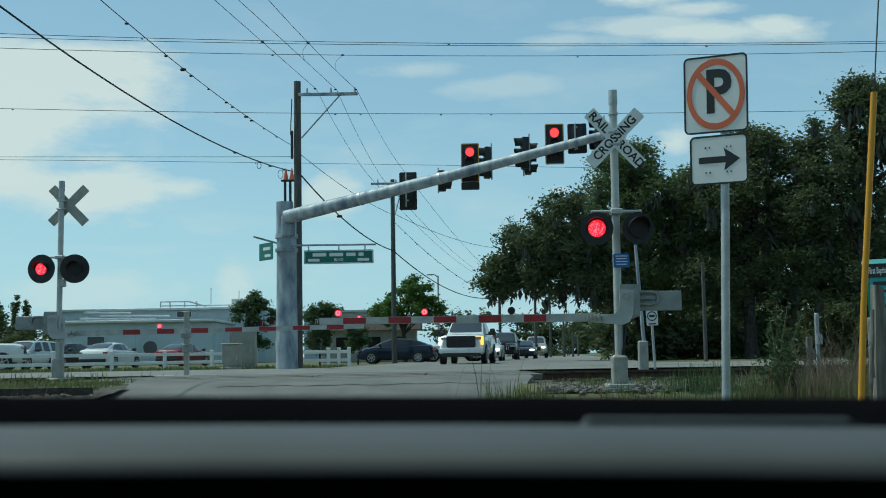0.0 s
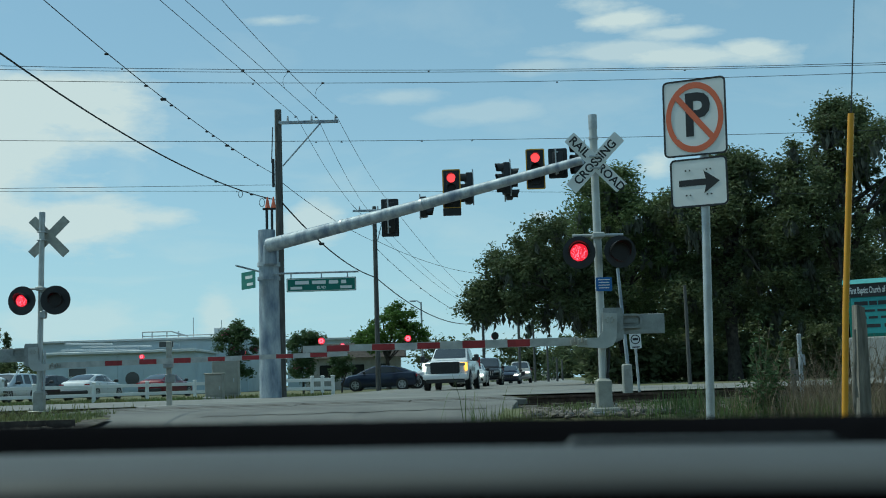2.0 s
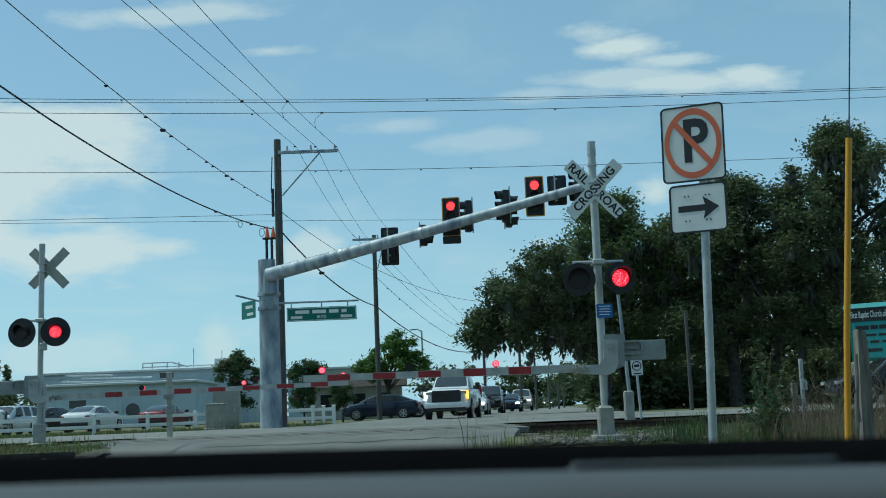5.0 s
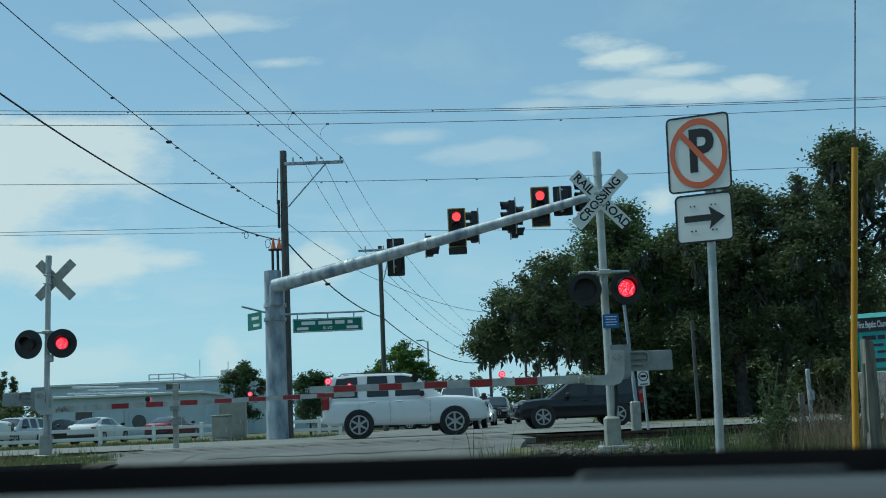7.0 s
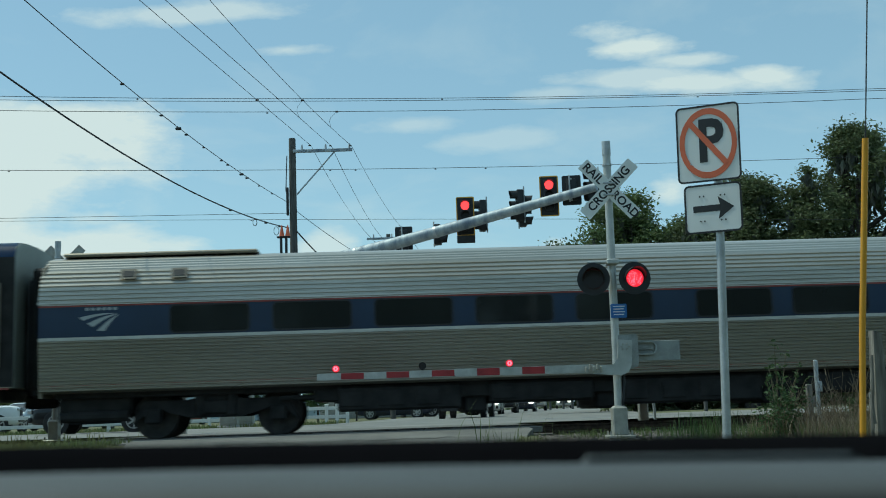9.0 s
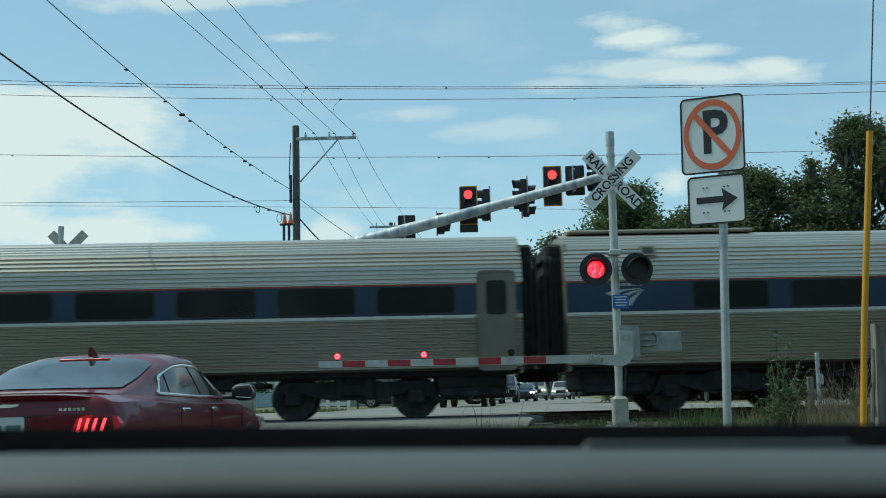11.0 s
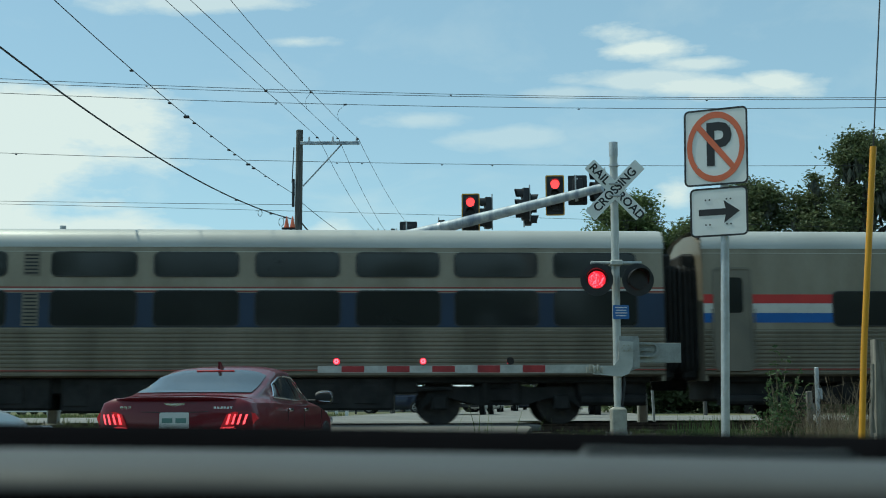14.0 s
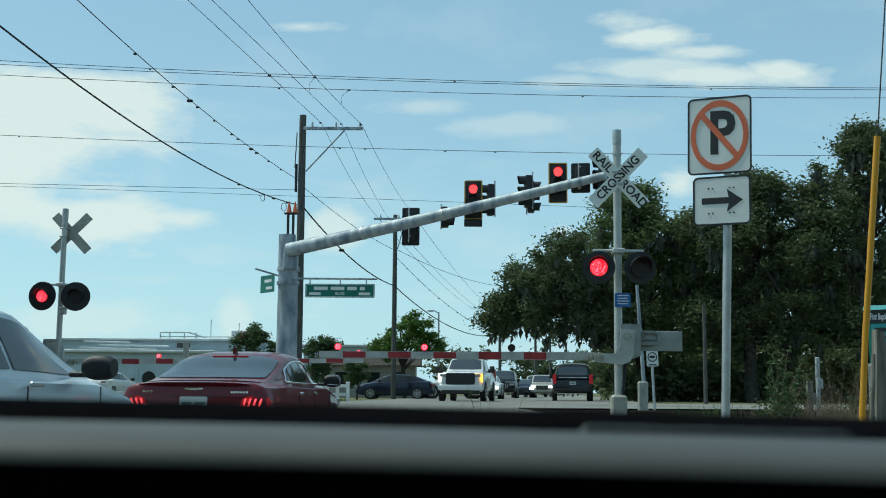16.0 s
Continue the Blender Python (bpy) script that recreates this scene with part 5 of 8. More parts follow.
def viewliner(t0, low_w, up_w, scheme, doors, vents=(), logo=None, bigvents=(), plate=None, word=None, bdoors=(), pots=(), label=""):
    L = 25.7
    car = thing("sleeping_car" if low_w else "baggage_car", label, "railway coach", group="train cars")
    low = flute(1.52, 1.02, 1.555, 1.98, 0.085, 0.012)
    skin(car, "lower_side", [(1.44, 0.985)] + low, 0.30, L - 0.30, M["steeldark"], "fluted lower side", 20)
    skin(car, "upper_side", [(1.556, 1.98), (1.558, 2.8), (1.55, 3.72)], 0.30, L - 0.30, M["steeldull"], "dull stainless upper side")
    skin(car, "roof", [(1.565, 3.70), (1.56, 3.78), (1.50, 3.95), (1.36, 4.08), (1.0, 4.16), (0.5, 4.2), (0, 4.21)], 0.28, L - 0.28, M["trainroof"], "pale rounded roof", 40)
    stripe(car, "roof_seam", 0.30, L - 0.30, 3.60, 3.615, 1.556, M["steel"])
    stripe(car, "sill_line", 0.30, L - 0.30, 1.12, 1.145, 1.545, M["stripedull"])
    if scheme == "bands":
        stripe(car, "red_band", 0.30, L - 0.30, 2.53, 2.72, 1.562, M["stripered"])
        stripe(car, "white_band", 0.30, L - 0.30, 2.325, 2.528, 1.562, M["stripewhite"])
        stripe(car, "blue_band", 0.30, L - 0.30, 2.12, 2.323, 1.562, M["stripeblue"])
    else:
        stripe(car, "blue_band", 0.30, L - 0.30, 2.02, 2.74, 1.560, M["trainblue"])
        for z in (2.76, 2.84):
            stripe(car, "red_line", 0.30, L - 0.30, z, z + 0.028, 1.562, M["stripedull"])
        stripe(car, "pale_line", 0.30, L - 0.30, 2.795, 2.83, 1.561, M["stripewhite"])
    for x in low_w:
        window(car, x, 1.74, 2.06, 2.77, 1.566, 0.1)
    for x in up_w:
        window(car, x, 1.72, 3.10, 3.58, 1.564, 0.1)
    for x in doors:
        end_door(car, x, 0.74, 1.15, 3.25, 1.562)
    for x in bdoors:
        end_door(car, x, 2.0, 1.12, 3.28, 1.565, True)
    for x, z0, z1, w in vents:
        bm = bmesh.new()
        m = pose(x + w / 2, -1.562, (z0 + z1) / 2, 90)
        slab(bm, rrect(w, z1 - z0, 0.02, 2), 0.012, m)
        v = part("vent", bm, M["doorsteel"], car, "louvred vent")
        bm = bmesh.new()
        n = int((z1 - z0) / 0.075)
        for k in range(n):
            bx(bm, (0, -(z1 - z0) / 2 + 0.05 + 0.075 * k, 0.014), (w * 0.8, 0.03, 0.01), m=m)
        part("louvres", bm, M["louvre"], v)
    for x, w in bigvents:
        bm = bmesh.new()
        m = pose(x + w / 2, -1.562, 3.30, 90)
        rframe(bm, w * 0.78, 0.5, 0.03, 0.07, 0.03, m, 2)
        v = part("vent", bm, M["doorsteel"], car, "square framed grille")
        bm = bmesh.new()
        slab(bm, rrect(w * 0.78, 0.5, 0.03, 2), 0.012, m)
        part("vent_mesh", bm, M["louvre"], v)
    if logo is not None:
        swoop_logo(car, logo, 2.28, 0.8, 0.36, 1.57, M["stripeblue"] if scheme == "bands" else M["swoosh"])
        bm = bmesh.new()
        for k in range(6):
            slab(bm, rrect(0.17, 0.11, 0.02, 2, 0.6 + 0.2 * k, 0.28), 0.004, pose(logo, -1.569, 2.26, 90))
        part("name_print", bm, M["stripeblue"] if scheme == "bands" else M["swoosh"], car)
    if plate:
        bm = bmesh.new()
        slab(bm, rrect(1.5, 0.2, 0.02, 2), 0.008, pose(plate, -1.56, 1.47, 90))
        p = part("name_plate", bm, M["stripeblue"], car, "blue name plate")
        bm = bmesh.new()
        for k in range(2):
            slab(bm, rrect(0.55, 0.09, 0.01, 2, -0.32 + 0.62 * k, 0), 0.003, pose(plate, -1.569, 1.47, 90))
        part("print", bm, M["stripewhite"], p)
    for x, s in word or ():
        letters("lettering", s, 0.2, M["signblack"], car, pose(x, -1.568, 2.43, 90))
    for x in pots:
        bm = bmesh.new()
        tube(bm, (x, -0.3, 4.15), (x, -0.3, 4.40), 0.29, 0.29, 16)
        tube(bm, (x, -0.3, 4.40), (x, -0.3, 4.45), 0.31, 0.25, 16)
        part("roof_ventilator", bm, M["louvre"], car)
    ends(car, L, 4.15)
    for x in (3.75, L - 3.75):
        bogie(car, x)
    gear(car, ((6.0, 3.7, 0.28, 1.0), (9.9, 2.7, 0.32, 1.0), (12.8, 3.4, 0.26, 1.0), (16.4, 3.3, 0.3, 1.0)))
    CARS.append((car, t0))
    return car


def louvre_panel(loco, x, w, z0, z1, y, name="louvre_panel"):
    bm = bmesh.new()
    m = pose(x + w / 2, -y, (z0 + z1) / 2, 90)
    slab(bm, rrect(w, z1 - z0, 0.02, 2), 0.01, m)
    p = part(name, bm, M["louvre"], loco, "dark louvred panel")
    bm = bmesh.new()
    n = int((z1 - z0) / 0.07)
    for k in range(n):
        bx(bm, (0, -(z1 - z0) / 2 + 0.04 + 0.07 * k, 0.016), (w * 0.94, 0.016, 0.012), m=m)
    part("slats", bm, M["under"], p)


def hull(loco, name, stations, material, label, zb=1.1, shoulder=0.5):
    """Body lofted along the length: stations of (x, half width, roof height)."""
    bm = bmesh.new()
    rings = []
    for x, w, h in stations:
        q = min(shoulder, (h - zb) * 0.45)
        half = [(-w, zb), (-w, h - q), (-w * 0.93, h - q * 0.45), (-w * 0.78, h - q * 0.16), (-w * 0.45, h - 0.02), (0, h)]
        rings.append([(x, y, z) for y, z in half] + [(x, -y, z) for y, z in half[-2::-1]])
    loft(bm, rings)
    return part(name, bm, material, loco, label, 30)


def decal(loco, name, pts, y, material, thick=0.004):
    bm = bmesh.new()
    slab(bm, pts, thick, pose(0, -y, 0, 90))
    return part(name, bm, material, loco)


def loco_under(loco, L, b0, b1):
    for x in (b0, b1):
        bogie(loco, x, 2.75, 0.50)
        bm = bmesh.new()
        bx(bm, (x, 0, 0.64), (3.9, 2.0, 0.6), 0.08)
        part("traction_motor", bm, M["under"], loco)
    bm = bmesh.new()
    bx(bm, ((b0 + b1) / 2, 0, 0.68), (b1 - b0 - 4.6, 2.6, 0.75), 0.12, seg=2)
    part("fuel_tank", bm, M["under"], loco, "black fuel tank")
    bm = bmesh.new()
    bx(bm, (L / 2, 0, 1.0), (L - 0.7, 2.6, 0.24), 0.03)
    part("underframe", bm, M["under"], loco)


def charger(t0):
    L = 21.1
    loco = thing("locomotive", "black and blue diesel locomotive with a red sloping nose", "locomotive", group="train cars")
    nose = [(0.0, 0.9, 1.5), (0.06, 1.05, 2.05), (0.22, 1.2, 2.55), (0.5, 1.32, 2.95), (0.95, 1.42, 3.45), (1.5, 1.47, 3.86), (2.2, 1.5, 4.14), (3.2, 1.5, 4.30), (5.0, 1.5, 4.33)]
    hull(loco, "cab_body", nose + [(12.6, 1.5, 4.33)], M["locoblack"], "midnight black cab and side", 1.12)
    hull(loco, "rear_body", [(12.6, 1.502, 4.335), (L - 0.3, 1.502, 4.335)], M["locoblue"], "deep blue rear body", 1.12)
    # red crown over the nose, tapering back along the roof
    bm = bmesh.new()
    rings = []
    for x, w, h, d in ((0.20, 1.19, 2.50, 0.10), (0.5, 1.32, 2.95, 0.30), (0.95, 1.42, 3.45, 0.46), (1.5, 1.47, 3.86, 0.52), (2.2, 1.5, 4.14, 0.50), (3.2, 1.5, 4.30, 0.42), (4.4, 1.5, 4.33, 0.24), (6.0, 1.5, 4.33, 0.05)):
        w, h = w + 0.012, h + 0.012
        q = min(0.5, (h - 1.12) * 0.45)
        full = [(-w, h - q), (-w * 0.93, h - q * 0.45), (-w * 0.78, h - q * 0.16), (-w * 0.45, h - 0.02), (0, h)]
        low = max(h - d - 0.12, h - q - 0.25)
        half = [(-w if low < h - q else -w * 0.97, min(low, h - 0.02 - 0.01))] + [(y, z) for y, z in full]
        half = [(y, max(z, low)) if z < low else (y, z) for y, z in half]
        rings.append([(x, y, z) for y, z in half] + [(x, -y, z) for y, z in half[-2::-1]])
    loft(bm, rings, cap=False, closed=False)
    part("nose_crown", bm, M["locored"], loco, "red painted crown of the nose", 40)
    bm = bmesh.new()
    loft(bm, [[(x - 0.012, s * w, h + 0.02) for s in (-0.8, -0.4, 0, 0.4, 0.8)] for x, w, h in ((0.62, 1.34, 3.08), (0.95, 1.42, 3.45), (1.4, 1.46, 3.80))], cap=False, closed=False)
    part("windscreen", bm, M["tint"], loco, "dark windscreen")
    # silver sweep under the crown, then the long diagonal sweep
    lo = [(0.3, 2.42), (0.9, 2.78), (1.5, 3.12), (2.4, 3.42), (3.6, 3.62), (5.0, 3.75), (6.0, 3.82)]
    hi = [(5.9, 3.84), (4.6, 3.84), (3.4, 3.80), (2.5, 3.62), (1.7, 3.38), (1.0, 3.02), (0.45, 2.62)]
    lo, hi = [(x, z + 0.04) for x, z in lo], [(x, min(z + 0.22, 3.84)) for x, z in hi]
    decal(loco, "silver_sweep", [(x, z) for x, z in lo + hi if x > 0.9], 1.503, M["swoosh"])
    mid_ = [(7.35, 1.2), (7.95, 1.78), (8.4, 2.15), (8.9, 2.53), (9.45, 2.89), (10.0, 3.2), (10.6, 3.49), (11.25, 3.76)]
    up_, dn_ = [(x - 0.16, z + 0.14) for x, z in mid_[1:-1]], [(x + 0.16, z - 0.14) for x, z in mid_[1:-1]]
    decal(loco, "silver_sweep", [(7.13, 1.2)] + up_ + [(11.0, 3.83), (11.62, 3.83)] + dn_[::-1] + [(7.6, 1.2)], 1.507, M["swoosh"])
    decal(loco, "blue_side", [(7.6, 1.2)] + dn_ + [(11.62, 3.83), (12.62, 3.83), (12.62, 1.2)], 1.502, M["locoblue"])
    bm = bmesh.new()
    loft(bm, [[(11.0, -1.513, 3.82), (11.62, -1.513, 3.82)], [(12.0, -1.41, 4.115), (12.6, -1.41, 4.115)], [(13.0, -1.185, 4.27), (13.5, -1.185, 4.27)]], cap=False, closed=False)
    part("silver_sweep", bm, M["swoosh"], loco)
    stripe(loco, "red_sill", 0.4, L - 0.3, 1.02, 1.12, 1.49, M["stripered"])
    stripe(loco, "white_sill", 0.4, L - 0.3, 1.125, 1.16, 1.506, M["stripewhite"])
    swoop_logo(loco, 4.85, 1.95, 2.4, 0.92, 1.507, M["swoosh"], M["swoosh"])
    letters("road_number", "313", 0.36, M["swoosh"], loco, pose(0.9, -1.5, 2.32, 90, 0, -4))
    letters("road_number", "313", 0.72, M["swoosh"], loco, pose(L - 1.8, -1.507, 2.42, 90))
    # flag on the cab side
    bm = bmesh.new()
    for k in range(4):
        slab(bm, rrect(0.4, 0.028, 0.004, 1, 0, -0.09 + 0.06 * k), 0.003, pose(1.55, -1.497, 2.3, 90))
    f = part("flag_red_bars", bm, M["stripered"], loco)
    bm = bmesh.new()
    for k in range(3):
        slab(bm, rrect(0.4, 0.028, 0.004, 1, 0, -0.06 + 0.06 * k), 0.003, pose(1.55, -1.497, 2.3, 90))
    part("flag_white_bars", bm, M["stripewhite"], loco)
    # cab door, rails and lamp
    bm = bmesh.new()
    slab(bm, rrect(0.75, 2.0, 0.08, 3), 0.008, pose(2.4, -1.501, 2.3, 90))
    d = part("cab_door", bm, M["locoblack"], loco)
    bm = bmesh.new()
    slab(bm, rrect(0.4, 0.6, 0.15, 3), 0.006, pose(2.45, -1.51, 2.9, 90))
    part("door_window", bm, M["tint"], d)
    bm = bmesh.new()
    for x in (1.93, 2.88):
        tube(bm, (x, -1.56, 1.35), (x, -1.56, 2.6), 0.022, 0.022, 8)
    tube(bm, (1.35, -1.53, 2.75), (1.35, -1.53, 3.4), 0.05, 0.05, 10)
    part("grab_rail", bm, M["stripewhite"], loco)
    louvre_panel(loco, 7.4, 0.9, 2.2, 3.4, 1.508)
    louvre_panel(loco, 11.9, 0.8, 1.9, 3.4, 1.505)
    louvre_panel(loco, 13.1, 1.7, 1.8, 3.6, 1.505)
    louvre_panel(loco, 16.9, 1.3, 2.9, 3.7, 1.505)
    for pts in ([(14.98, 3.16), (15.14, 3.3), (15.3, 3.16), (15.3, 3.02), (14.98, 3.02)], [(14.98, 2.9), (15.3, 2.9), (15.3, 2.99), (14.98, 2.99)], [(14.98, 2.78), (15.12, 2.78), (15.12, 2.87), (14.98, 2.87)],
                [(15.15, 2.78), (15.3, 2.78), (15.3, 2.87), (15.15, 2.87)], [(14.98, 2.2), (15.3, 2.2), (15.36, 2.42), (14.98, 2.42)], [(14.98, 2.0), (15.17, 1.86), (15.36, 1.98), (15.36, 2.17), (14.98, 2.17)]):
        decal(loco, "silver_marking", pts, 1.507, M["swoosh"])
    decal(loco, "grey_label", [(11.5, 1.32), (11.85, 1.32), (11.85, 1.5), (11.5, 1.5)], 1.509, M["swoosh"])
    for x in (4.2, 7.2, 9.2, 11, 13, 15, 17.5):
        bm = bmesh.new()
        bx(bm, (x, 0, 4.35), (1.3, 1.8, 0.09), 0.03)
        part("roof_hatch", bm, M["under"], loco)
    bm = bmesh.new()
    slab(bm, [(0.0, 0.25), (0.7, 0.2), (0.9, 1.1), (-0.05, 1.5), (-0.25, 0.9)], 2.2, pose(0.05, 1.1, 0, 90))
    part("pilot", bm, M["under"], loco, "black pilot and snowplough")
    loco_under(loco, L, 4.3, L - 4.6)
    bm = bmesh.new()
    bx(bm, (1.55, 0, 0.68), (1.7, 2.3, 0.78), 0.08)
    part("air_reservoir", bm, M["under"], loco)
    bm = bmesh.new()
    for x in (2.1, 2.65):
        bx(bm, (x, -1.38, 0.75), (0.05, 0.2, 0.8))
    for k in range(3):
        bx(bm, (2.37, -1.4, 0.45 + 0.28 * k), (0.55, 0.2, 0.04))
    part("cab_steps", bm, M["under"], loco)
    CARS.append((loco, t0))


def genesis_loco(t0):
    L = 20.8
    loco = thing("locomotive", "silver diesel locomotive with blue roof sweep, grimy and patched", "locomotive", group="train cars")
    hull(loco, "body", [(0.0, 1.2, 2.15), (0.12, 1.38, 2.3), (0.75, 1.45, 3.15), (1.42, 1.5, 4.05), (1.6, 1.5, 4.2), (2.2, 1.5, 4.25), (L, 1.5, 4.25)], M["locosilver"], "dull silver body", 1.14, 0.42)
    bm = bmesh.new()
    hs = [(1.42, 1.5, 4.05), (1.6, 1.5, 4.2), (2.2, 1.5, 4.25), (L - 0.02, 1.5, 4.25)]
    rings = []
    for x, w, h in hs:
        q, w, h = 0.42, w + 0.008, h + 0.008
        half = [(-w, h - q), (-w * 0.93, h - q * 0.45), (-w * 0.78, h - q * 0.16), (-w * 0.45, h - 0.02), (0, h)]
        rings.append([(x, y, z) for y, z in half] + [(x, -y, z) for y, z in half[-2::-1]])
    loft(bm, rings, cap=False, closed=False)
    part("roof", bm, M["locoblue"], loco, "dark blue roof", 40)
    decal(loco, "blue_sweep", [(0.9, 3.05), (2.8, 3.35), (4.3, 3.84), (1.5, 3.84)], 1.503, M["locoblue"])
    decal(loco, "blue_sweep", [(0.45, 2.45), (1.2, 2.75), (2.6, 3.22), (2.8, 3.36), (1.3, 3.36), (1.0, 3.1)], 1.502, M["locoblue"])
    decal(loco, "blue_sweep", [(10.6, 3.85), (12.4, 3.72), (14.0, 3.58), (16.0, 3.45), (17.4, 3.43), (18.6, 3.55), (19.4, 3.68), (20.2, 3.85)], 1.503, M["locoblue"])
    bm = bmesh.new()
    slab(bm, rrect(1.25, 0.48, 0.06, 3), 0.012, pose(2.2, -1.505, 3.6, 90))
    part("cab_window", bm, M["tint"], loco, "dark cab window")
    bm = bmesh.new()
    loft(bm, [[(x - 0.012, s * w, h + 0.015) for s in (-0.8, -0.3, 0.3, 0.8)] for x, w, h in ((0.72, 1.45, 3.11), (1.38, 1.5, 4.0))], cap=False, closed=False)
    part("windscreen", bm, M["tint"], loco, "raked dark windscreen")
    for x, w in ((4.5, 0.7), (5.5, 0.66), (6.5, 1.4), (8.05, 0.98)):
        louvre_panel(loco, x, w, 3.38, 3.86, 1.506)
    louvre_panel(loco, 14.65, 0.95, 3.42, 3.86, 1.506)
    louvre_panel(loco, 2.0, 0.72, 1.55, 2.12, 1.506)
    louvre_panel(loco, 15.72, 1.76, 1.54, 2.40, 1.506)
    louvre_panel(loco, 17.62, 1.74, 1.54, 2.40, 1.506)
    for x, w, z1 in ((3.05, 0.72, 3.35), (19.72, 0.66, 3.36)):
        bm = bmesh.new()
        slab(bm, rrect(w, z1 - 1.2, 0.05, 3), 0.01, pose(x + w / 2, -1.502, (z1 + 1.2) / 2, 90))
        d = part("side_door", bm, M["locosilver"], loco, "silver side door")
        bm = bmesh.new()
        slab(bm, rrect(w * 0.55, 0.6, 0.08, 3), 0.006, pose(x + w / 2, -1.512, z1 - 0.45, 90))
        part("door_window", bm, M["tint"], d)
        bm = bmesh.new()
        for k in (-0.1, w + 0.1):
            bx(bm, (x + k, -1.55, (z1 + 1.3) / 2 + 0.1), (0.07, 0.1, z1 - 1.6), 0.02)
        part("grab_rail", bm, M["steeldull"], d)
    bm = bmesh.new()
    slab(bm, rrect(0.4, 0.5, 0.04, 2), 0.008, pose(3.41, -1.514, 1.85, 90))
    part("step_recess", bm, M["under"], loco)
    swoop_logo(loco, 5.5, 2.02, 2.85, 0.90, 1.505, M["locoblue"], M["locoblue"])
    letters("road_number", "39", 1.08, M["locoblue"], loco, pose(14.82, -1.504, 2.12, 90))
    rnd = random.Random(8)
    for x, z, r in ((8.7, 1.75, 0.22), (8.9, 1.6, 0.2), (7.4, 1.6, 0.14), (7.5, 1.95, 0.09), (12.6, 1.7, 0.18), (13.3, 1.75, 0.17), (13.65, 2.02, 0.17), (13.7, 1.62, 0.14), (8.2, 1.7, 0.24), (5.4, 1.85, 0.08), (4.8, 2.02, 0.06), (10.2, 1.2, 0.1)):
        decal(loco, "bare_patch", [(x + r * rnd.uniform(0.7, 1.4) * math.cos(a), z + r * rnd.uniform(0.5, 1.0) * math.sin(a)) for a in (k * 0.63 for k in range(10))], 1.5015, M["steeldull"], 0.002)
    bm = bmesh.new()
    slab(bm, rrect(0.4, 0.32, 0.02, 2), 0.008, pose(10.36, -1.502, 1.72, 90))
    part("fuel_filler", bm, M["under"], loco)
    stripe(loco, "red_sill", 0.3, L - 0.1, 1.10, 1.14, 1.50, M["stripedull"])
    stripe(loco, "grime_band", 0.4, L - 0.05, 1.142, 1.42, 1.4985, M["steeldull"])
    bm = bmesh.new()
    bx(bm, (10.2, 0, 4.28), (L - 4, 1.6, 0.08), 0.03)
    part("roof_walk", bm, M["under"], loco)
    for x in (2.0, 4.2, 13.5, 18.5):
        bm = bmesh.new()
        bx(bm, (x, 0, 4.32), (1.0, 1.6, 0.14), 0.04)
        part("roof_hatch", bm, M["under"], loco)
    bm = bmesh.new()
    slab(bm, [(0.1, 0.25), (1.6, 0.25), (1.7, 1.14), (0.0, 1.14), (-0.05, 0.6)], 2.4, pose(0, 1.2, 0, 90))
    part("pilot", bm, M["under"], loco)
    bm = bmesh.new()
    rframe(bm, 1.0, 2.2, 0.1, 0.12, 0.3, pose(L - 0.02, 0, 2.2, 90, 0, 90), 3)
    bx(bm, (L + 0.1, 0, 0.85), (0.6, 0.3, 0.28), 0.05)
    part("gangway_bellows", bm, M["under"], loco, "black gangway bellows")
    for x in (3.41, 20.05):
        for k in range(3):
            bm = bmesh.new()
            bx(bm, (x, -1.4, 0.42 + 0.26 * k), (0.6, 0.2, 0.04))
            part("side_step", bm, M["steeldull"], loco)
    # black strip for the dark rear end and the shade on it
    for sd in (-1, 1):
        bm = bmesh.new()
        bx(bm, (L - 0.215, sd * 1.504, 2.505), (0.41, 0.008, 2.69))
        part("dark_end_panel", bm, M["under"], loco)
    loco_under(loco, L, 4.4, L - 4.3)
    CARS.append((loco, t0))


W_A = [3.0 + 2.12 * k for k in range(5)] + [14.05 + 2.08 * k for k in range(5)]
W_B = [3.0 + 2.12 * k for k in range(5)] + [13.8 + 2.16 * k for k in range(4)]
W_C = [4.35 + 2.05 * k for k in range(4)] + [14.2 + 2.12 * k for k in range(4)]
charger(7.5)
genesis_loco(8.135)
amfleet(8.76, W_A, logo=1.55, hatch=(2.1, 3.15))
amfleet(9.54, W_A, logo=1.55, hatch=(1.4, 2.5, 22.8))
amfleet(10.31, W_A, logo=1.55, hatch=(2.1, 3.15), door=(24.5,))
amfleet(11.085, W_B, logo=1.55, hatch=(2.1, 22.5, 23.7), door=(24.62,))
amfleet(11.86, W_C, logo=23.4, hatch=(2.2, 3.2, 22.4, 23.4), door=(0.5,))
viewliner(12.628, [13.1 + 2.12 * k for k in range(6)], [13.1 + 2.12 * k for k in range(6)], "bands", (10.7,), ((12.4, 3.1, 3.6, 0.34), (12.4, 2.05, 2.75, 0.34)),
          logo=8.5, bigvents=((2.65, 0.62), (4.2, 0.62), (8.5, 0.62)), plate=14.4, label="stainless dining car with red, white and blue bands")
W_S = [3.7, 5.6, 7.5, 10.3, 12.97, 15.08, 17.18, 19.28, 21.35]
viewliner(13.40, [4.2, 6.3, 8.3] + [x - 0.38 for x in W_S[3:]] + [23.07], [x - 0.38 for x in W_S[3:]] + [23.07], "blue", (0.55,), ((12.0, 3.1, 3.6, 0.34), (12.0, 2.05, 2.75, 0.34)), logo=2.9,
          label="stainless sleeping car with a dark blue window band")
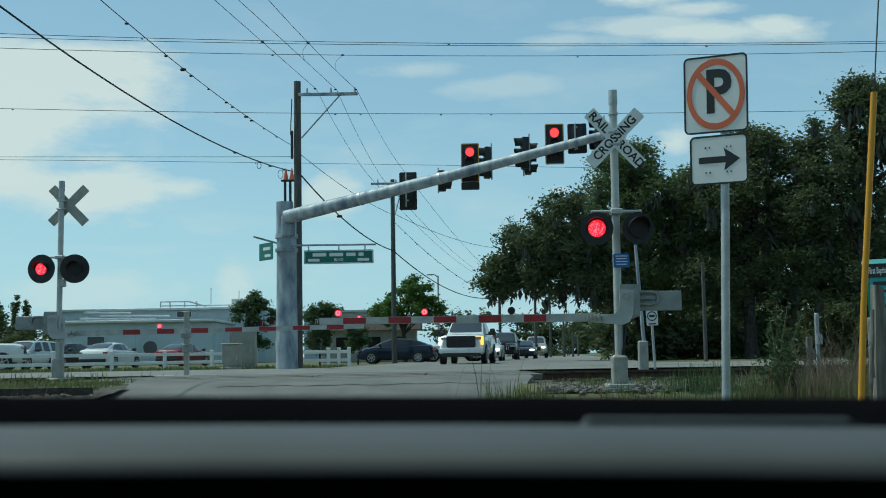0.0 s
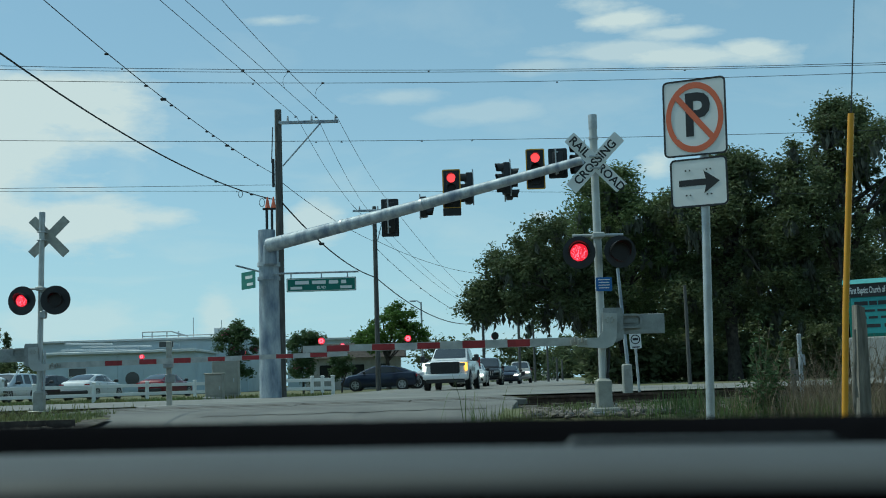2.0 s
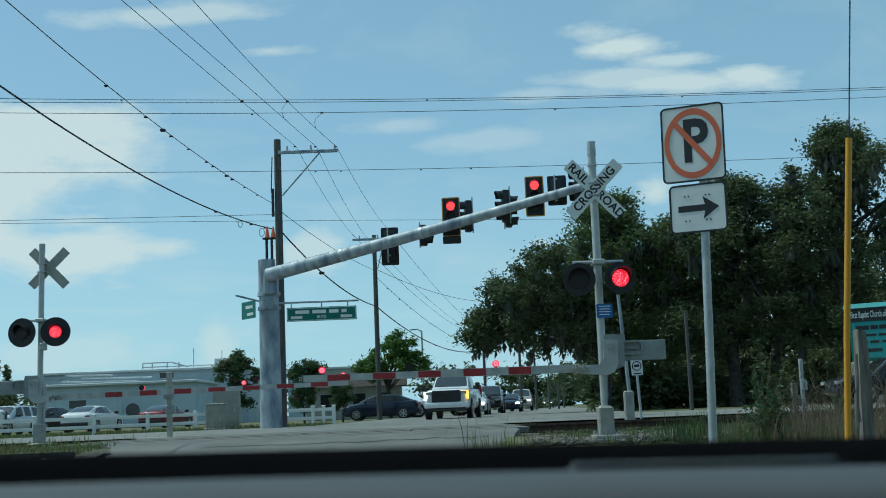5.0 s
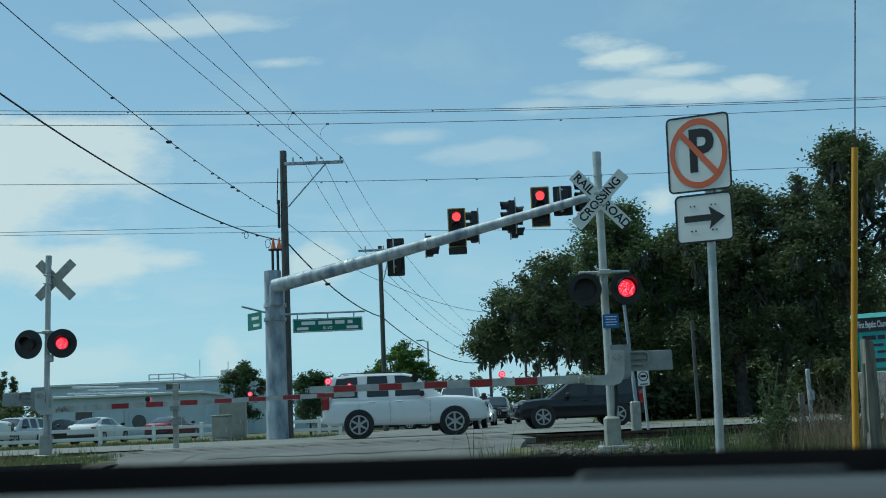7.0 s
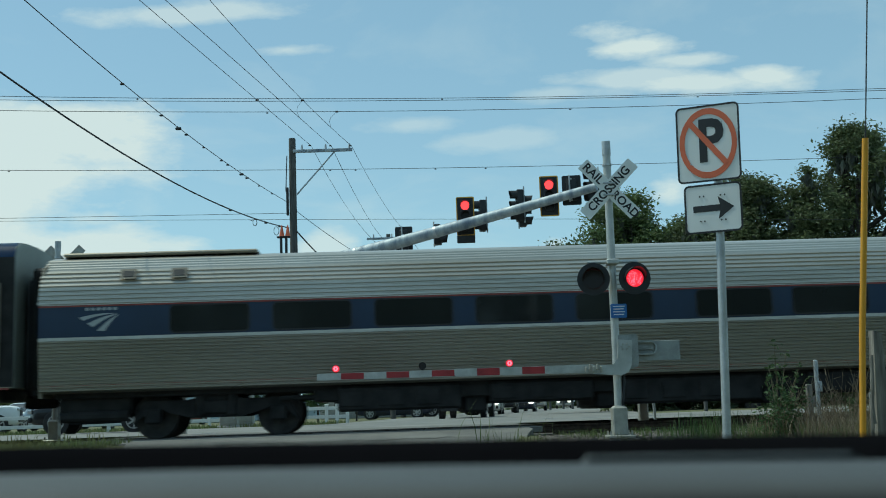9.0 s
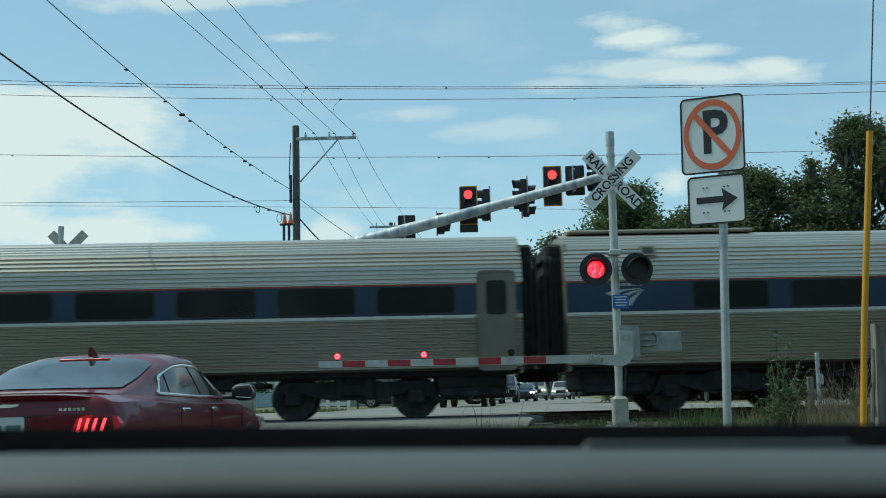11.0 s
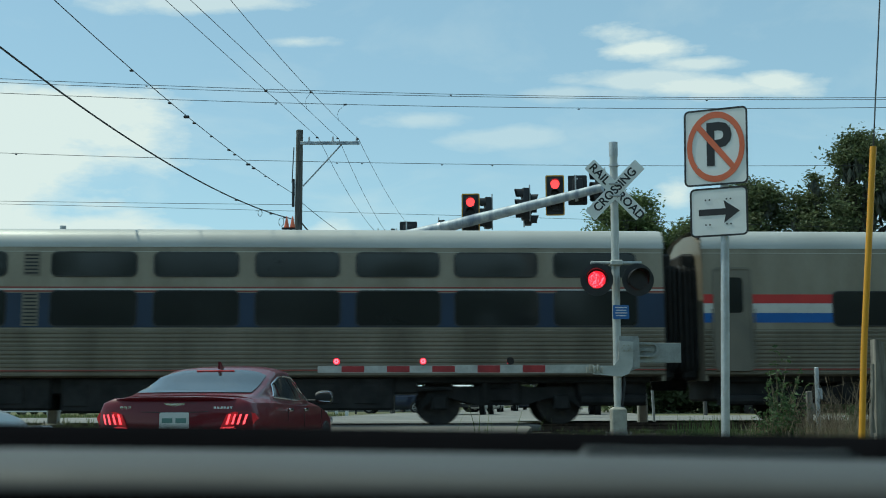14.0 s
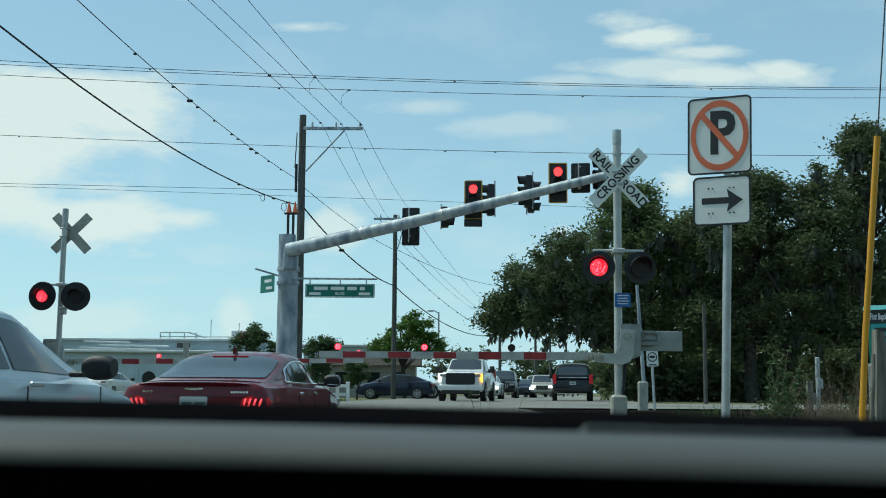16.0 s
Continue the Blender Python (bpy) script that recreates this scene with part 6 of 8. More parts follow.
viewliner(14.172, [x - 0.6 for x in W_S], [x - 0.6 for x in W_S[3:]], "bands", (0.55,), ((11.8, 3.1, 3.6, 0.34), (11.8, 2.05, 2.75, 0.34)), logo=23.05, plate=13.2,
          label="stainless sleeping car with red, white and blue bands")
viewliner(14.935, [], [], "bands", (), (), logo=13.0, word=((0.75, "Baggage"), (24.25, "Baggage"), (25.15, "61064")), bdoors=(5.7, 19.9), pots=(3.6, 10.3, 16.6),
          label="windowless stainless baggage car with double doors")


# ---- road vehicles ----
def paint(name, col, metal=0.2, var=0.04, coat=0.6):
    return mat(name, col, 0.4, metal=metal, var=var, scale=1.5, fine=300, bump=0, coat=coat, spec=0.2)


M.update(
    redpaint=paint("red_metallic_paint", (0.115, 0.0045, 0.011), 0.0, coat=0.55),
    whitepaint=paint("white_car_paint", (0.72, 0.73, 0.73), 0.0),
    silverpaint=paint("silver_car_paint", (0.50, 0.54, 0.56), 0.5),
    blackpaint=paint("black_car_paint", (0.012, 0.013, 0.015), 0.2),
    bluepaint=paint("dark_blue_car_paint", (0.015, 0.022, 0.045), 0.3),
    beigepaint=paint("beige_car_paint", (0.42, 0.40, 0.36), 0.2),
    maroonpaint=paint("maroon_car_paint", (0.15, 0.010, 0.022), 0.1),
    chrome=mat("chrome_trim", (0.75, 0.76, 0.77), 0.12, metal=1.0, var=0.03, bump=0),
    plastic=mat("black_plastic_trim", (0.02, 0.02, 0.021), 0.55, var=0.1),
    carglass=mat("car_glass", (0.02, 0.024, 0.026), 0.04, var=0.05, bump=0, spec=1.0),
    rimmetal=mat("alloy_rim", (0.45, 0.46, 0.47), 0.35, metal=0.8, var=0.08),
    tailoff=mat("tail_lamp_red", (0.28, 0.015, 0.02), 0.15, var=0.05, bump=0, coat=0.6),
    tailon=mat("lit_tail_lamp", (0.7, 0.03, 0.04), 0.3, var=0.05, bump=0, emit=(1.0, 0.07, 0.10), power=1.7),
    tailglow=mat("glowing_tail_lamp", (0.5, 0.02, 0.03), 0.2, var=0.05, bump=0, emit=(1.0, 0.02, 0.04), power=0.05),
    lampclear=mat("clear_lamp", (0.55, 0.57, 0.58), 0.1, metal=0.5, var=0.05, bump=0),
    platewhite=mat("number_plate", (0.55, 0.58, 0.56), 0.5, var=0.05),
    platebar=mat("plate_bar", (0.10, 0.20, 0.18), 0.5, var=0.05),
)

M["carglass"].node_tree.nodes["Principled BSDF"].inputs["IOR"].default_value = 1.62
KINDS = dict(
    sedan=dict(W=0.92, wheels=(-1.42, 1.42), r=0.335,
               low=[(-2.36, 0.66, 0.45, 0.72), (-2.30, 0.84, 0.32, 0.98), (-2.15, 0.90, 0.26, 1.04), (-1.5, 0.92, 0.20, 1.04), (0, 0.92, 0.19, 0.98), (1.2, 0.92, 0.19, 0.97), (1.9, 0.90, 0.22, 0.86), (2.22, 0.84, 0.26, 0.74), (2.36, 0.60, 0.36, 0.58)],
               up=[(-1.98, 0.74, 1.03, 0.70, 1.045), (-1.45, 0.80, 1.02, 0.66, 1.24), (-0.95, 0.82, 1.0, 0.63, 1.375), (-0.3, 0.83, 0.98, 0.63, 1.42), (0.3, 0.83, 0.97, 0.62, 1.395), (0.75, 0.81, 0.96, 0.62, 1.24), (1.35, 0.77, 0.95, 0.72, 0.97)],
               panes=[(-1.50, -1.15, -1.02, -0.98), (-1.10, -0.10, -0.98, -0.14), (-0.04, 0.98, -0.08, 0.52)], screen=(0.48, 1.22), back=(-1.90, -0.90), shoulder=0.90),
    fastback=dict(W=0.92, wheels=(-1.42, 1.42), r=0.335, roll=0.10, fine=230,
                  low=[(-2.38, 0.74, 0.42, 0.90), (-2.365, 0.82, 0.36, 0.98), (-2.34, 0.85, 0.32, 1.0), (-2.2, 0.895, 0.26, 1.0), (-1.9, 0.925, 0.22, 1.005), (-1.5, 0.935, 0.20, 1.005), (0, 0.92, 0.19, 0.97), (1.2, 0.92, 0.19, 0.96), (1.9, 0.90, 0.22, 0.86), (2.22, 0.84, 0.26, 0.74), (2.36, 0.60, 0.36, 0.58)],
                  up=[(-2.0, 0.76, 1.0, 0.72, 1.01), (-1.75, 0.80, 1.0, 0.73, 1.045), (-1.35, 0.83, 0.99, 0.72, 1.15), (-0.95, 0.84, 0.98, 0.70, 1.275), (-0.6, 0.84, 0.97, 0.68, 1.355), (-0.2, 0.84, 0.96, 0.66, 1.385), (0.25, 0.83, 0.96, 0.65, 1.375), (0.75, 0.81, 0.95, 0.65, 1.23), (1.35, 0.77, 0.94, 0.72, 0.96)],
                  panes=[(-1.22, -0.98, -1.0, -0.86), (-0.93, -0.05, -0.82, -0.1), (0.0, 0.95, -0.04, 0.5)], screen=(0.48, 1.22), back=(-1.80, -0.78), shoulder=0.90),
    suv=dict(W=1.0, wheels=(-1.40, 1.55), r=0.40,
             low=[(-2.52, 0.86, 0.55, 1.02), (-2.46, 0.96, 0.45, 1.18), (-2.2, 1.0, 0.40, 1.20), (0, 1.0, 0.36, 1.20), (1.1, 1.0, 0.36, 1.20), (1.7, 0.99, 0.38, 1.17), (2.35, 0.95, 0.40, 1.10), (2.55, 0.84, 0.44, 0.98), (2.62, 0.66, 0.5, 0.8)],
             up=[(-2.50, 0.90, 1.19, 0.84, 1.24), (-2.42, 0.92, 1.19, 0.78, 1.70), (-2.25, 0.93, 1.19, 0.74, 1.86), (-1.2, 0.94, 1.19, 0.74, 1.92), (0.0, 0.94, 1.19, 0.74, 1.91), (0.35, 0.94, 1.19, 0.74, 1.84), (0.75, 0.92, 1.19, 0.80, 1.52), (1.20, 0.90, 1.18, 0.86, 1.21)],
             panes=[(-2.24, -1.42, -2.06, -1.42), (-1.14, -0.46, -1.12, -0.50), (-0.26, 0.68, -0.26, 0.28)], screen=(0.34, 1.10), back=(-2.49, -2.36), shoulder=0.96),
    pickup=dict(W=1.02, wheels=(-1.75, 1.95), r=0.42,
                low=[(-2.95, 0.92, 0.6, 1.25), (-2.9, 0.98, 0.5, 1.34), (-1.2, 1.0, 0.45, 1.34), (0, 1.02, 0.42, 1.28), (1.3, 1.02, 0.42, 1.30), (2.5, 1.0, 0.42, 1.28), (2.78, 0.96, 0.42, 1.22), (2.86, 0.84, 0.48, 1.10)],
                up=[(-1.15, 0.90, 1.28, 0.84, 1.34), (-1.08, 0.92, 1.28, 0.76, 1.80), (-0.9, 0.93, 1.28, 0.74, 1.90), (0.2, 0.93, 1.28, 0.74, 1.93), (0.55, 0.93, 1.28, 0.74, 1.87), (1.35, 0.90, 1.28, 0.84, 1.31)],
                panes=[(-1.0, -0.1, -0.94, -0.1), (0.0, 0.95, 0.0, 0.5)], screen=(0.52, 1.24), back=(-1.14, -1.05), shoulder=0.97),
)


def car(kind, material, m, label, name="car", scale=(1, 1, 1), front="plain", rear="plain", rim="rimmetal", roofrack=False, cat="car", chrome=False, lamps=None):
    K = KINDS[kind]
    sx, sy, sz = scale
    c = thing(name, label, cat, m)
    low, up = np.array(K["low"]) * [sy, sx, sz, sz], np.array(K["up"]) * [sy, sx, sz, sx, sz]

    def fn(st, n=K.get("fine", 72)):
        ys = np.linspace(st[0, 0], st[-1, 0], n)
        cols = [np.interp(ys, st[:, 0], st[:, k]) for k in range(1, st.shape[1])]
        for k, col in enumerate(cols):
            for _ in range(3):
                s = col.copy()
                s[1:-1] = 0.25 * col[:-2] + 0.5 * col[1:-1] + 0.25 * col[2:]
                col = s
            cols[k] = col
        return ys, cols

    ys, (hw, zb, zt) = fn(low)
    sh = K["shoulder"]
    rings = []
    for y, w, b, t in zip(ys, hw, zb, zt):
        h = t - b
        half = [(w * 0.90, b), (w * 0.985, b + 0.10 * h), (w, b + 0.35 * h), (w * 0.99, b + 0.62 * h), (w * 0.975, b + 0.80 * h), (w * 0.93, b + 0.93 * h), (w * 0.80, t), (w * 0.4, t + 0.018), (0, t + 0.022)]
        rings.append([(x, y, z) for x, z in half] + [(-x, y, z) for x, z in half[-2::-1]])
    bm = bmesh.new()
    loft(bm, rings)
    body = part("body", bm, material, c, "", 42)
    uy, (wb, ub, wr, ur) = fn(up)
    E = K.get("roll", 0.07)

    def arch(r, t, e, n):
        """Half of the roof's section, from the gutter to the middle."""
        out_ = []
        for k in range(n + 1):
            q = math.pi / 2 * k / n
            out_.append((r * max(0.0, math.cos(q)) ** 0.62, t - e + (e + 0.025) * math.sin(q) ** 0.75))
        return out_

    rings = []
    for y, a, b, r, t in zip(uy, wb, ub, wr, ur):
        b = b - 0.05
        e = min(E, (t - b) * 0.4)
        half = [(a, b), (a + (r - a) * 0.5, b + (t - e - b) * 0.55)] + arch(r, t, e, 8)
        rings.append([(x, y, z) for x, z in half] + [(-x, y, z) for x, z in half[-2::-1]])
    bm = bmesh.new()
    loft(bm, rings)
    part("cabin", bm, material, c, "", 42)

    def side(y, f, s, off):
        a, b, r, t = (float(np.interp(y, uy, q)) for q in (wb, ub, wr, ur))
        b0 = b - 0.05
        e = min(E, (t - b0) * 0.4)
        z = b + 0.03 + (t - e - 0.03 - b) * f
        k = (z - b0) / max(1e-3, t - e - b0)
        k = min(1.0, k)
        q = k / 0.55 * 0.5 if k < 0.55 else 0.5 + (k - 0.55) / 0.45 * 0.5
        return (s * (a + (r - a) * q + off), y, z)

    for s in (-1, 1):
        for y0, y1, t0, t1 in K["panes"]:
            bm = bmesh.new()
            n = 6
            grid = []
            for j in range(5):
                f = j / 4
                ya, yb = (y0 + (t0 - y0) * f) * sy, (y1 + (t1 - y1) * f) * sy
                grid.append([bm.verts.new(side(ya + (yb - ya) * i / n, f, s, 0.008)) for i in range(n + 1)])
            for a, b in zip(grid, grid[1:]):
                for i in range(n):
                    bm.faces.new((a[i], a[i + 1], b[i + 1], b[i]))
            part("side_window", bm, M["tint"], c, "dark side window")
        if chrome:
            P = K["panes"]
            pts = [side(P[0][0] * sy + (P[-1][1] - P[0][0]) * sy * k / 12, 0.0, s, 0.012) for k in range(13)]
            pts += [side((P[-1][1] + (P[-1][3] - P[-1][1]) * k / 4) * sy, k / 4, s, 0.012) for k in range(1, 5)]
            pts += [side((P[-1][3] + (P[0][2] - P[-1][3]) * k / 10) * sy, 1.0, s, 0.012) for k in range(1, 11)]
            pts += [side((P[0][2] + (P[0][0] - P[0][2]) * k / 4) * sy, 1 - k / 4, s, 0.012) for k in range(1, 5)]
            part("window_trim", sweep(bmesh.new(), pts, 0.013, 6), M["chrome"], c, "bright chrome window trim")
    for nm, (ya, yb) in (("windscreen", K["screen"]), ("rear_window", K["back"])):
        bm = bmesh.new()
        grid = []
        n = 14
        for j in range(11):
            row = []
            for i in range(n + 1):
                k = -1 + 2 * i / n
                f = j / 10
                f = f + (0.5 - f) * 0.22 * abs(k) ** 5          # rounded corners
                y = (ya + (yb - ya) * f) * sy
                a_, b_, w, t = (float(np.interp(y, uy, q)) for q in (wb, ub, wr, ur))
                e = min(E, (t - b_ + 0.05) * 0.4)
                x = k * w * 0.90
                q = math.acos(min(1.0, (abs(x) / w) ** (1 / 0.62)))
                z = t - e + (e + 0.025) * math.sin(q) ** 0.75
                row.append(bm.verts.new((x, y + (0.006 if nm == "windscreen" else -0.006), z + 0.009)))
            grid.append(row)
        for a, b in zip(grid, grid[1:]):
            for i in range(n):
                bm.faces.new((a[i], a[i + 1], b[i + 1], b[i]))
        part(nm, bm, M["carglass"], c, "sloping dark glass")
    W, r = K["W"] * sx, K["r"]
    for wy in K["wheels"]:
        for s in (-1, 1):
            y = wy * sy
            # flat black disc stands in for the shade of the wheel arch
            bm = bmesh.new()
            slab(bm, circle(r * 1.10, 28), 0.03, pose(s * (W - 0.026), y, r * 1.02, 90, 0, 90 * s))
            wh = part("wheel", bm, M["plastic"], c)
            bm = bmesh.new()
            tube(bm, (s * (W - 0.22), y, r), (s * (W + 0.012), y, r), r, r, 28)
            part("tyre", bm, M["rubber"], wh)
            bm = bmesh.new()
            mm = pose(s * (W + 0.012), y, r, 90, 0, 90 * s)
            ring_slab(bm, circle(r * 0.70, 24), circle(r * 0.60, 24), 0.008, mm)
            slab(bm, circle(r * 0.17, 12), 0.012, mm)
            for k in range(6):
                slab(bm, [(-0.035, 0.0), (0.035, 0.0), (0.028, r * 0.63), (-0.028, r * 0.63)], 0.007, mm @ pose(0, 0, 0, 0, 0, 60 * k))
            part("rim", bm, M[rim], wh, "spoked alloy rim")
    yf, yr_ = low[-1, 0], low[0, 0]
    zf, zr = low[-3, 3], low[1, 3]
    # mirrors
    for s in (-1, 1):
        y = K["panes"][-1][1] * sy - 0.12
        z = float(np.interp(y, uy, ub)) + 0.08
        bm = bmesh.new()
        loft(bm, [[(s * (W + x), y + d, z + e) for d, e in rrect(0.15, 0.18 * q, 0.055, 4)] for x, q in ((-0.03, 0.62), (0.0, 0.85), (0.05, 1.0), (0.12, 0.98), (0.16, 0.88), (0.185, 0.68))])
        mi = part("mirror", bm, M["plastic"], c)
        bm = bmesh.new()
        bx(bm, (s * (W - 0.06), y, z - 0.05), (0.16, 0.08, 0.04), 0.01)
        part("mirror_arm", bm, M["plastic"], mi)
        if chrome:
            bm = bmesh.new()
            sweep(bm, [(s * (W + 0.02), y - 0.085, z - 0.05), (s * (W + 0.17), y - 0.085, z - 0.06), (s * (W + 0.205), y - 0.08, z), (s * (W + 0.16), y - 0.085, z + 0.07), (s * (W + 0.03), y - 0.085, z + 0.06)], 0.006, 6)
            part("mirror_trim", bm, M["chrome"], mi)
    # bumpers, handles
    for y, s in ((low[-2, 0], 1), (low[1, 0] + (0.05 if kind == "fastback" else 0), -1)):
        bm = bmesh.new()
        bx(bm, (0, y + s * 0.03, low[1, 2] + 0.12), (W * 1.7, 0.16, 0.2), 0.06, seg=2)
        part("bumper", bm, M["plastic"] if kind != "suv" else material, c)
    for s in (-1, 1):
        for y in (K["panes"][-1][0] * sy + 0.02, K["panes"][-2][0] * sy + 0.05):
            bm = bmesh.new()
            bx(bm, (s * (W * 0.985), y + 0.1, low[3, 3] - 0.13), (0.03, 0.19, 0.035), 0.01)
            part("door_handle", bm, M["chrome"] if chrome else material, c)
    for s in (-1, 1):
        for y in {p[1] * sy + 0.03 for p in K["panes"][:-1]} | {K["panes"][-1][1] * sy + 0.12}:
            bm = bmesh.new()
            bx(bm, (s * (W * 0.994), y, (low[3, 2] + low[3, 3]) / 2 - 0.02), (0.008, 0.006, (low[3, 3] - low[3, 2]) * 0.72))
            part("door_gap", bm, M["plastic"], c)
    # lamps and grille
    fl = M["headlamp"] if front == "lit" else M["lampclear"]
    for s in (-1, 1):
        bm = bmesh.new()
        slab(bm, rrect(0.36 * sx, 0.13, 0.04, 3), 0.14, pose(s * W * 0.70, yf - 0.10, zf - 0.16, 90, 0, 180 + 0))
        part("headlight", bm, fl, c, "headlight")
        bm = bmesh.new()
        if rear != "detail":
            if kind == "sedan":
                slab(bm, rrect(0.26 * sx, 0.16, 0.04, 3), 0.10, pose(s * W * 0.80, yr_ + 0.10, zr - 0.16, 90, 0, 0))
            else:
                slab(bm, rrect(0.18 * sx, 0.46, 0.04, 3), 0.22, pose(s * W * 0.90, yr_ + 0.21, zr - 0.06, 90, 0, 0))
            part("tail_light", bm, M["tailglow"] if rear == "lit" else M["tailoff"], c, "red tail light")
        else:
            bm.free()
    bm = bmesh.new()
    slab(bm, rrect(W * 0.95, 0.22 if kind in ("sedan", "fastback") else 0.36, 0.05, 3), 0.05, pose(0, yf - 0.02, zf - 0.26 if kind in ("sedan", "fastback") else zf - 0.28, 90, 0, 180))
    g = part("grille", bm, M["plastic"], c, "dark grille")
    bm = bmesh.new()
    for k in range(7):
        bx(bm, ((-0.42 + 0.14 * k) * W, yf + 0.035, zf - 0.27), (0.02, 0.012, 0.18 if kind in ("sedan", "fastback") else 0.3))
    part("grille_bars", bm, M["chrome"], g)
    if rear != "detail":
        bm = bmesh.new()
        slab(bm, rrect(0.31, 0.16, 0.02, 2), 0.01, pose(0, yr_ - 0.012, zr - 0.26, 90, 0, 0))
        p = part("number_plate", bm, M["platewhite"], c, "pale number plate")
        bm = bmesh.new()
        bx(bm, (0, yr_ - 0.026, zr - 0.26), (0.22, 0.005, 0.06))
        part("print", bm, M["platebar"], p)
    if roofrack:
        bm = bmesh.new()
        for s in (-1, 1):
            z = K["up"][3][4] * sz
            sweep(bm, [(s * 0.62 * sx, -1.9, z - 0.06), (s * 0.64 * sx, -1.8, z + 0.03), (s * 0.64 * sx, -0.1, z + 0.03), (s * 0.62 * sx, 0.0, z - 0.05)], 0.018, 6)
        part("roof_rails", bm, M["plastic"], c)
    return c


# the red saloon that pulls up ahead
red = car("fastback", M["redpaint"], Matrix(), "dark red saloon with chrome window trim and glowing tail lights", "saloon_car", rear="detail", chrome=True)


def red_details(c):
    for s in (-1, 1):
        bm = bmesh.new()
        out = [(0.0, -0.02), (0.03, 0.045), (0.10, 0.07), (0.24, 0.072), (0.31, 0.055), (0.335, 0.0), (0.30, -0.06), (0.22, -0.10), (0.02, -0.105), (-0.03, -0.085)]
        slab(bm, [(s * (0.54 + x), z) for x, z in out], 0.12, pose(0, -2.276, 0.785, 90))
        for v in bm.verts:
            v.co.y += 0.5 * max(0.0, abs(v.co.x) - 0.70)
        l = part("tail_light", bm, M["tailglow"], c, "glowing red tail light")
        for k in range(4):
            bm = bmesh.new()
            x = 0.595 + 0.058 * k
            slab(bm, [(s * (x - 0.03), -0.06), (s * (x - 0.008), -0.06), (s * (x + 0.02), 0.045), (s * (x + 0.002), 0.045)], 0.006, pose(0, -2.397, 0.785, 90))
            for v in bm.verts:
                v.co.y += 0.5 * max(0.0, abs(v.co.x) - 0.70)
            part("light_bar", bm, M["tailon"], l)
        bm = bmesh.new()
        slab(bm, [(s * 0.50, -0.105), (s * 0.78, -0.092), (s * 0.80, -0.078), (s * 0.52, -0.09)], 0.006, pose(0, -2.398, 0.785, 90))
        for v in bm.verts:
            v.co.y += 0.5 * max(0.0, abs(v.co.x) - 0.70)
        part("light_bar", bm, M["tailon"], l)
    bm = bmesh.new()
    slab(bm, rrect(0.32, 0.17, 0.015, 2), 0.012, pose(0, -2.375, 0.765, 90))
    p = part("number_plate", bm, M["platewhite"], c, "pale green and white number plate")
    bm = bmesh.new()
    for k in (-1, 1):
        bx(bm, (0.075 * k, -2.389, 0.765), (0.115, 0.005, 0.05))
    part("print", bm, M["platebar"], p)
    bm = bmesh.new()
    for s in (-1, 1):
        slab(bm, [(0, -0.02), (s * 0.04, -0.004), (s * 0.10, 0.006), (s * 0.115, 0.022), (s * 0.03, 0.020), (0, 0.024)], 0.02, pose(0, -2.36, 0.925, 90))
    part("badge", bm, M["chrome"], c, "small winged chrome badge")
    bm = bmesh.new()
    loft(bm, [[(x, -2.30 + 0.10 * (x / 0.74) ** 4, 1.003 - 0.03 * (x / 0.74) ** 4), (x, -2.36 + 0.10 * (x / 0.74) ** 4, 1.022 - 0.04 * (x / 0.74) ** 4), (x, -2.415 + 0.12 * (x / 0.74) ** 4, 1.012 - 0.04 * (x / 0.74) ** 4), (x, -2.37 + 0.10 * (x / 0.74) ** 4, 0.975 - 0.03 * (x / 0.74) ** 4)] for x in frange(-0.74, 0.74, 18)])
    part("boot_lip", bm, M["redpaint"], c, "", 50)
    bm = bmesh.new()
    sweep(bm, [(x, -2.381 + 0.06 * (x / 0.7) ** 4, 0.852 + 0.012 * (x / 0.55) ** 2) for x in frange(-0.52, 0.52, 12)], 0.005, 5)
    part("boot_crease", bm, M["plastic"], c)
    bm = bmesh.new()
    for k in range(3):
        bx(bm, (-0.58 + 0.045 * k, -2.365, 0.90), (0.032, 0.03, 0.03))
    part("model_print", bm, M["chrome"], c)
    bm = bmesh.new()
    for k in range(6):
        bx(bm, (0.44 + 0.035 * k, -2.368, 0.90), (0.024, 0.03, 0.022))
    part("trim_print", bm, M["chrome"], c)
    bm = bmesh.new()
    bx(bm, (0, -0.86, 1.335), (0.46, 0.03, 0.012), 0.004)
    part("brake_light", bm, M["tailglow"], c, "thin high-mounted brake light")
    bm = bmesh.new()
    slab(bm, [(-0.12, 0.0), (0.06, 0.0), (-0.09, 0.085), (-0.115, 0.085)], 0.03, pose(0.015, -0.70, 1.358, 90, 0, 90))
    part("roof_antenna", bm, M["redpaint"], c, "shark-fin aerial")


red_details(red)
white = car("sedan", M["silverpaint"], Matrix(), "pale silver-white saloon with black mirrors", "saloon_car", scale=(1.0, 1.02, 1.03))
tahoe = car("suv", M["whitepaint"], Matrix(), "white full-size sport utility vehicle with roof rails", "sport_utility_vehicle", roofrack=True, cat="SUV", scale=(0.98, 0.945, 0.975))
crossover = car("suv", M["blackpaint"], Matrix(), "black crossover with grey wheels", "crossover_car", scale=(0.93, 0.9, 0.88), front="plain", cat="SUV")
explorer = car("suv", M["blackpaint"], Matrix(), "black sport utility vehicle with glowing tail lights", "sport_utility_vehicle", scale=(0.98, 0.95, 0.95), rear="lit", cat="SUV")
far_suv = car("suv", M["beigepaint"], Matrix(), "pale sport utility vehicle with headlights on", "sport_utility_vehicle", front="lit", cat="SUV", scale=(0.96, 0.95, 0.93))
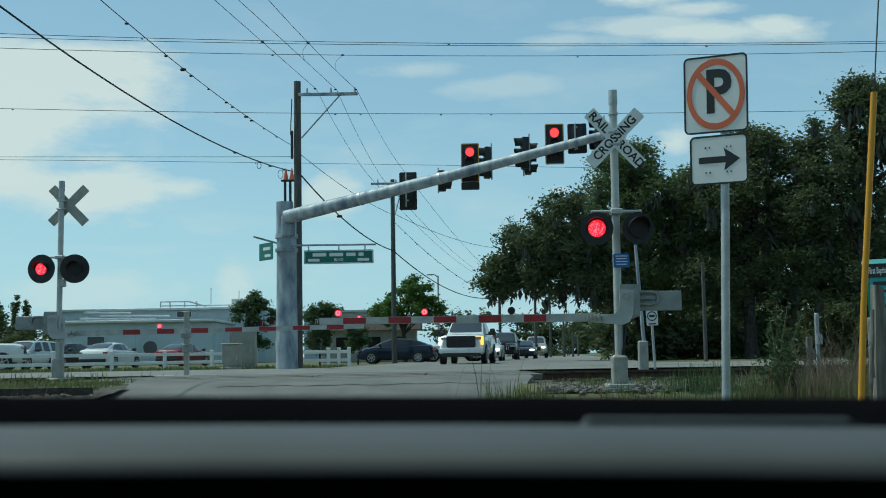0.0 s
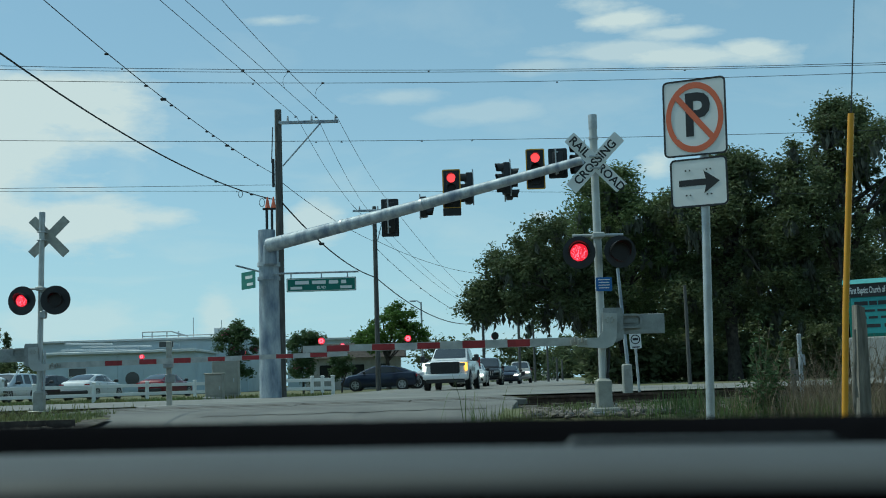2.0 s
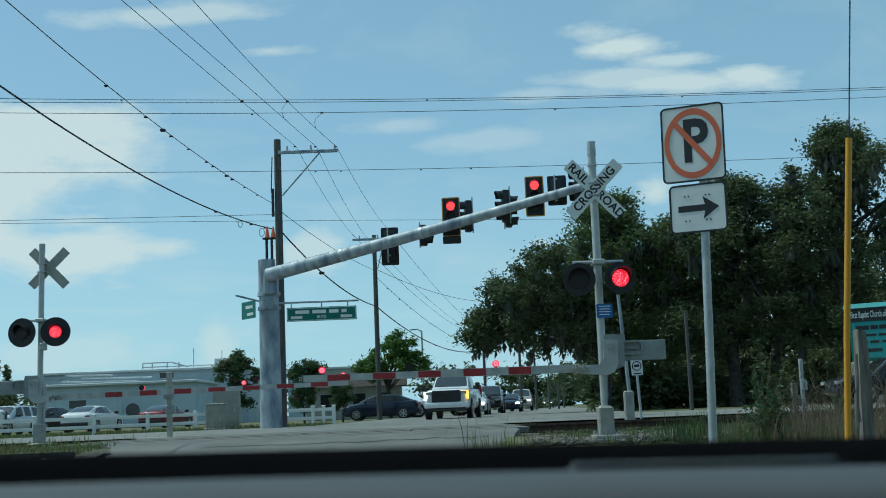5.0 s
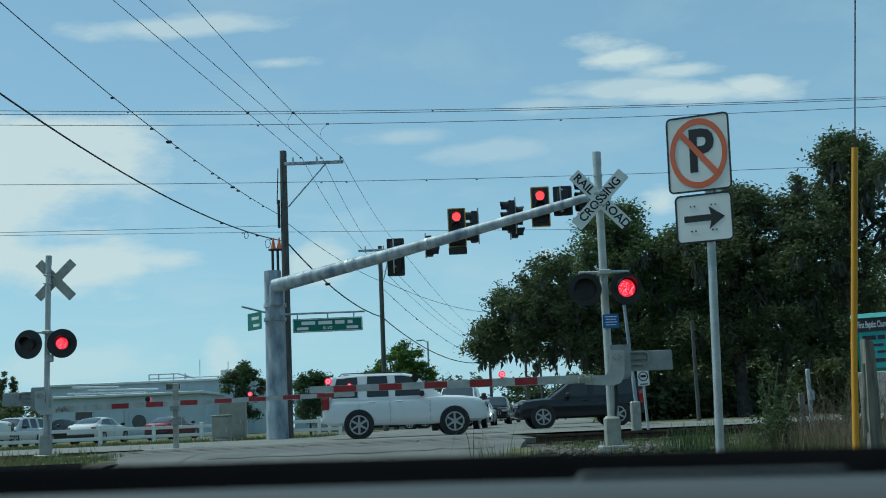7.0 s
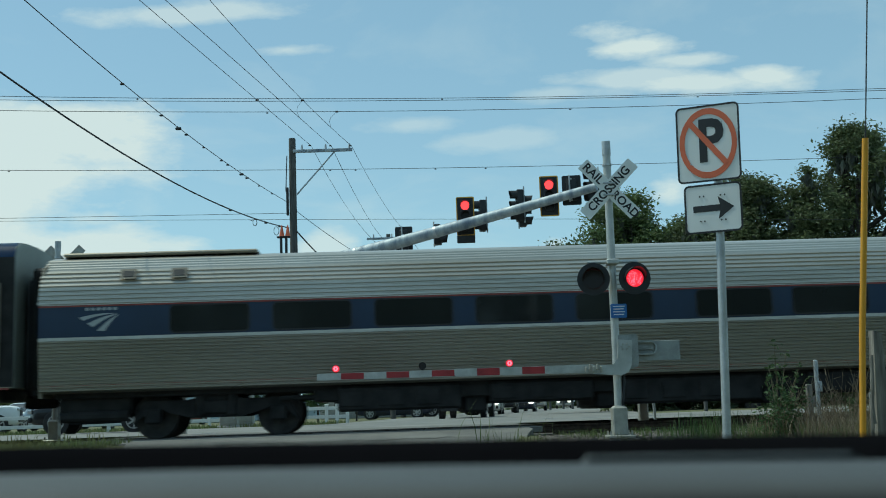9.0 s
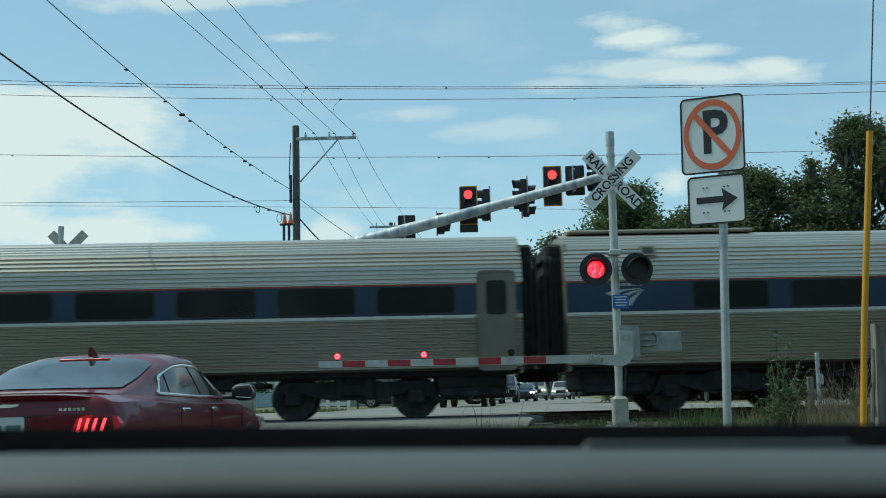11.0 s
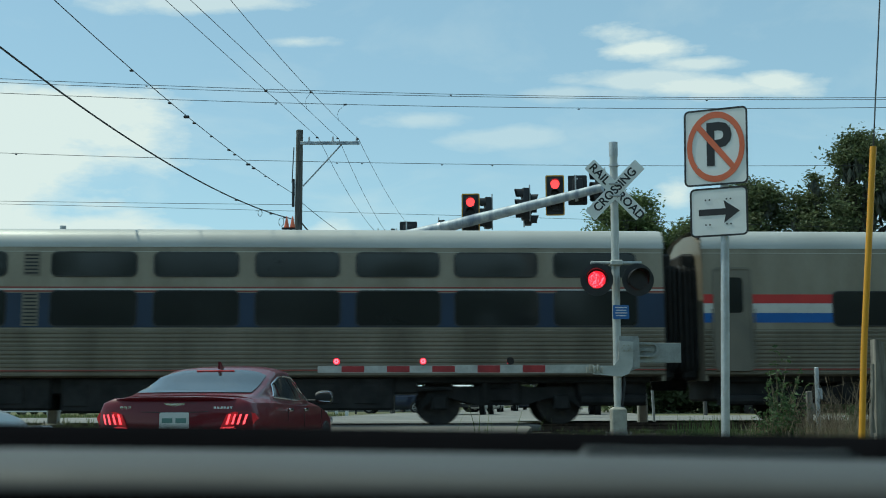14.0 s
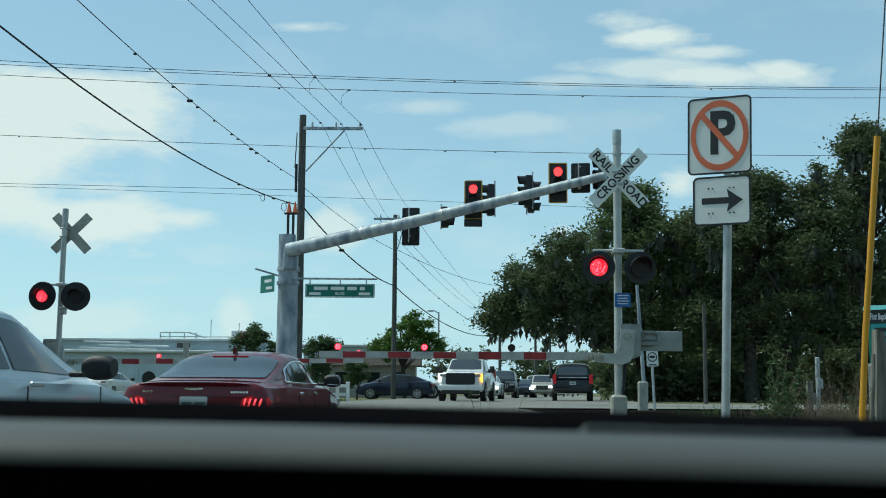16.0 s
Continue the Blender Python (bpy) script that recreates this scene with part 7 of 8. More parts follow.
bm = bmesh.new()
bx(bm, (0, -2.42, 1.13), (1.35, 0.03, 0.05), 0.01)
part("chrome_strip", bm, M["chrome"], explorer)
# waiting on the far side of the street
pk = car("pickup", M["whitepaint"], pose(1.12, 53.4, 0.03, 0, 0, 172), "white pickup truck with chrome bumper and one amber lamp lit", "pickup_truck", front="plain", cat="pickup")


def pickup_face(c):
    bm = bmesh.new()
    slab(bm, rrect(1.28, 0.50, 0.08, 3), 0.05, pose(0, 2.86, 0.98, 90, 0, 180))
    g = part("front_grille", bm, M["plastic"], c, "large black grille")
    bm = bmesh.new()
    for k in range(8):
        bx(bm, (-0.49 + 0.14 * k, 2.92, 0.98), (0.03, 0.02, 0.42))
    bx(bm, (0, 2.92, 1.05), (0.5, 0.02, 0.09), 0.01)
    part("grille_bars", bm, M["louvre"], g)
    bm = bmesh.new()
    bx(bm, (0, 2.88, 0.60), (1.96, 0.2, 0.24), 0.05, seg=2)
    part("front_bumper", bm, M["whitepaint"], c, "white painted bumper")
    bm = bmesh.new()
    bx(bm, (0, 2.86, 0.40), (1.7, 0.16, 0.16), 0.03)
    part("air_dam", bm, M["plastic"], c)
    for s, ma in ((-1, M["amber"]), (1, M["headlamp"])):
        bm = bmesh.new()
        slab(bm, [(0.66, 0.14), (0.98, 0.14), (0.98, -0.22), (0.90, -0.22), (0.86, 0.0), (0.66, 0.02)] if s > 0 else [(-0.66, 0.14), (-0.98, 0.14), (-0.98, -0.22), (-0.90, -0.22), (-0.86, 0.0), (-0.66, 0.02)], 0.1, pose(0, 2.78, 1.06, 90, 0, 180) @ Matrix.Diagonal((-1, 1, 1, 1)))
        part("lamp_bracket", bm, ma, c, "lit hook-shaped front lamp")
    bm = bmesh.new()
    slab(bm, rrect(0.9, 0.5, 0.08, 3), 0.03, pose(0, 2.05, 1.30, 0, 0, 0))
    part("hood_scoop", bm, M["whitepaint"], c)
    for s in (-1, 1):
        bm = bmesh.new()
        bx(bm, (s * 1.22, 1.15, 1.42), (0.22, 0.12, 0.30), 0.04)
        part("tow_mirror", bm, M["plastic"], c)


pickup_face(pk)
car("suv", M["whitepaint"], pose(0.55, 72.5, 0.03, 0, 0, 98), "white crossover standing behind the pickup truck", "crossover_car", scale=(0.92, 0.9, 0.86), cat="SUV")
car("sedan", M["bluepaint"], pose(-2.9, 69.5, 0.0, 0, 0, 86), "dark blue saloon standing at the kerb", "saloon_car", scale=(1, 0.98, 1.02))
car("sedan", M["whitepaint"], pose(2.73, 72, 0.03, 0, 0, 174), "white saloon with headlights on in the queue", "saloon_car", front="lit")
car("suv", M["blackpaint"], pose(4.23, 82, 0.03, 0, 0, 174), "black sport utility vehicle waiting in the queue", "sport_utility_vehicle", cat="SUV")
car("sedan", M["bluepaint"], pose(6.36, 92, 0.03, 0, 0, 174), "dark blue saloon with headlights on in the queue", "saloon_car", front="lit")
car("suv", M["beigepaint"], pose(8.3, 105, 0.03, 0, 0, 174), "grey sport utility vehicle far back in the queue", "sport_utility_vehicle", front="lit", cat="SUV")
# car park behind the white fence
car("sedan", M["whitepaint"], pose(-19.0, 66, 0, 0, 0, -9), "white saloon parked behind the fence", "saloon_car")
car("sedan", M["maroonpaint"], pose(-16.9, 75, 0, 0, 0, -13), "dark red saloon parked behind the fence", "saloon_car", rear="lit")
car("suv", M["silverpaint"], pose(-23.1, 64, 0, 0, 0, 169), "silver-grey van parked behind the fence", "parked_van", scale=(0.9, 0.9, 0.82), cat="van")
car("sedan", M["blackpaint"], pose(-23.5, 71.5, 0, 0, 0, 165), "dark saloon parked behind the fence", "saloon_car", scale=(1, 1, 1.08))
car("pickup", M["whitepaint"], pose(-22.6, 54, 0, 0, 0, -75), "white pickup truck parked behind the fence", "pickup_truck", cat="pickup")


# ---- trees and undergrowth ----
def leaves_mesh(name, clumps, n, size, seed, material, droop=0.0, flat=0.55):
    """Many small folded leaf sprays round the middles of the clumps."""
    rg = np.random.default_rng(seed)
    C = np.array(clumps)
    wgt = C[:, 3] ** 2
    idx = rg.choice(len(C), n, p=wgt / wgt.sum())
    d = rg.normal(size=(n, 3))
    d /= np.linalg.norm(d, axis=1, keepdims=True)
    rad = np.abs(rg.normal(0.55, 0.38, n))
    P = C[idx, :3] + d * (C[idx, 3] * rad)[:, None] * np.array([1, 1, flat + 0.2])
    ax = rg.normal(size=(n, 3))
    ax[:, 2] = ax[:, 2] * 0.5 - droop
    ax /= np.linalg.norm(ax, axis=1, keepdims=True)
    up = np.cross(ax, rg.normal(size=(n, 3)))
    up /= np.linalg.norm(up, axis=1, keepdims=True)
    s = size * rg.uniform(0.5, 1.4, n)[:, None]
    w = s * rg.uniform(0.30, 0.55, n)[:, None]
    nrm = np.cross(ax, up)
    a, b = P - ax * s * 0.5, P + ax * s * 0.5
    l, r = P + up * w * 0.5 + nrm * w * 0.2, P - up * w * 0.5 + nrm * w * 0.2
    V = np.stack([a, l, b, r], axis=1).reshape(-1, 3)
    F = np.arange(n * 4).reshape(-1, 4)
    me = bpy.data.meshes.new(name)
    me.from_pydata(V.tolist(), [], F.tolist())
    me.materials.append(material)
    return me


def crown_clumps(rnd, lobes, n, r0, r1):
    """Clumps on and in the lobes (x, y, z, rx, ry, rz) of a crown."""
    out = []
    for k in range(n):
        x, y, z, a, b, c = lobes[k % len(lobes)]
        d = Vector((rnd.gauss(0, 1), rnd.gauss(0, 1), rnd.gauss(0, 1))).normalized() * (rnd.random() ** 0.35)
        out.append((x + d.x * a, y + d.y * b, z + d.z * c, rnd.uniform(r0, r1)))
    return out


def tree(name, base, lobes, n_clumps, n_leaves, leaf, label, seed, r=(0.5, 1.1), material="leaf", trunk=0.3, moss=0, category="tree", droop=0.15, blossom=0):
    rnd = random.Random(seed)
    t = thing(name, label, category, pose(*base))
    cl = crown_clumps(rnd, lobes, n_clumps, *r)
    bm = bmesh.new()
    top = max(l[2] for l in lobes)
    pts = [(0, 0, -0.2), (rnd.uniform(-0.1, 0.1), 0, top * 0.25), (rnd.uniform(-0.3, 0.3), rnd.uniform(-0.3, 0.3), top * 0.6), (rnd.uniform(-0.5, 0.5), 0.2, top)]
    sweep(bm, pts, [trunk, trunk * 0.75, trunk * 0.5, trunk * 0.15], 9)
    part("trunk", bm, M["bark"], t, "", 60)
    bm = bmesh.new()
    for k in range(min(18, n_clumps)):
        x, y, z, q = cl[(k * 7) % len(cl)]
        f = rnd.uniform(0.2, 0.7)
        o = Vector(pts[1]).lerp(Vector(pts[3]), f * 0.8)
        e = Vector((x, y, z))
        m_ = o.lerp(e, 0.5) + Vector((0, 0, 0.12 * (e - o).length))
        sweep(bm, [o, m_, e], [trunk * 0.32, trunk * 0.2, trunk * 0.06], 6)
    part("branchwork", bm, M["bark"], t, "", 60)
    cr = new("crown", leaves_mesh("crown", cl, n_leaves, leaf, seed, M[material], droop))
    cr.parent = t
    cr["label"] = "uneven crown of many small leaves"
    if moss:
        low = [(x, y, z - q * 0.9, q * 0.45) for x, y, z, q in cl if rnd.random() < 0.35] or [cl[0]]
        mo = new("hanging_moss", leaves_mesh("hanging_moss", low, moss, leaf * 2.4, seed + 1, M["moss"], 6.0, 1.4))
        mo.parent = t
        mo["label"] = "grey hanging moss"
    if blossom:
        bl = [(x, y, z, q * 0.6) for x, y, z, q in cl if rnd.random() < 0.2] or [cl[0]]
        o = new("blossom", leaves_mesh("blossom", bl, blossom, leaf, seed + 2, M["blossom"], 0.0))
        o.parent = t
        o["label"] = "pink blossom"
    return t


OAK = "dark evergreen oak hung with moss at the roadside"
tree("oak_tree", (9.2, 60.8, 0), [(-4.7, -0.3, 5.6, 1.6, 2.2, 1.9), (-3.0, -0.3, 7.2, 1.8, 2.2, 1.7), (-3.6, -0.3, 5.0, 2.4, 2.4, 1.5), (-1.1, -0.3, 5.6, 1.9, 2, 2.2), (-6.2, -0.3, 4.6, 1.0, 1, 1.1), (-0.9, 0.2, 4.0, 1.6, 2, 1.3), (0.2, 0.2, 5.5, 1.4, 2, 2.4)], 250, 66000, 0.20, OAK, 11, (0.4, 0.85), trunk=0.36, moss=1200)
tree("oak_tree", (10.6, 63, 0), [(-1.3, 0, 9.0, 2.2, 2.4, 2.4), (1.4, 0, 8.6, 2.4, 2.4, 2.2), (-1.6, 0, 6.0, 2.4, 2.5, 2.6), (1.4, 0, 5.0, 2.8, 2.5, 2.8), (-0.4, 0, 10.8, 1.5, 1.5, 1.0), (3.2, 0.5, 8.0, 1.6, 2, 2.4)], 210, 56000, 0.21, OAK, 12, (0.45, 1.0), "leaf_sunlit", trunk=0.42, moss=1600)
tree("oak_tree", (16.2, 61, 0), [(-1.6, 0, 8.6, 2.2, 2.6, 2.2), (1.6, 0, 9.6, 2.6, 2.6, 2.0), (-1.2, 0, 5.0, 2.6, 2.8, 2.8), (2.0, 0, 5.6, 2.6, 2.8, 3.0), (0.4, 0, 11.2, 1.5, 1.4, 0.9)], 200, 48000, 0.23, OAK, 13, (0.45, 1.0), trunk=0.45, moss=2200)
tree("oak_tree", (21.6, 59, 0), [(-1.6, 0, 10.4, 2.2, 2.4, 2.0), (1.2, 0, 12.0, 2.4, 2.6, 1.9), (3.2, 0, 9.0, 2.6, 2.6, 2.8), (0, 0, 5.5, 3.8, 2.8, 3.2), (0.3, 0, 13.4, 1.2, 1.2, 0.8), (-2.6, 0, 8.0, 2.0, 2.4, 2.6)], 220, 52000, 0.23, OAK, 14, (0.45, 1.0), trunk=0.5, moss=2400)
tree("oak_tree", (28.5, 60, 0), [(0, 0, 10.0, 4.0, 3.0, 3.2), (0, 0, 5.5, 4.2, 3.0, 3.2)], 90, 16000, 0.32, OAK, 15, (0.6, 1.2), trunk=0.5, moss=900)
tree("shade_tree", (-2.75, 80, 0), [(0, 0, 4.0, 2.0, 2.0, 1.4), (0.6, 0, 4.9, 1.3, 1.3, 0.9), (-1.2, 0, 3.4, 1.2, 1.3, 0.9), (1.6, 0, 3.6, 0.9, 1, 0.9)], 60, 12000, 0.24, "bright green rounded shade tree behind the street", 16, (0.35, 0.7), "leaf2", 0.2)
tree("crape_myrtle", (-9.9, 60, 0), [(0, 0, 2.6, 1.15, 0.9, 1.0), (0.2, 0, 3.3, 0.8, 0.6, 0.6), (-0.1, 0, 1.5, 0.9, 0.7, 0.7)], 54, 9000, 0.16, "crape myrtle bush with pink blossom", 17, (0.2, 0.4), "leaf3", 0.07, blossom=900)
tree("crape_myrtle", (-6.5, 60.5, 0), [(0, 0, 2.2, 0.95, 0.9, 0.9), (0.2, 0, 2.9, 0.7, 0.6, 0.5), (0, 0, 1.3, 0.8, 0.7, 0.6)], 48, 7500, 0.16, "crape myrtle bush with a little pink blossom", 18, (0.2, 0.4), "leaf3", 0.07, blossom=250)
tree("crape_myrtle", (-4.8, 64, 0), [(0, 0, 1.7, 0.8, 0.8, 0.9), (0.1, 0, 1.1, 0.7, 0.7, 0.5)], 22, 3500, 0.16, "small crape myrtle bush", 19, (0.2, 0.35), "leaf3", 0.06)
for x, h in ((-46.3, 7.4), (-44.5, 8.0), (-43.4, 7.4), (-48.2, 7.0)):
    tree("cypress", (x, 120, 0), [(0, 0, h * 0.42, 0.55, 0.55, h * 0.4), (0, 0, h * 0.72, 0.3, 0.3, h * 0.24)], 40, 3400, 0.26, "dark narrow cypress behind the buildings", int(h * 10), (0.22, 0.36), "leaf", 0.15)


def thicket(name, lobes, nc, n, size, seed, r, label, material="leaf"):
    cl = crown_clumps(random.Random(seed), lobes, nc, *r)
    tagged(new(name, leaves_mesh(name, cl, n, size, seed, M[material], 0.1)), label, "woods", kind="stuff")


thicket("undergrowth", [(11.5 + 3 * k, 65 + (k % 3), 1.5, 2.4, 2.0, 1.6) for k in range(7)] + [(11.5 + 3.2 * k, 69, 4.6, 2.6, 1.5, 3.4) for k in range(7)] + [(11 + 4.2 * k, 71, 8.2, 2.8, 1.5, 2.0) for k in range(5)], 380, 52000, 0.36, 31, (0.6, 1.2), "dark undergrowth beneath the oaks")
thicket("undergrowth", [(13 + 3 * k, 76 + 2 * (k % 2), 2.6 + 2.6 * (k % 3), 3.0, 1.6, 2.6) for k in range(13)] + [(14 + 3 * k, 79, 1.2, 3.0, 1.5, 1.5) for k in range(12)] + [(12.4 + 2.4 * k, 74.5 + (k % 2), 4.2, 2.2, 1.0, 1.4) for k in range(13)] + [(12.5 + 2.6 * k, 75, 6.6, 2.4, 1.0, 1.5) for k in range(12)] + [(10.3 + 2.6 * k, 63.5, 0.9, 1.8, 1.0, 0.9) for k in range(7)], 620, 78000, 0.5, 36, (0.8, 1.4), "dense dark undergrowth behind the oak trunks")
thicket("hedge", [(-36 - 2.5 * k, 99 + (k % 2), 2.2, 2.0, 1.5, 2.2) for k in range(8)], 90, 14000, 0.5, 37, (0.6, 1.2), "dark dense hedge beside the buildings")
thicket("far_woods", [(2 + 7 * k, 165 + 10 * (k % 2), 3.6, 4.5, 3, 3.2 + (k % 3)) for k in range(14)] + [(30 + 9 * k, 84, 6, 5, 4, 5.5) for k in range(8)], 260, 26000, 0.75, 32, (1.0, 2.2), "distant woods along the far road")
thicket("far_woods", [(-130 + 11 * k, 190, 3.0, 6, 3, 3.2) for k in range(11)], 120, 9000, 1.0, 33, (1.2, 2.4), "distant low tree line")
thicket("far_woods", [(24 + 3.6 * k, 345 + 4 * (k % 2), 3.4 + 0.8 * (k % 3), 4.2, 3, 4.4 + (k % 2)) for k in range(8)], 150, 14000, 1.2, 38, (1.2, 2.4), "distant trees where the far road bends")
# unseen woods added behind the waiting car, to darken what glass and steel mirror
ring = []
for k in range(32):
    a = radians(237 + 118 * k / 31)
    ring.append((48 * math.cos(a), 48 * math.sin(a) + 6, 6.0, 4.0, 4.0, 6.0))
thicket("roadside_woods", ring, 420, 30000, 1.3, 34, (1.6, 2.8), "unseen woods added behind the camera to darken reflections")


def blades(name, n, area, h, w, seed, material, label, lean=0.35, zf=None):
    """Single grass blades, three sides each, bent by the wind."""
    rg = np.random.default_rng(seed)
    V, F = [], []
    for k in range(n):
        x, v = area(rg)
        y = v + TRACK * x
        z = (bed_r(v) if x > 1.5 else bed_z(v)) + 0.01
        a = rg.uniform(0, 6.283)
        hh = h * rg.uniform(0.4, 1.25)
        lx, ly = math.cos(a) * hh * lean * rg.uniform(0, 1.2), math.sin(a) * hh * lean * rg.uniform(0, 1.2)
        bx_, by = -math.sin(a) * w, math.cos(a) * w
        o = len(V)
        V += [(x - bx_, y - by, z), (x + bx_, y + by, z), (x + lx * 0.4 + bx_ * 0.7, y + ly * 0.4 + by * 0.7, z + hh * 0.6), (x + lx * 0.4 - bx_ * 0.7, y + ly * 0.4 - by * 0.7, z + hh * 0.6), (x + lx, y + ly, z + hh)]
        F += [(o, o + 1, o + 2, o + 3), (o + 3, o + 2, o + 4)]
    me = bpy.data.meshes.new(name)
    me.from_pydata(V, [], F)
    me.materials.append(M[material])
    tagged(new(name, me), label, "grass", kind="stuff")


blades("verge_grass", 6500, lambda g: (g.uniform(2.3, 12), g.uniform(9.5, 18.5)), 0.17, 0.006, 41, "blade", "uneven green grass on the verge")
CLUMPS = [(4.6, 16.6), (5.1, 17.3), (5.6, 16.2), (6.2, 17.0), (6.9, 16.4), (7.4, 17.4), (8.2, 16.8), (4.2, 18.6), (9.2, 17.5), (10.4, 17.0)]


def clump(g, s):
    x, v = CLUMPS[int(g.integers(len(CLUMPS)))]
    return g.normal(x, s), g.normal(v, s)


blades("verge_grass", 2600, lambda g: clump(g, 0.32), 0.40, 0.006, 42, "blade", "tall green grass beside the track")
blades("dry_grass", 2600, lambda g: (g.normal(6.2, 0.8), g.normal(16.9, 0.7)), 0.55, 0.004, 43, "straw", "dry reddish grass on the verge", 0.7)
blades("road_edge_grass", 620, lambda g: (g.normal(1.15, 0.32), g.uniform(14.0, 17.5)), 0.34, 0.007, 44, "blade", "tufts of grass at the road edge", 0.3)
blades("weed_stalks", 26, lambda g: (g.normal(0.6, 0.35), g.uniform(13.5, 16.5)), 0.85, 0.007, 49, "blade", "thin single grass stalks at the road edge", 0.5)
blades("verge_grass", 5200, lambda g: (g.normal(-11, 2.2) if g.random() < 0.6 else g.uniform(-16, -7.4), g.uniform(23.6, 29.8)), 0.22, 0.009, 45, "blade", "grass round the far gate", 0.9)
blades("verge_grass", 2600, lambda g: (-5.9 - abs(g.normal(0, 3.5)), g.uniform(19.5, 22.4)), 0.15, 0.008, 48, "blade", "low weeds behind the gravel shoulder", 0.9)
blades("dry_grass", 300, lambda g: (g.uniform(-11, -6), g.uniform(17.6, 19.0)), 0.16, 0.005, 51, "straw", "thin reddish weeds in the gravel", 0.7)
blades("verge_grass", 4200, lambda g: (g.uniform(-26, -4.2), g.uniform(45.5, 52)), 0.16, 0.02, 46, "blade", "mown grass in front of the fence")
blades("ballast_weeds", 2600, lambda g: (g.uniform(2.2, 9), g.uniform(19, 24)), 0.16, 0.007, 47, "blade", "scattered weeds in the ballast", 0.5)


def weed(base, h, seed, label="tall leafy weed on the verge"):
    rnd = random.Random(seed)
    t = thing("weed", label, "weed", pose(*base), "weeds")
    cl = []
    for k in range(7):
        bm = bmesh.new()
        a = rnd.uniform(0, 6.28)
        q = rnd.uniform(0.06, 0.30) * h
        e = Vector((math.cos(a) * q, math.sin(a) * q, h * rnd.uniform(0.6, 1.0)))
        sweep(bm, [(0, 0, 0), (e.x * 0.3, e.y * 0.3, e.z * 0.5), e], [0.010, 0.008, 0.004], 5)
        part("stem", bm, M["straw"], t)
        for j in range(6):
            p = e * (0.35 + 0.65 * j / 5)
            cl.append((p.x, p.y, p.z, 0.09))
    o = new("leaves", leaves_mesh("leaves", cl, 330, 0.075, seed, M["leaf3"], 0.2))
    o.parent = t


for x, v, h, s in ((5.0, 17.2, 1.55, 1), (5.2, 17.5, 1.2, 2), (4.75, 16.8, 0.8, 3), (5.1, 17.0, 0.9, 6), (6.6, 18.5, 0.75, 4), (7.4, 18.0, 0.7, 5)):
    weed((x, v + TRACK * x, bed_z(v)), h, s)


def brush(base, h, n, seed):
    rnd = random.Random(seed)
    bm = bmesh.new()
    for k in range(n):
        a, q = rnd.uniform(0, 6.28), rnd.uniform(0.2, 0.75)
        o = Vector((rnd.uniform(-0.5, 0.5), rnd.uniform(-0.4, 0.4), 0))
        e = o + Vector((math.cos(a) * q * h * 0.6, math.sin(a) * q * h * 0.4, h * rnd.uniform(0.55, 1.0)))
        sweep(bm, [o, o.lerp(e, 0.5) + Vector((0, 0, 0.1)), e], [0.007, 0.005, 0.002], 4)
        for j in range(3):
            p = o.lerp(e, 0.45 + 0.18 * j)
            sweep(bm, [p, p + Vector((rnd.uniform(-0.2, 0.2), rnd.uniform(-0.15, 0.15), rnd.uniform(0.05, 0.22)))], [0.004, 0.0015], 4)
    b = part("brush", bm, M["straw"])
    b.matrix_basis = pose(*base)
    tagged(b, "dry leafless brush stalks on the verge", "brush", "brush")


for x, v, h, s in ((6.5, 17.4, 1.3, 1), (7.3, 17.6, 1.2, 2), (5.8, 17.2, 0.9, 3), (8.2, 18.2, 1.1, 4), (6.9, 18.0, 1.25, 5), (6.2, 18.6, 1.15, 6), (5.5, 17.9, 0.8, 7), (7.8, 17.2, 1.25, 8)):
    brush((x, v + TRACK * x, bed_z(v)), h, 22, s)


# ---- buildings, fence and cabinets across the street ----
def hall(m, w, d, h, label, over=0.5, openings=(), roofline=True):
    b = thing("building", label, "building", m)
    bm = bmesh.new()
    bx(bm, (0, d / 2, h / 2), (w, d, h), 0.02)
    wl = part("wall", bm, M["wallpale"], b, "pale blue painted wall")
    bm = bmesh.new()
    bx(bm, (0, d / 2 - 0.2, h + 0.11), (w + over, d + over, 0.22), 0.03)
    part("roof", bm, M["roofpale"], b, "flat pale roof with a light fascia")
    for kind, x, z, ww, hh in openings:
        bm = bmesh.new()
        if kind == "round":
            slab(bm, circle(ww / 2, 24), 0.05, pose(x, -0.0, z, 90))
            part("round_window", bm, M["tint"], b, "round dark window")
        else:
            bx(bm, (x, -0.01, z), (ww, 0.08, hh), 0.01)
            o = part(kind, bm, M["tint"] if kind == "window" else M["cabinet"], b)
            bm = bmesh.new()
            rframe(bm, ww, hh, 0.01, 0.07, 0.05, pose(x, -0.03, z, 90), 1)
            part("window_frame", bm, M["roofpale"], o)
    n = int(w / 6)
    for k in range(n + 1):
        bm = bmesh.new()
        bx(bm, (-w / 2 + w * k / n, -0.03, h / 2), (0.14, 0.06, h), 0.01)
        part("pilaster", bm, M["wallpale"], wl)
    return b


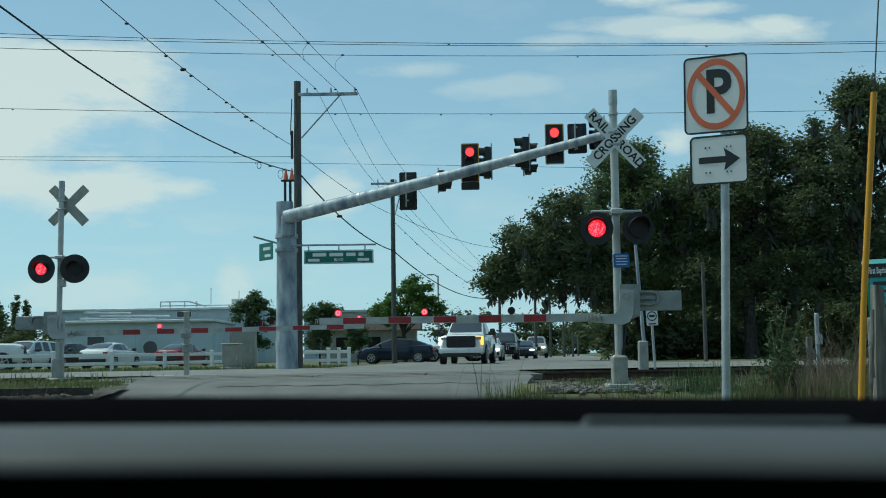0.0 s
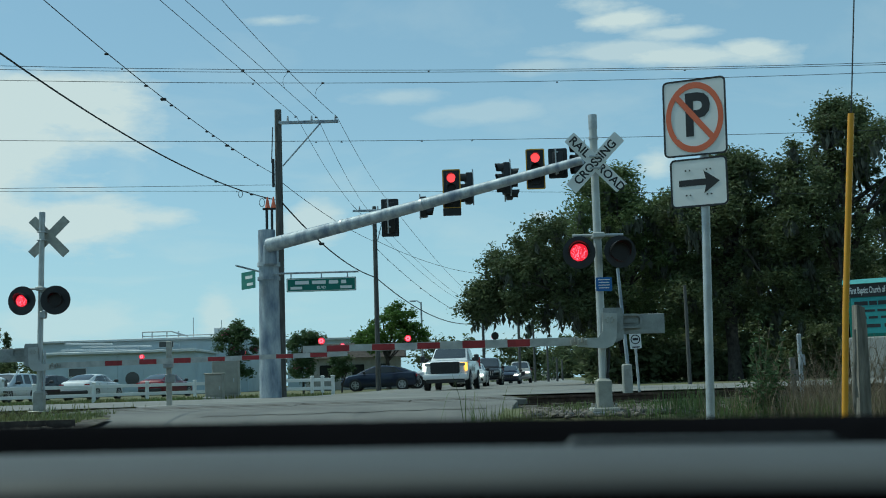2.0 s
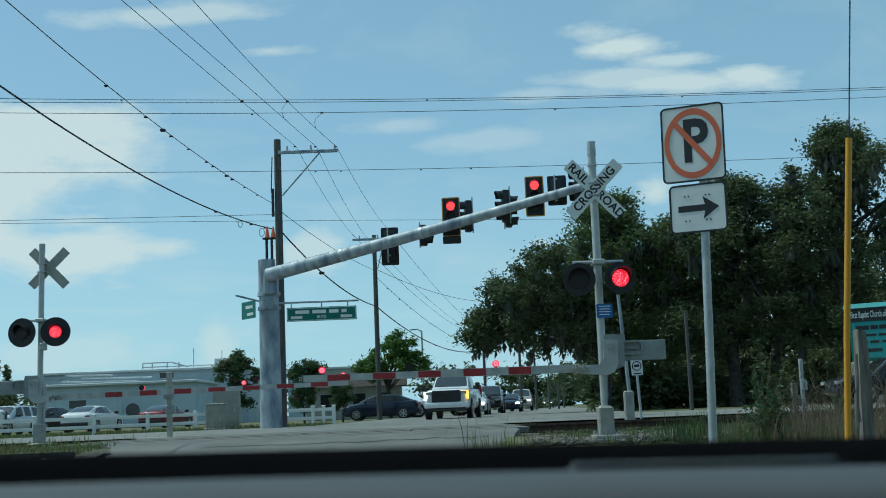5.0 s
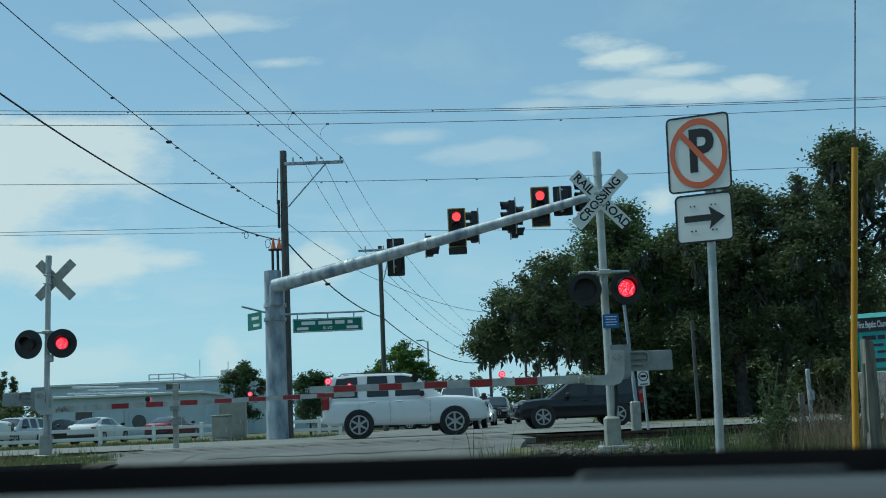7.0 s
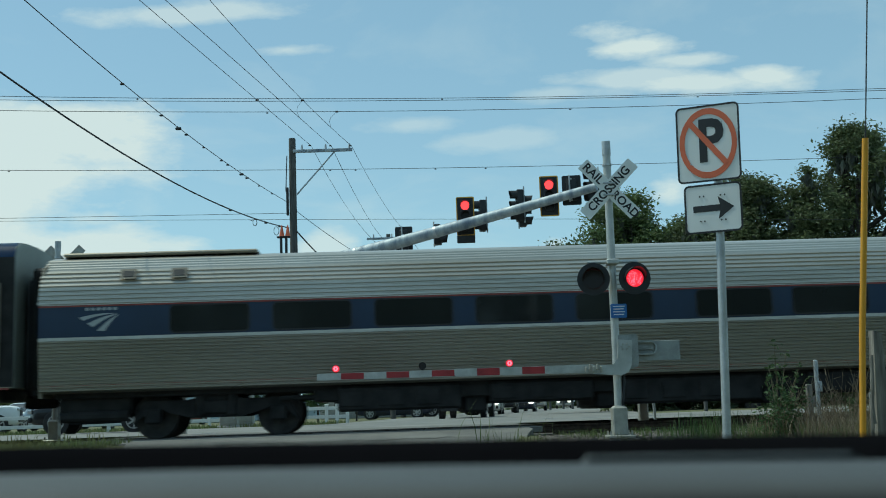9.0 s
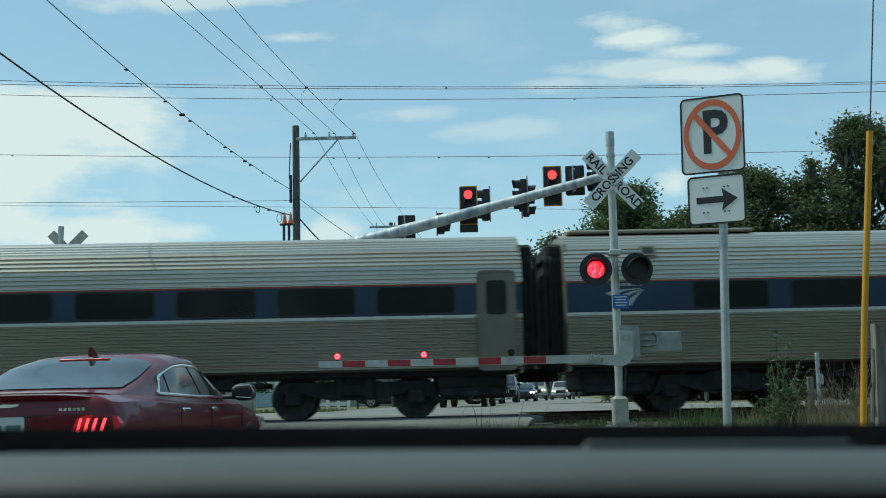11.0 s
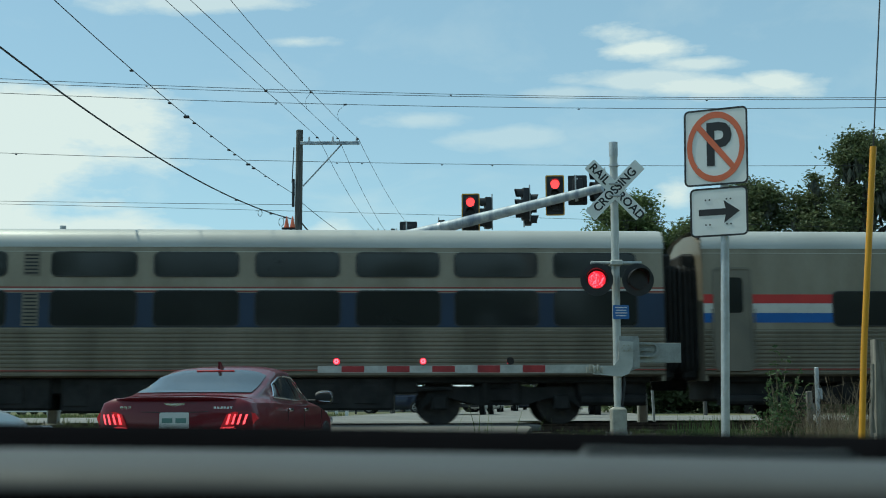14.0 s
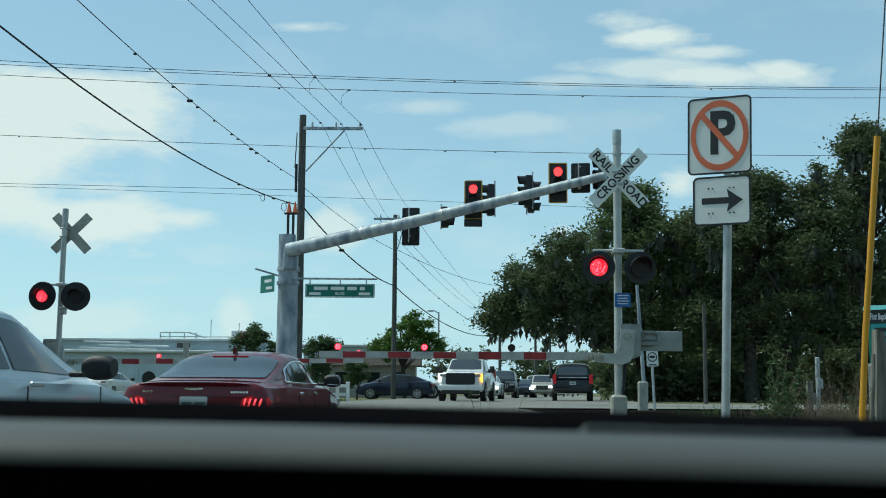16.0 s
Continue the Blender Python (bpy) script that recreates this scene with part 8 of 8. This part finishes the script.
low_hall = hall(pose(-25.7, 96, 0), 12.8, 10, 3.5, "low pale blue commercial building with a round window", openings=(("round", 1.3, 1.4, 1.15, 1.15), ("window", -3.2, 2.05, 1.4, 0.65)))
bm = bmesh.new()
rframe(bm, 1.7, 1.7, 0.02, 0.06, 0.04, pose(1.3, -0.02, 1.4, 90), 1)
part("window_surround", bm, M["wallpale"], low_hall)
for z, x0, x1 in ((4.02, -6.2, 0.5), (4.28, -4.5, 1.5), (4.6, -6.0, -2.0)):
    bm = bmesh.new()
    loft(bm, [[(x0, 1.0 + z, z), (x0, 1.6 + z, z), (x0, 1.6 + z, z + 0.16), (x0, 1.0 + z, z + 0.12)], [(x1, 1.0 + z, z - 0.1), (x1, 1.6 + z, z - 0.1), (x1, 1.6 + z, z + 0.05), (x1, 1.0 + z, z + 0.0)]])
    part("canopy_roof", bm, M["roofpale"], low_hall, "low sloping roof sheet")
for x in (-5.8, -3.9, -1.8, 0.3):
    bm = bmesh.new()
    bx(bm, (x, 5.5, 3.9), (0.25, 0.25, 0.7), 0.02)
    part("roof_pier", bm, M["wallpale"], low_hall)
up_hall = hall(pose(-26.3, 108, 0), 19, 12, 5.0, "taller pale blue hall behind the low building", openings=(("window", 2.0, 4.6, 1.3, 0.5),))
bm = bmesh.new()
for x in (-0.7, 0.2, 1.6, 2.7):
    tube(bm, (x, 2, 5.2), (x, 2, 5.9), 0.06, 0.06, 6)
tube(bm, (-0.7, 2, 5.9), (2.0, 2, 5.9), 0.07, 0.07, 6)
tube(bm, (2.0, 2, 5.9), (3.6, 2, 5.4), 0.07, 0.07, 6)
tube(bm, (-0.7, 2, 5.5), (8.0, 2, 5.5), 0.05, 0.05, 6)
tube(bm, (3.9, 3, 5.2), (3.9, 3, 7.2), 0.04, 0.04, 6)
tube(bm, (6.6, 3, 5.2), (6.6, 3, 6.9), 0.04, 0.04, 6)
part("roof_rails", bm, M["galv"], up_hall, "metal roof rails and mast")
bm = bmesh.new()
bx(bm, (7.2, 4, 5.7), (2.6, 2.4, 0.9), 0.05)
part("roof_unit", bm, M["roofpale"], up_hall)
hall(pose(-9.0, 112, 0), 9, 8, 4.7, "small pale blue block behind the trees", openings=(("window", -1, 2.2, 2.4, 1.2),))


def house():
    h = thing("house", "low house with a brown roof and carport", "house", pose(-5.6, 86, 0))
    bm = bmesh.new()
    bx(bm, (0, 2, 1.2), (7.0, 4, 2.4), 0.02)
    w = part("wall", bm, M["cabinet"], h, "grey-beige wall")
    bm = bmesh.new()
    loft(bm, [[(x, -0.6, 2.35), (x, 4.6, 2.35), (x, 2, 3.5)] for x in (-3.9, 3.9)])
    part("roof", bm, M["tie"], h, "brown pitched roof")
    for x in (-2, 0.4, 2.2):
        bm = bmesh.new()
        bx(bm, (x, -0.02, 1.3), (0.9, 0.08, 1.1), 0.01)
        part("window", bm, M["tint"], h)


house()


def fence():
    f = thing("fence", "white vinyl two-rail fence along the car park", "fence", pose(0, 50.3, 0))
    post = bmesh.new()
    bx(post, (0, 0, 0.36), (0.14, 0.14, 0.86), 0.015)
    bx(post, (0, 0, 0.81), (0.18, 0.18, 0.06), 0.02)
    first = part("post", post, M["fence"], f)
    line = [(-20.3, -6.0), (-18.2, -4.4), (-16.05, -2.8), (-14.1, -1.2), (-12.25, 0.4), (-10.5, 2.0), (-8.8, 3.6)]
    first.matrix_basis = pose(*line[0], 0)
    ends_ = [(-6.5, 0), (-5.05, 0), (-4.6, 0), (-4.15, 0)]
    for x, y in line[1:] + ends_:
        o = new("post", first.data)
        o.parent = f
        o.matrix_basis = pose(x, y, 0)
    for (xa, ya), (xb, yb) in list(zip(line, line[1:])) + list(zip(ends_, ends_[1:])):
        d = math.hypot(xb - xa, yb - ya)
        for z in (0.30, 0.66):
            bm = bmesh.new()
            bx(bm, (0, 0, 0), (d - 0.13, 0.05, 0.14), 0.008, m=pose((xa + xb) / 2, (ya + yb) / 2, z, 0, 0, math.degrees(math.atan2(yb - ya, xb - xa))))
            part("rail", bm, M["fence"], f)


fence()


def cabinet(m, w, h, label):
    c = thing("signal_cabinet", label, "cabinet", m)
    bm = bmesh.new()
    bx(bm, (0, 0, h / 2 + 0.1), (w, 0.6, h), 0.02)
    part("body", bm, M["cabinet"], c)
    bm = bmesh.new()
    bx(bm, (0, 0, h + 0.13), (w + 0.08, 0.68, 0.06), 0.02)
    part("lid", bm, M["cabinet"], c)
    bm = bmesh.new()
    bx(bm, (w * 0.1, -0.31, h / 2 + 0.1), (w * 0.7, 0.02, h * 0.85), 0.008)
    d = part("door", bm, M["cabinet"], c)
    bm = bmesh.new()
    bx(bm, (w * 0.35, -0.335, h / 2), (0.04, 0.03, 0.16), 0.008)
    part("handle", bm, M["galv"], d)
    bm = bmesh.new()
    bx(bm, (0, 0, 0.05), (w + 0.2, 0.8, 0.1), 0.02)
    part("plinth", bm, M["concrete"], c)


cabinet(pose(-8.35, 48.0, 0), 1.05, 1.5, "tall beige roadside signal cabinet")
cabinet(pose(-8.45, 46.0, 0), 0.68, 0.88, "low beige roadside utility cabinet")
for x, y, h in ((-6.75, 30.3, 1.72), (-7.55, 46.3, 0.0)):
    if h:
        p = thing("marker_post", "grey steel post with a small switch box by the gate", "post", pose(x, y, -0.02))
        bm = bmesh.new()
        bx(bm, (0, 0, h / 2), (0.13, 0.13, h), 0.01)
        part("post", bm, M["signback"], p)
        bm = bmesh.new()
        bx(bm, (0.0, -0.1, h - 0.62), (0.26, 0.1, 0.16), 0.02)
        part("switch_box", bm, M["gatecase"], p)
        bm = bmesh.new()
        bx(bm, (0.05, -0.1, 0.75), (0.26, 0.1, 0.22), 0.02)
        part("switch_box", bm, M["gatecase"], p)
        bm = bmesh.new()
        bx(bm, (0, 0, 0.02), (1.6, 0.5, 0.08), 0.02)
        part("footing", bm, M["concrete"], p)
pp = thing("pedestrian_post", "slim grey post with a small push-button plate", "post", pose(-5.2 - 1.25, 39.5 + 5.3, 0))
bm = bmesh.new()
tube(bm, (0, 0, 0), (0, 0, 1.75), 0.06, 0.05, 10)
part("post", bm, M["galv"], pp)
bm = bmesh.new()
bx(bm, (0, -0.08, 0.95), (0.16, 0.08, 0.36), 0.02)
part("button_plate", bm, M["galv_old"], pp)


# ---- small signs and posts by the track ----
def church_sign():
    s = thing("church_sign", "teal church notice board under a green roof on a pale base", "sign board", pose(18.5, 47.6, 0.15, 0, 0, -32) @ Matrix.Diagonal((0.60, 0.7, 1.42, 1)))
    bm = bmesh.new()
    bx(bm, (0, 0, 0.45), (3.4, 0.5, 1.3), 0.03)
    part("base", bm, M["concrete"], s, "pale stone base")
    bm = bmesh.new()
    bx(bm, (0, 0, 1.85), (3.2, 0.2, 1.5), 0.02)
    part("board_case", bm, M["signgreen"], s)
    bm = bmesh.new()
    loft(bm, [[(x, -0.32, 2.66), (x, 0.32, 2.66), (x, 0.0, 2.80)] for x in (-1.9, 1.9)])
    part("board_roof", bm, M["teal"], s, "pitched green board roof")
    bm = bmesh.new()
    bx(bm, (0.1, -0.11, 2.46), (3.4, 0.03, 0.38), 0.005)
    p = part("title_strip", bm, M["signblack"], s)
    letters("lettering", "First Baptist Church of Dover", 0.255, M["signwhite"], p, pose(0.08, -0.13, 2.46, 90) @ Matrix.Diagonal((1, 1.05, 1, 1)), bold=0.004)
    bm = bmesh.new()
    bx(bm, (0.05, -0.11, 1.72), (2.9, 0.03, 1.05), 0.005)
    p = part("notice_panel", bm, M["teal"], s, "teal notice panel")
    for z, h_, words in ((2.08, 0.12, ((-0.75, 0.9), (0.05, 0.5), (0.75, 0.75))), (1.86, 0.07, ((-0.9, 0.5), (-0.2, 0.7), (0.75, 0.9))), (1.66, 0.07, ((-0.8, 0.7), (0.0, 0.6), (0.7, 0.4))), (1.42, 0.10, ((-0.2, 1.3), (0.95, 0.5)))):
        for x, w_ in words:
            bm = bmesh.new()
            bx(bm, (x, -0.13, z), (w_, 0.008, h_))
            part("print", bm, M["signblack"], p)


church_sign()


def small_signs():
    s = thing("prohibition_sign", "small white vehicle-prohibition sign on a steel post", "road sign", pose(5.45, 30.1, 0.0, 0, -2.0, 0))
    bm = bmesh.new()
    tube(bm, (0, 0, 0), (0, 0, 1.5), 0.035, 0.035, 8)
    part("post", bm, M["galv"], s)
    bm = bmesh.new()
    slab(bm, rrect(0.30, 0.40, 0.02, 2), 0.005, pose(0, -0.05, 1.33, 90))
    p = part("plate", bm, M["signwhite"], s)
    bm = bmesh.new()
    ring_slab(bm, circle(0.125, 24, 0, 0.04), circle(0.10, 24, 0, 0.04), 0.003, pose(0, -0.056, 1.33, 90))
    bx(bm, (0, -0.058, 1.375), (0.14, 0.004, 0.06), 0.001)
    bx(bm, (0, -0.058, 1.17), (0.2, 0.004, 0.03))
    part("symbol", bm, M["signblack"], p)
    bm = bmesh.new()
    bx(bm, (-0.42, -0.1, 0.5), (0.24, 0.16, 0.75), 0.03)
    b = part("meter_box", bm, M["signback"])
    tagged(b, "grey meter box on the leaning pole", "meter box")
    b.matrix_basis = pose(5.3, 28.6, -0.15)
    for x, v, h, r, l in ((7.03, 21.5, 1.30, 0.035, "white marker post beside the track"), (6.71, 21.0, 0.85, 0.05, "short pale stake beside the track")):
        bm = bmesh.new()
        bx(bm, (0, 0, h / 2), (r * 2, r * 2, h), 0.01)
        bx(bm, (0.03, -0.03, h * 0.62), (r * 3, 0.05, 0.2), 0.01)
        o = part("marker_post", bm, M["postwood"] if h < 1 else M["galv"])
        o.matrix_basis = pose(x, v + TRACK * x, bed_r(v))
        tagged(o, l, "post")
    p = thing("street_lamp", "distant slim street lamp", "street lamp", pose(-0.4, 84, 0))
    bm = bmesh.new()
    tube(bm, (0, 0, 0), (0, 0, 6.2), 0.09, 0.06, 8)
    part("pole", bm, M["galv"], p)
    bm = bmesh.new()
    sweep(bm, [(0, 0, 6.1), (-0.3, 0, 6.3), (-0.5, 0, 6.3)], 0.04, 6)
    bx(bm, (-0.6, 0, 6.28), (0.45, 0.2, 0.1), 0.02)
    part("lamp_head", bm, M["galv_old"], p)


small_signs()


# ---- everything that moves ----
FLIPS = [0.1, 0.67, 1.23, 1.78, 2.35, 2.92, 3.48, 4.05, 4.58, 5.11, 5.64, 6.17, 6.7, 7.25, 7.85, 8.35, 8.95, 9.49, 10.03, 10.57,
         11.11, 11.65, 12.15, 12.7, 13.25, 13.75, 14.35, 14.85, 15.35, 15.95]


def motions():
    # the flashers: an added disc hides one of two lamps that always glow
    for cover, a, b in COVERS:
        rows, at = [(0.0, b)], b
        for t in FLIPS:
            k = round(t * FPS) / FPS
            rows.append((k, at))
            at = a if at is b else b
            rows.append((k + 1 / FPS, at))
        if rows[-1][0] < 16.0 - 1e-6:
            rows.append((16.0, at))
        walk(cover, rows)
    # the train runs through from right to left at a steady speed
    a = radians(2.7)
    along = Vector((math.cos(a), math.sin(a), 0))
    mid = Vector((-0.6, TRACK_Y - 0.6 * TRACK, RAIL_TOP))
    for car, t0 in CARS:
        rows = []
        for t in (0.0, 8.0, 16.0):
            p = mid + along * (SPEED * (t0 - t))
            rows.append((t, pose(p.x, p.y, p.z, 0, 0, 2.7)))
        walk(car, rows)
    # the red saloon rolls up in the next lane and stops; the pale one follows it
    def lane(d, ahead, turn=8.0):
        h = Vector((math.sin(radians(turn)), math.cos(radians(turn))))
        x, y = -4.19 + 0.085 * d + h.x * ahead, d + h.y * ahead
        za, zb = ground_z(x - 1.42 * h.x, y - 1.42 * h.y), ground_z(x + 1.42 * h.x, y + 1.42 * h.y)
        return pose(x, y, (za + zb) / 2 + 0.03, 0, 0, -turn) @ pose(0, 0, 0, math.degrees(math.atan2(zb - za, 2.84)))
    def stop(x, y, turn=5.0):
        h = Vector((math.sin(radians(turn)), math.cos(radians(turn))))
        x, y = x + h.x * 2.36, y + h.y * 2.36
        za, zb = ground_z(x - 1.42 * h.x, y - 1.42 * h.y), ground_z(x + 1.42 * h.x, y + 1.42 * h.y)
        return pose(x, y, (za + zb) / 2 + 0.03, 0, 0, -turn) @ pose(0, 0, 0, math.degrees(math.atan2(zb - za, 2.84)))
    walk(red, [(t, stop(x, y)) for t, x, y in ((0.0, -5.6, -56), (6.0, -4.6, -17), (8.0, -4.0, -4.6), (9.0, -3.85, 1.9), (9.2, -3.82, 3.1), (10.2, -3.55, 7.0), (11.3, -3.25, 9.3), (11.5, -3.20, 9.55), (12.0, -3.07, 10.0),
                                               (12.5, -2.96, 10.5), (13.0, -2.89, 11.15), (13.5, -2.85, 11.75), (14.0, -2.85, 12.4), (14.5, -2.85, 12.92), (15.0, -2.84, 13.12), (15.5, -2.83, 13.2), (16.0, -2.83, 13.2))])
    walk(white, [(t, lane(d, -0.75, 5.5)) for t, d in ((0.0, -75), (8.0, -22), (12.0, -0.5), (13.5, 5.4), (14.3, 6.82), (14.5, 7.08), (15.0, 7.67), (15.5, 8.08), (15.8, 8.25), (16.0, 8.32))])
    # traffic on the cross street
    def street(x, y0, turn):
        return pose(x, y0 + TRACK * x, 0.03, 0, 0, turn)
    walk(tahoe, [(t, street(x, 35.0, -87.3)) for t, x in ((0.0, -55.0), (6.3, -6.15), (6.5, -4.7), (7.0, -0.97), (7.4, 1.7), (8.0, 8.0), (8.5, 14.0), (16.0, 62.0))])
    walk(crossover, [(t, street(x, 41.6, 92.7)) for t, x in ((0.0, 50.0), (5.0, 17.0), (6.3, 9.5), (6.6, 7.7), (7.0, 5.1), (7.5, 1.9), (8.5, -7.0), (10.0, -22.0), (16.0, -82.0))])
    walk(explorer, [(0.0, pose(95, 45.5, 0.03, 0, 0, 92)), (10.0, pose(22, 42.5, 0.03, 0, 0, 92)), (12.0, pose(10.5, 42.2, 0.03, 0, 0, 80)), (13.0, pose(6.2, 45.0, 0.03, 0, 0, 30)),
                    (14.0, pose(5.7, 50.5, 0.03, 0, 0, -2)), (15.0, pose(6.2, 55.0, 0.03, 0, 0, -5.7)), (16.0, pose(6.5, 58.8, 0.03, 0, 0, -5.7))])
    walk(far_suv, [(0.0, pose(33.0, 330, 0.03, 0, 0, 174.3)), (3.5, pose(25.0, 250, 0.03, 0, 0, 174.3)), (6.6, pose(19.6, 190, 0.03, 0, 0, 174.3)), (9.0, pose(15.0, 145, 0.03, 0, 0, 174.3)),
                   (13.0, pose(9.2, 98, 0.03, 0, 0, 174.3)), (16.0, pose(7.8, 92, 0.03, 0, 0, 174.3))])


motions()
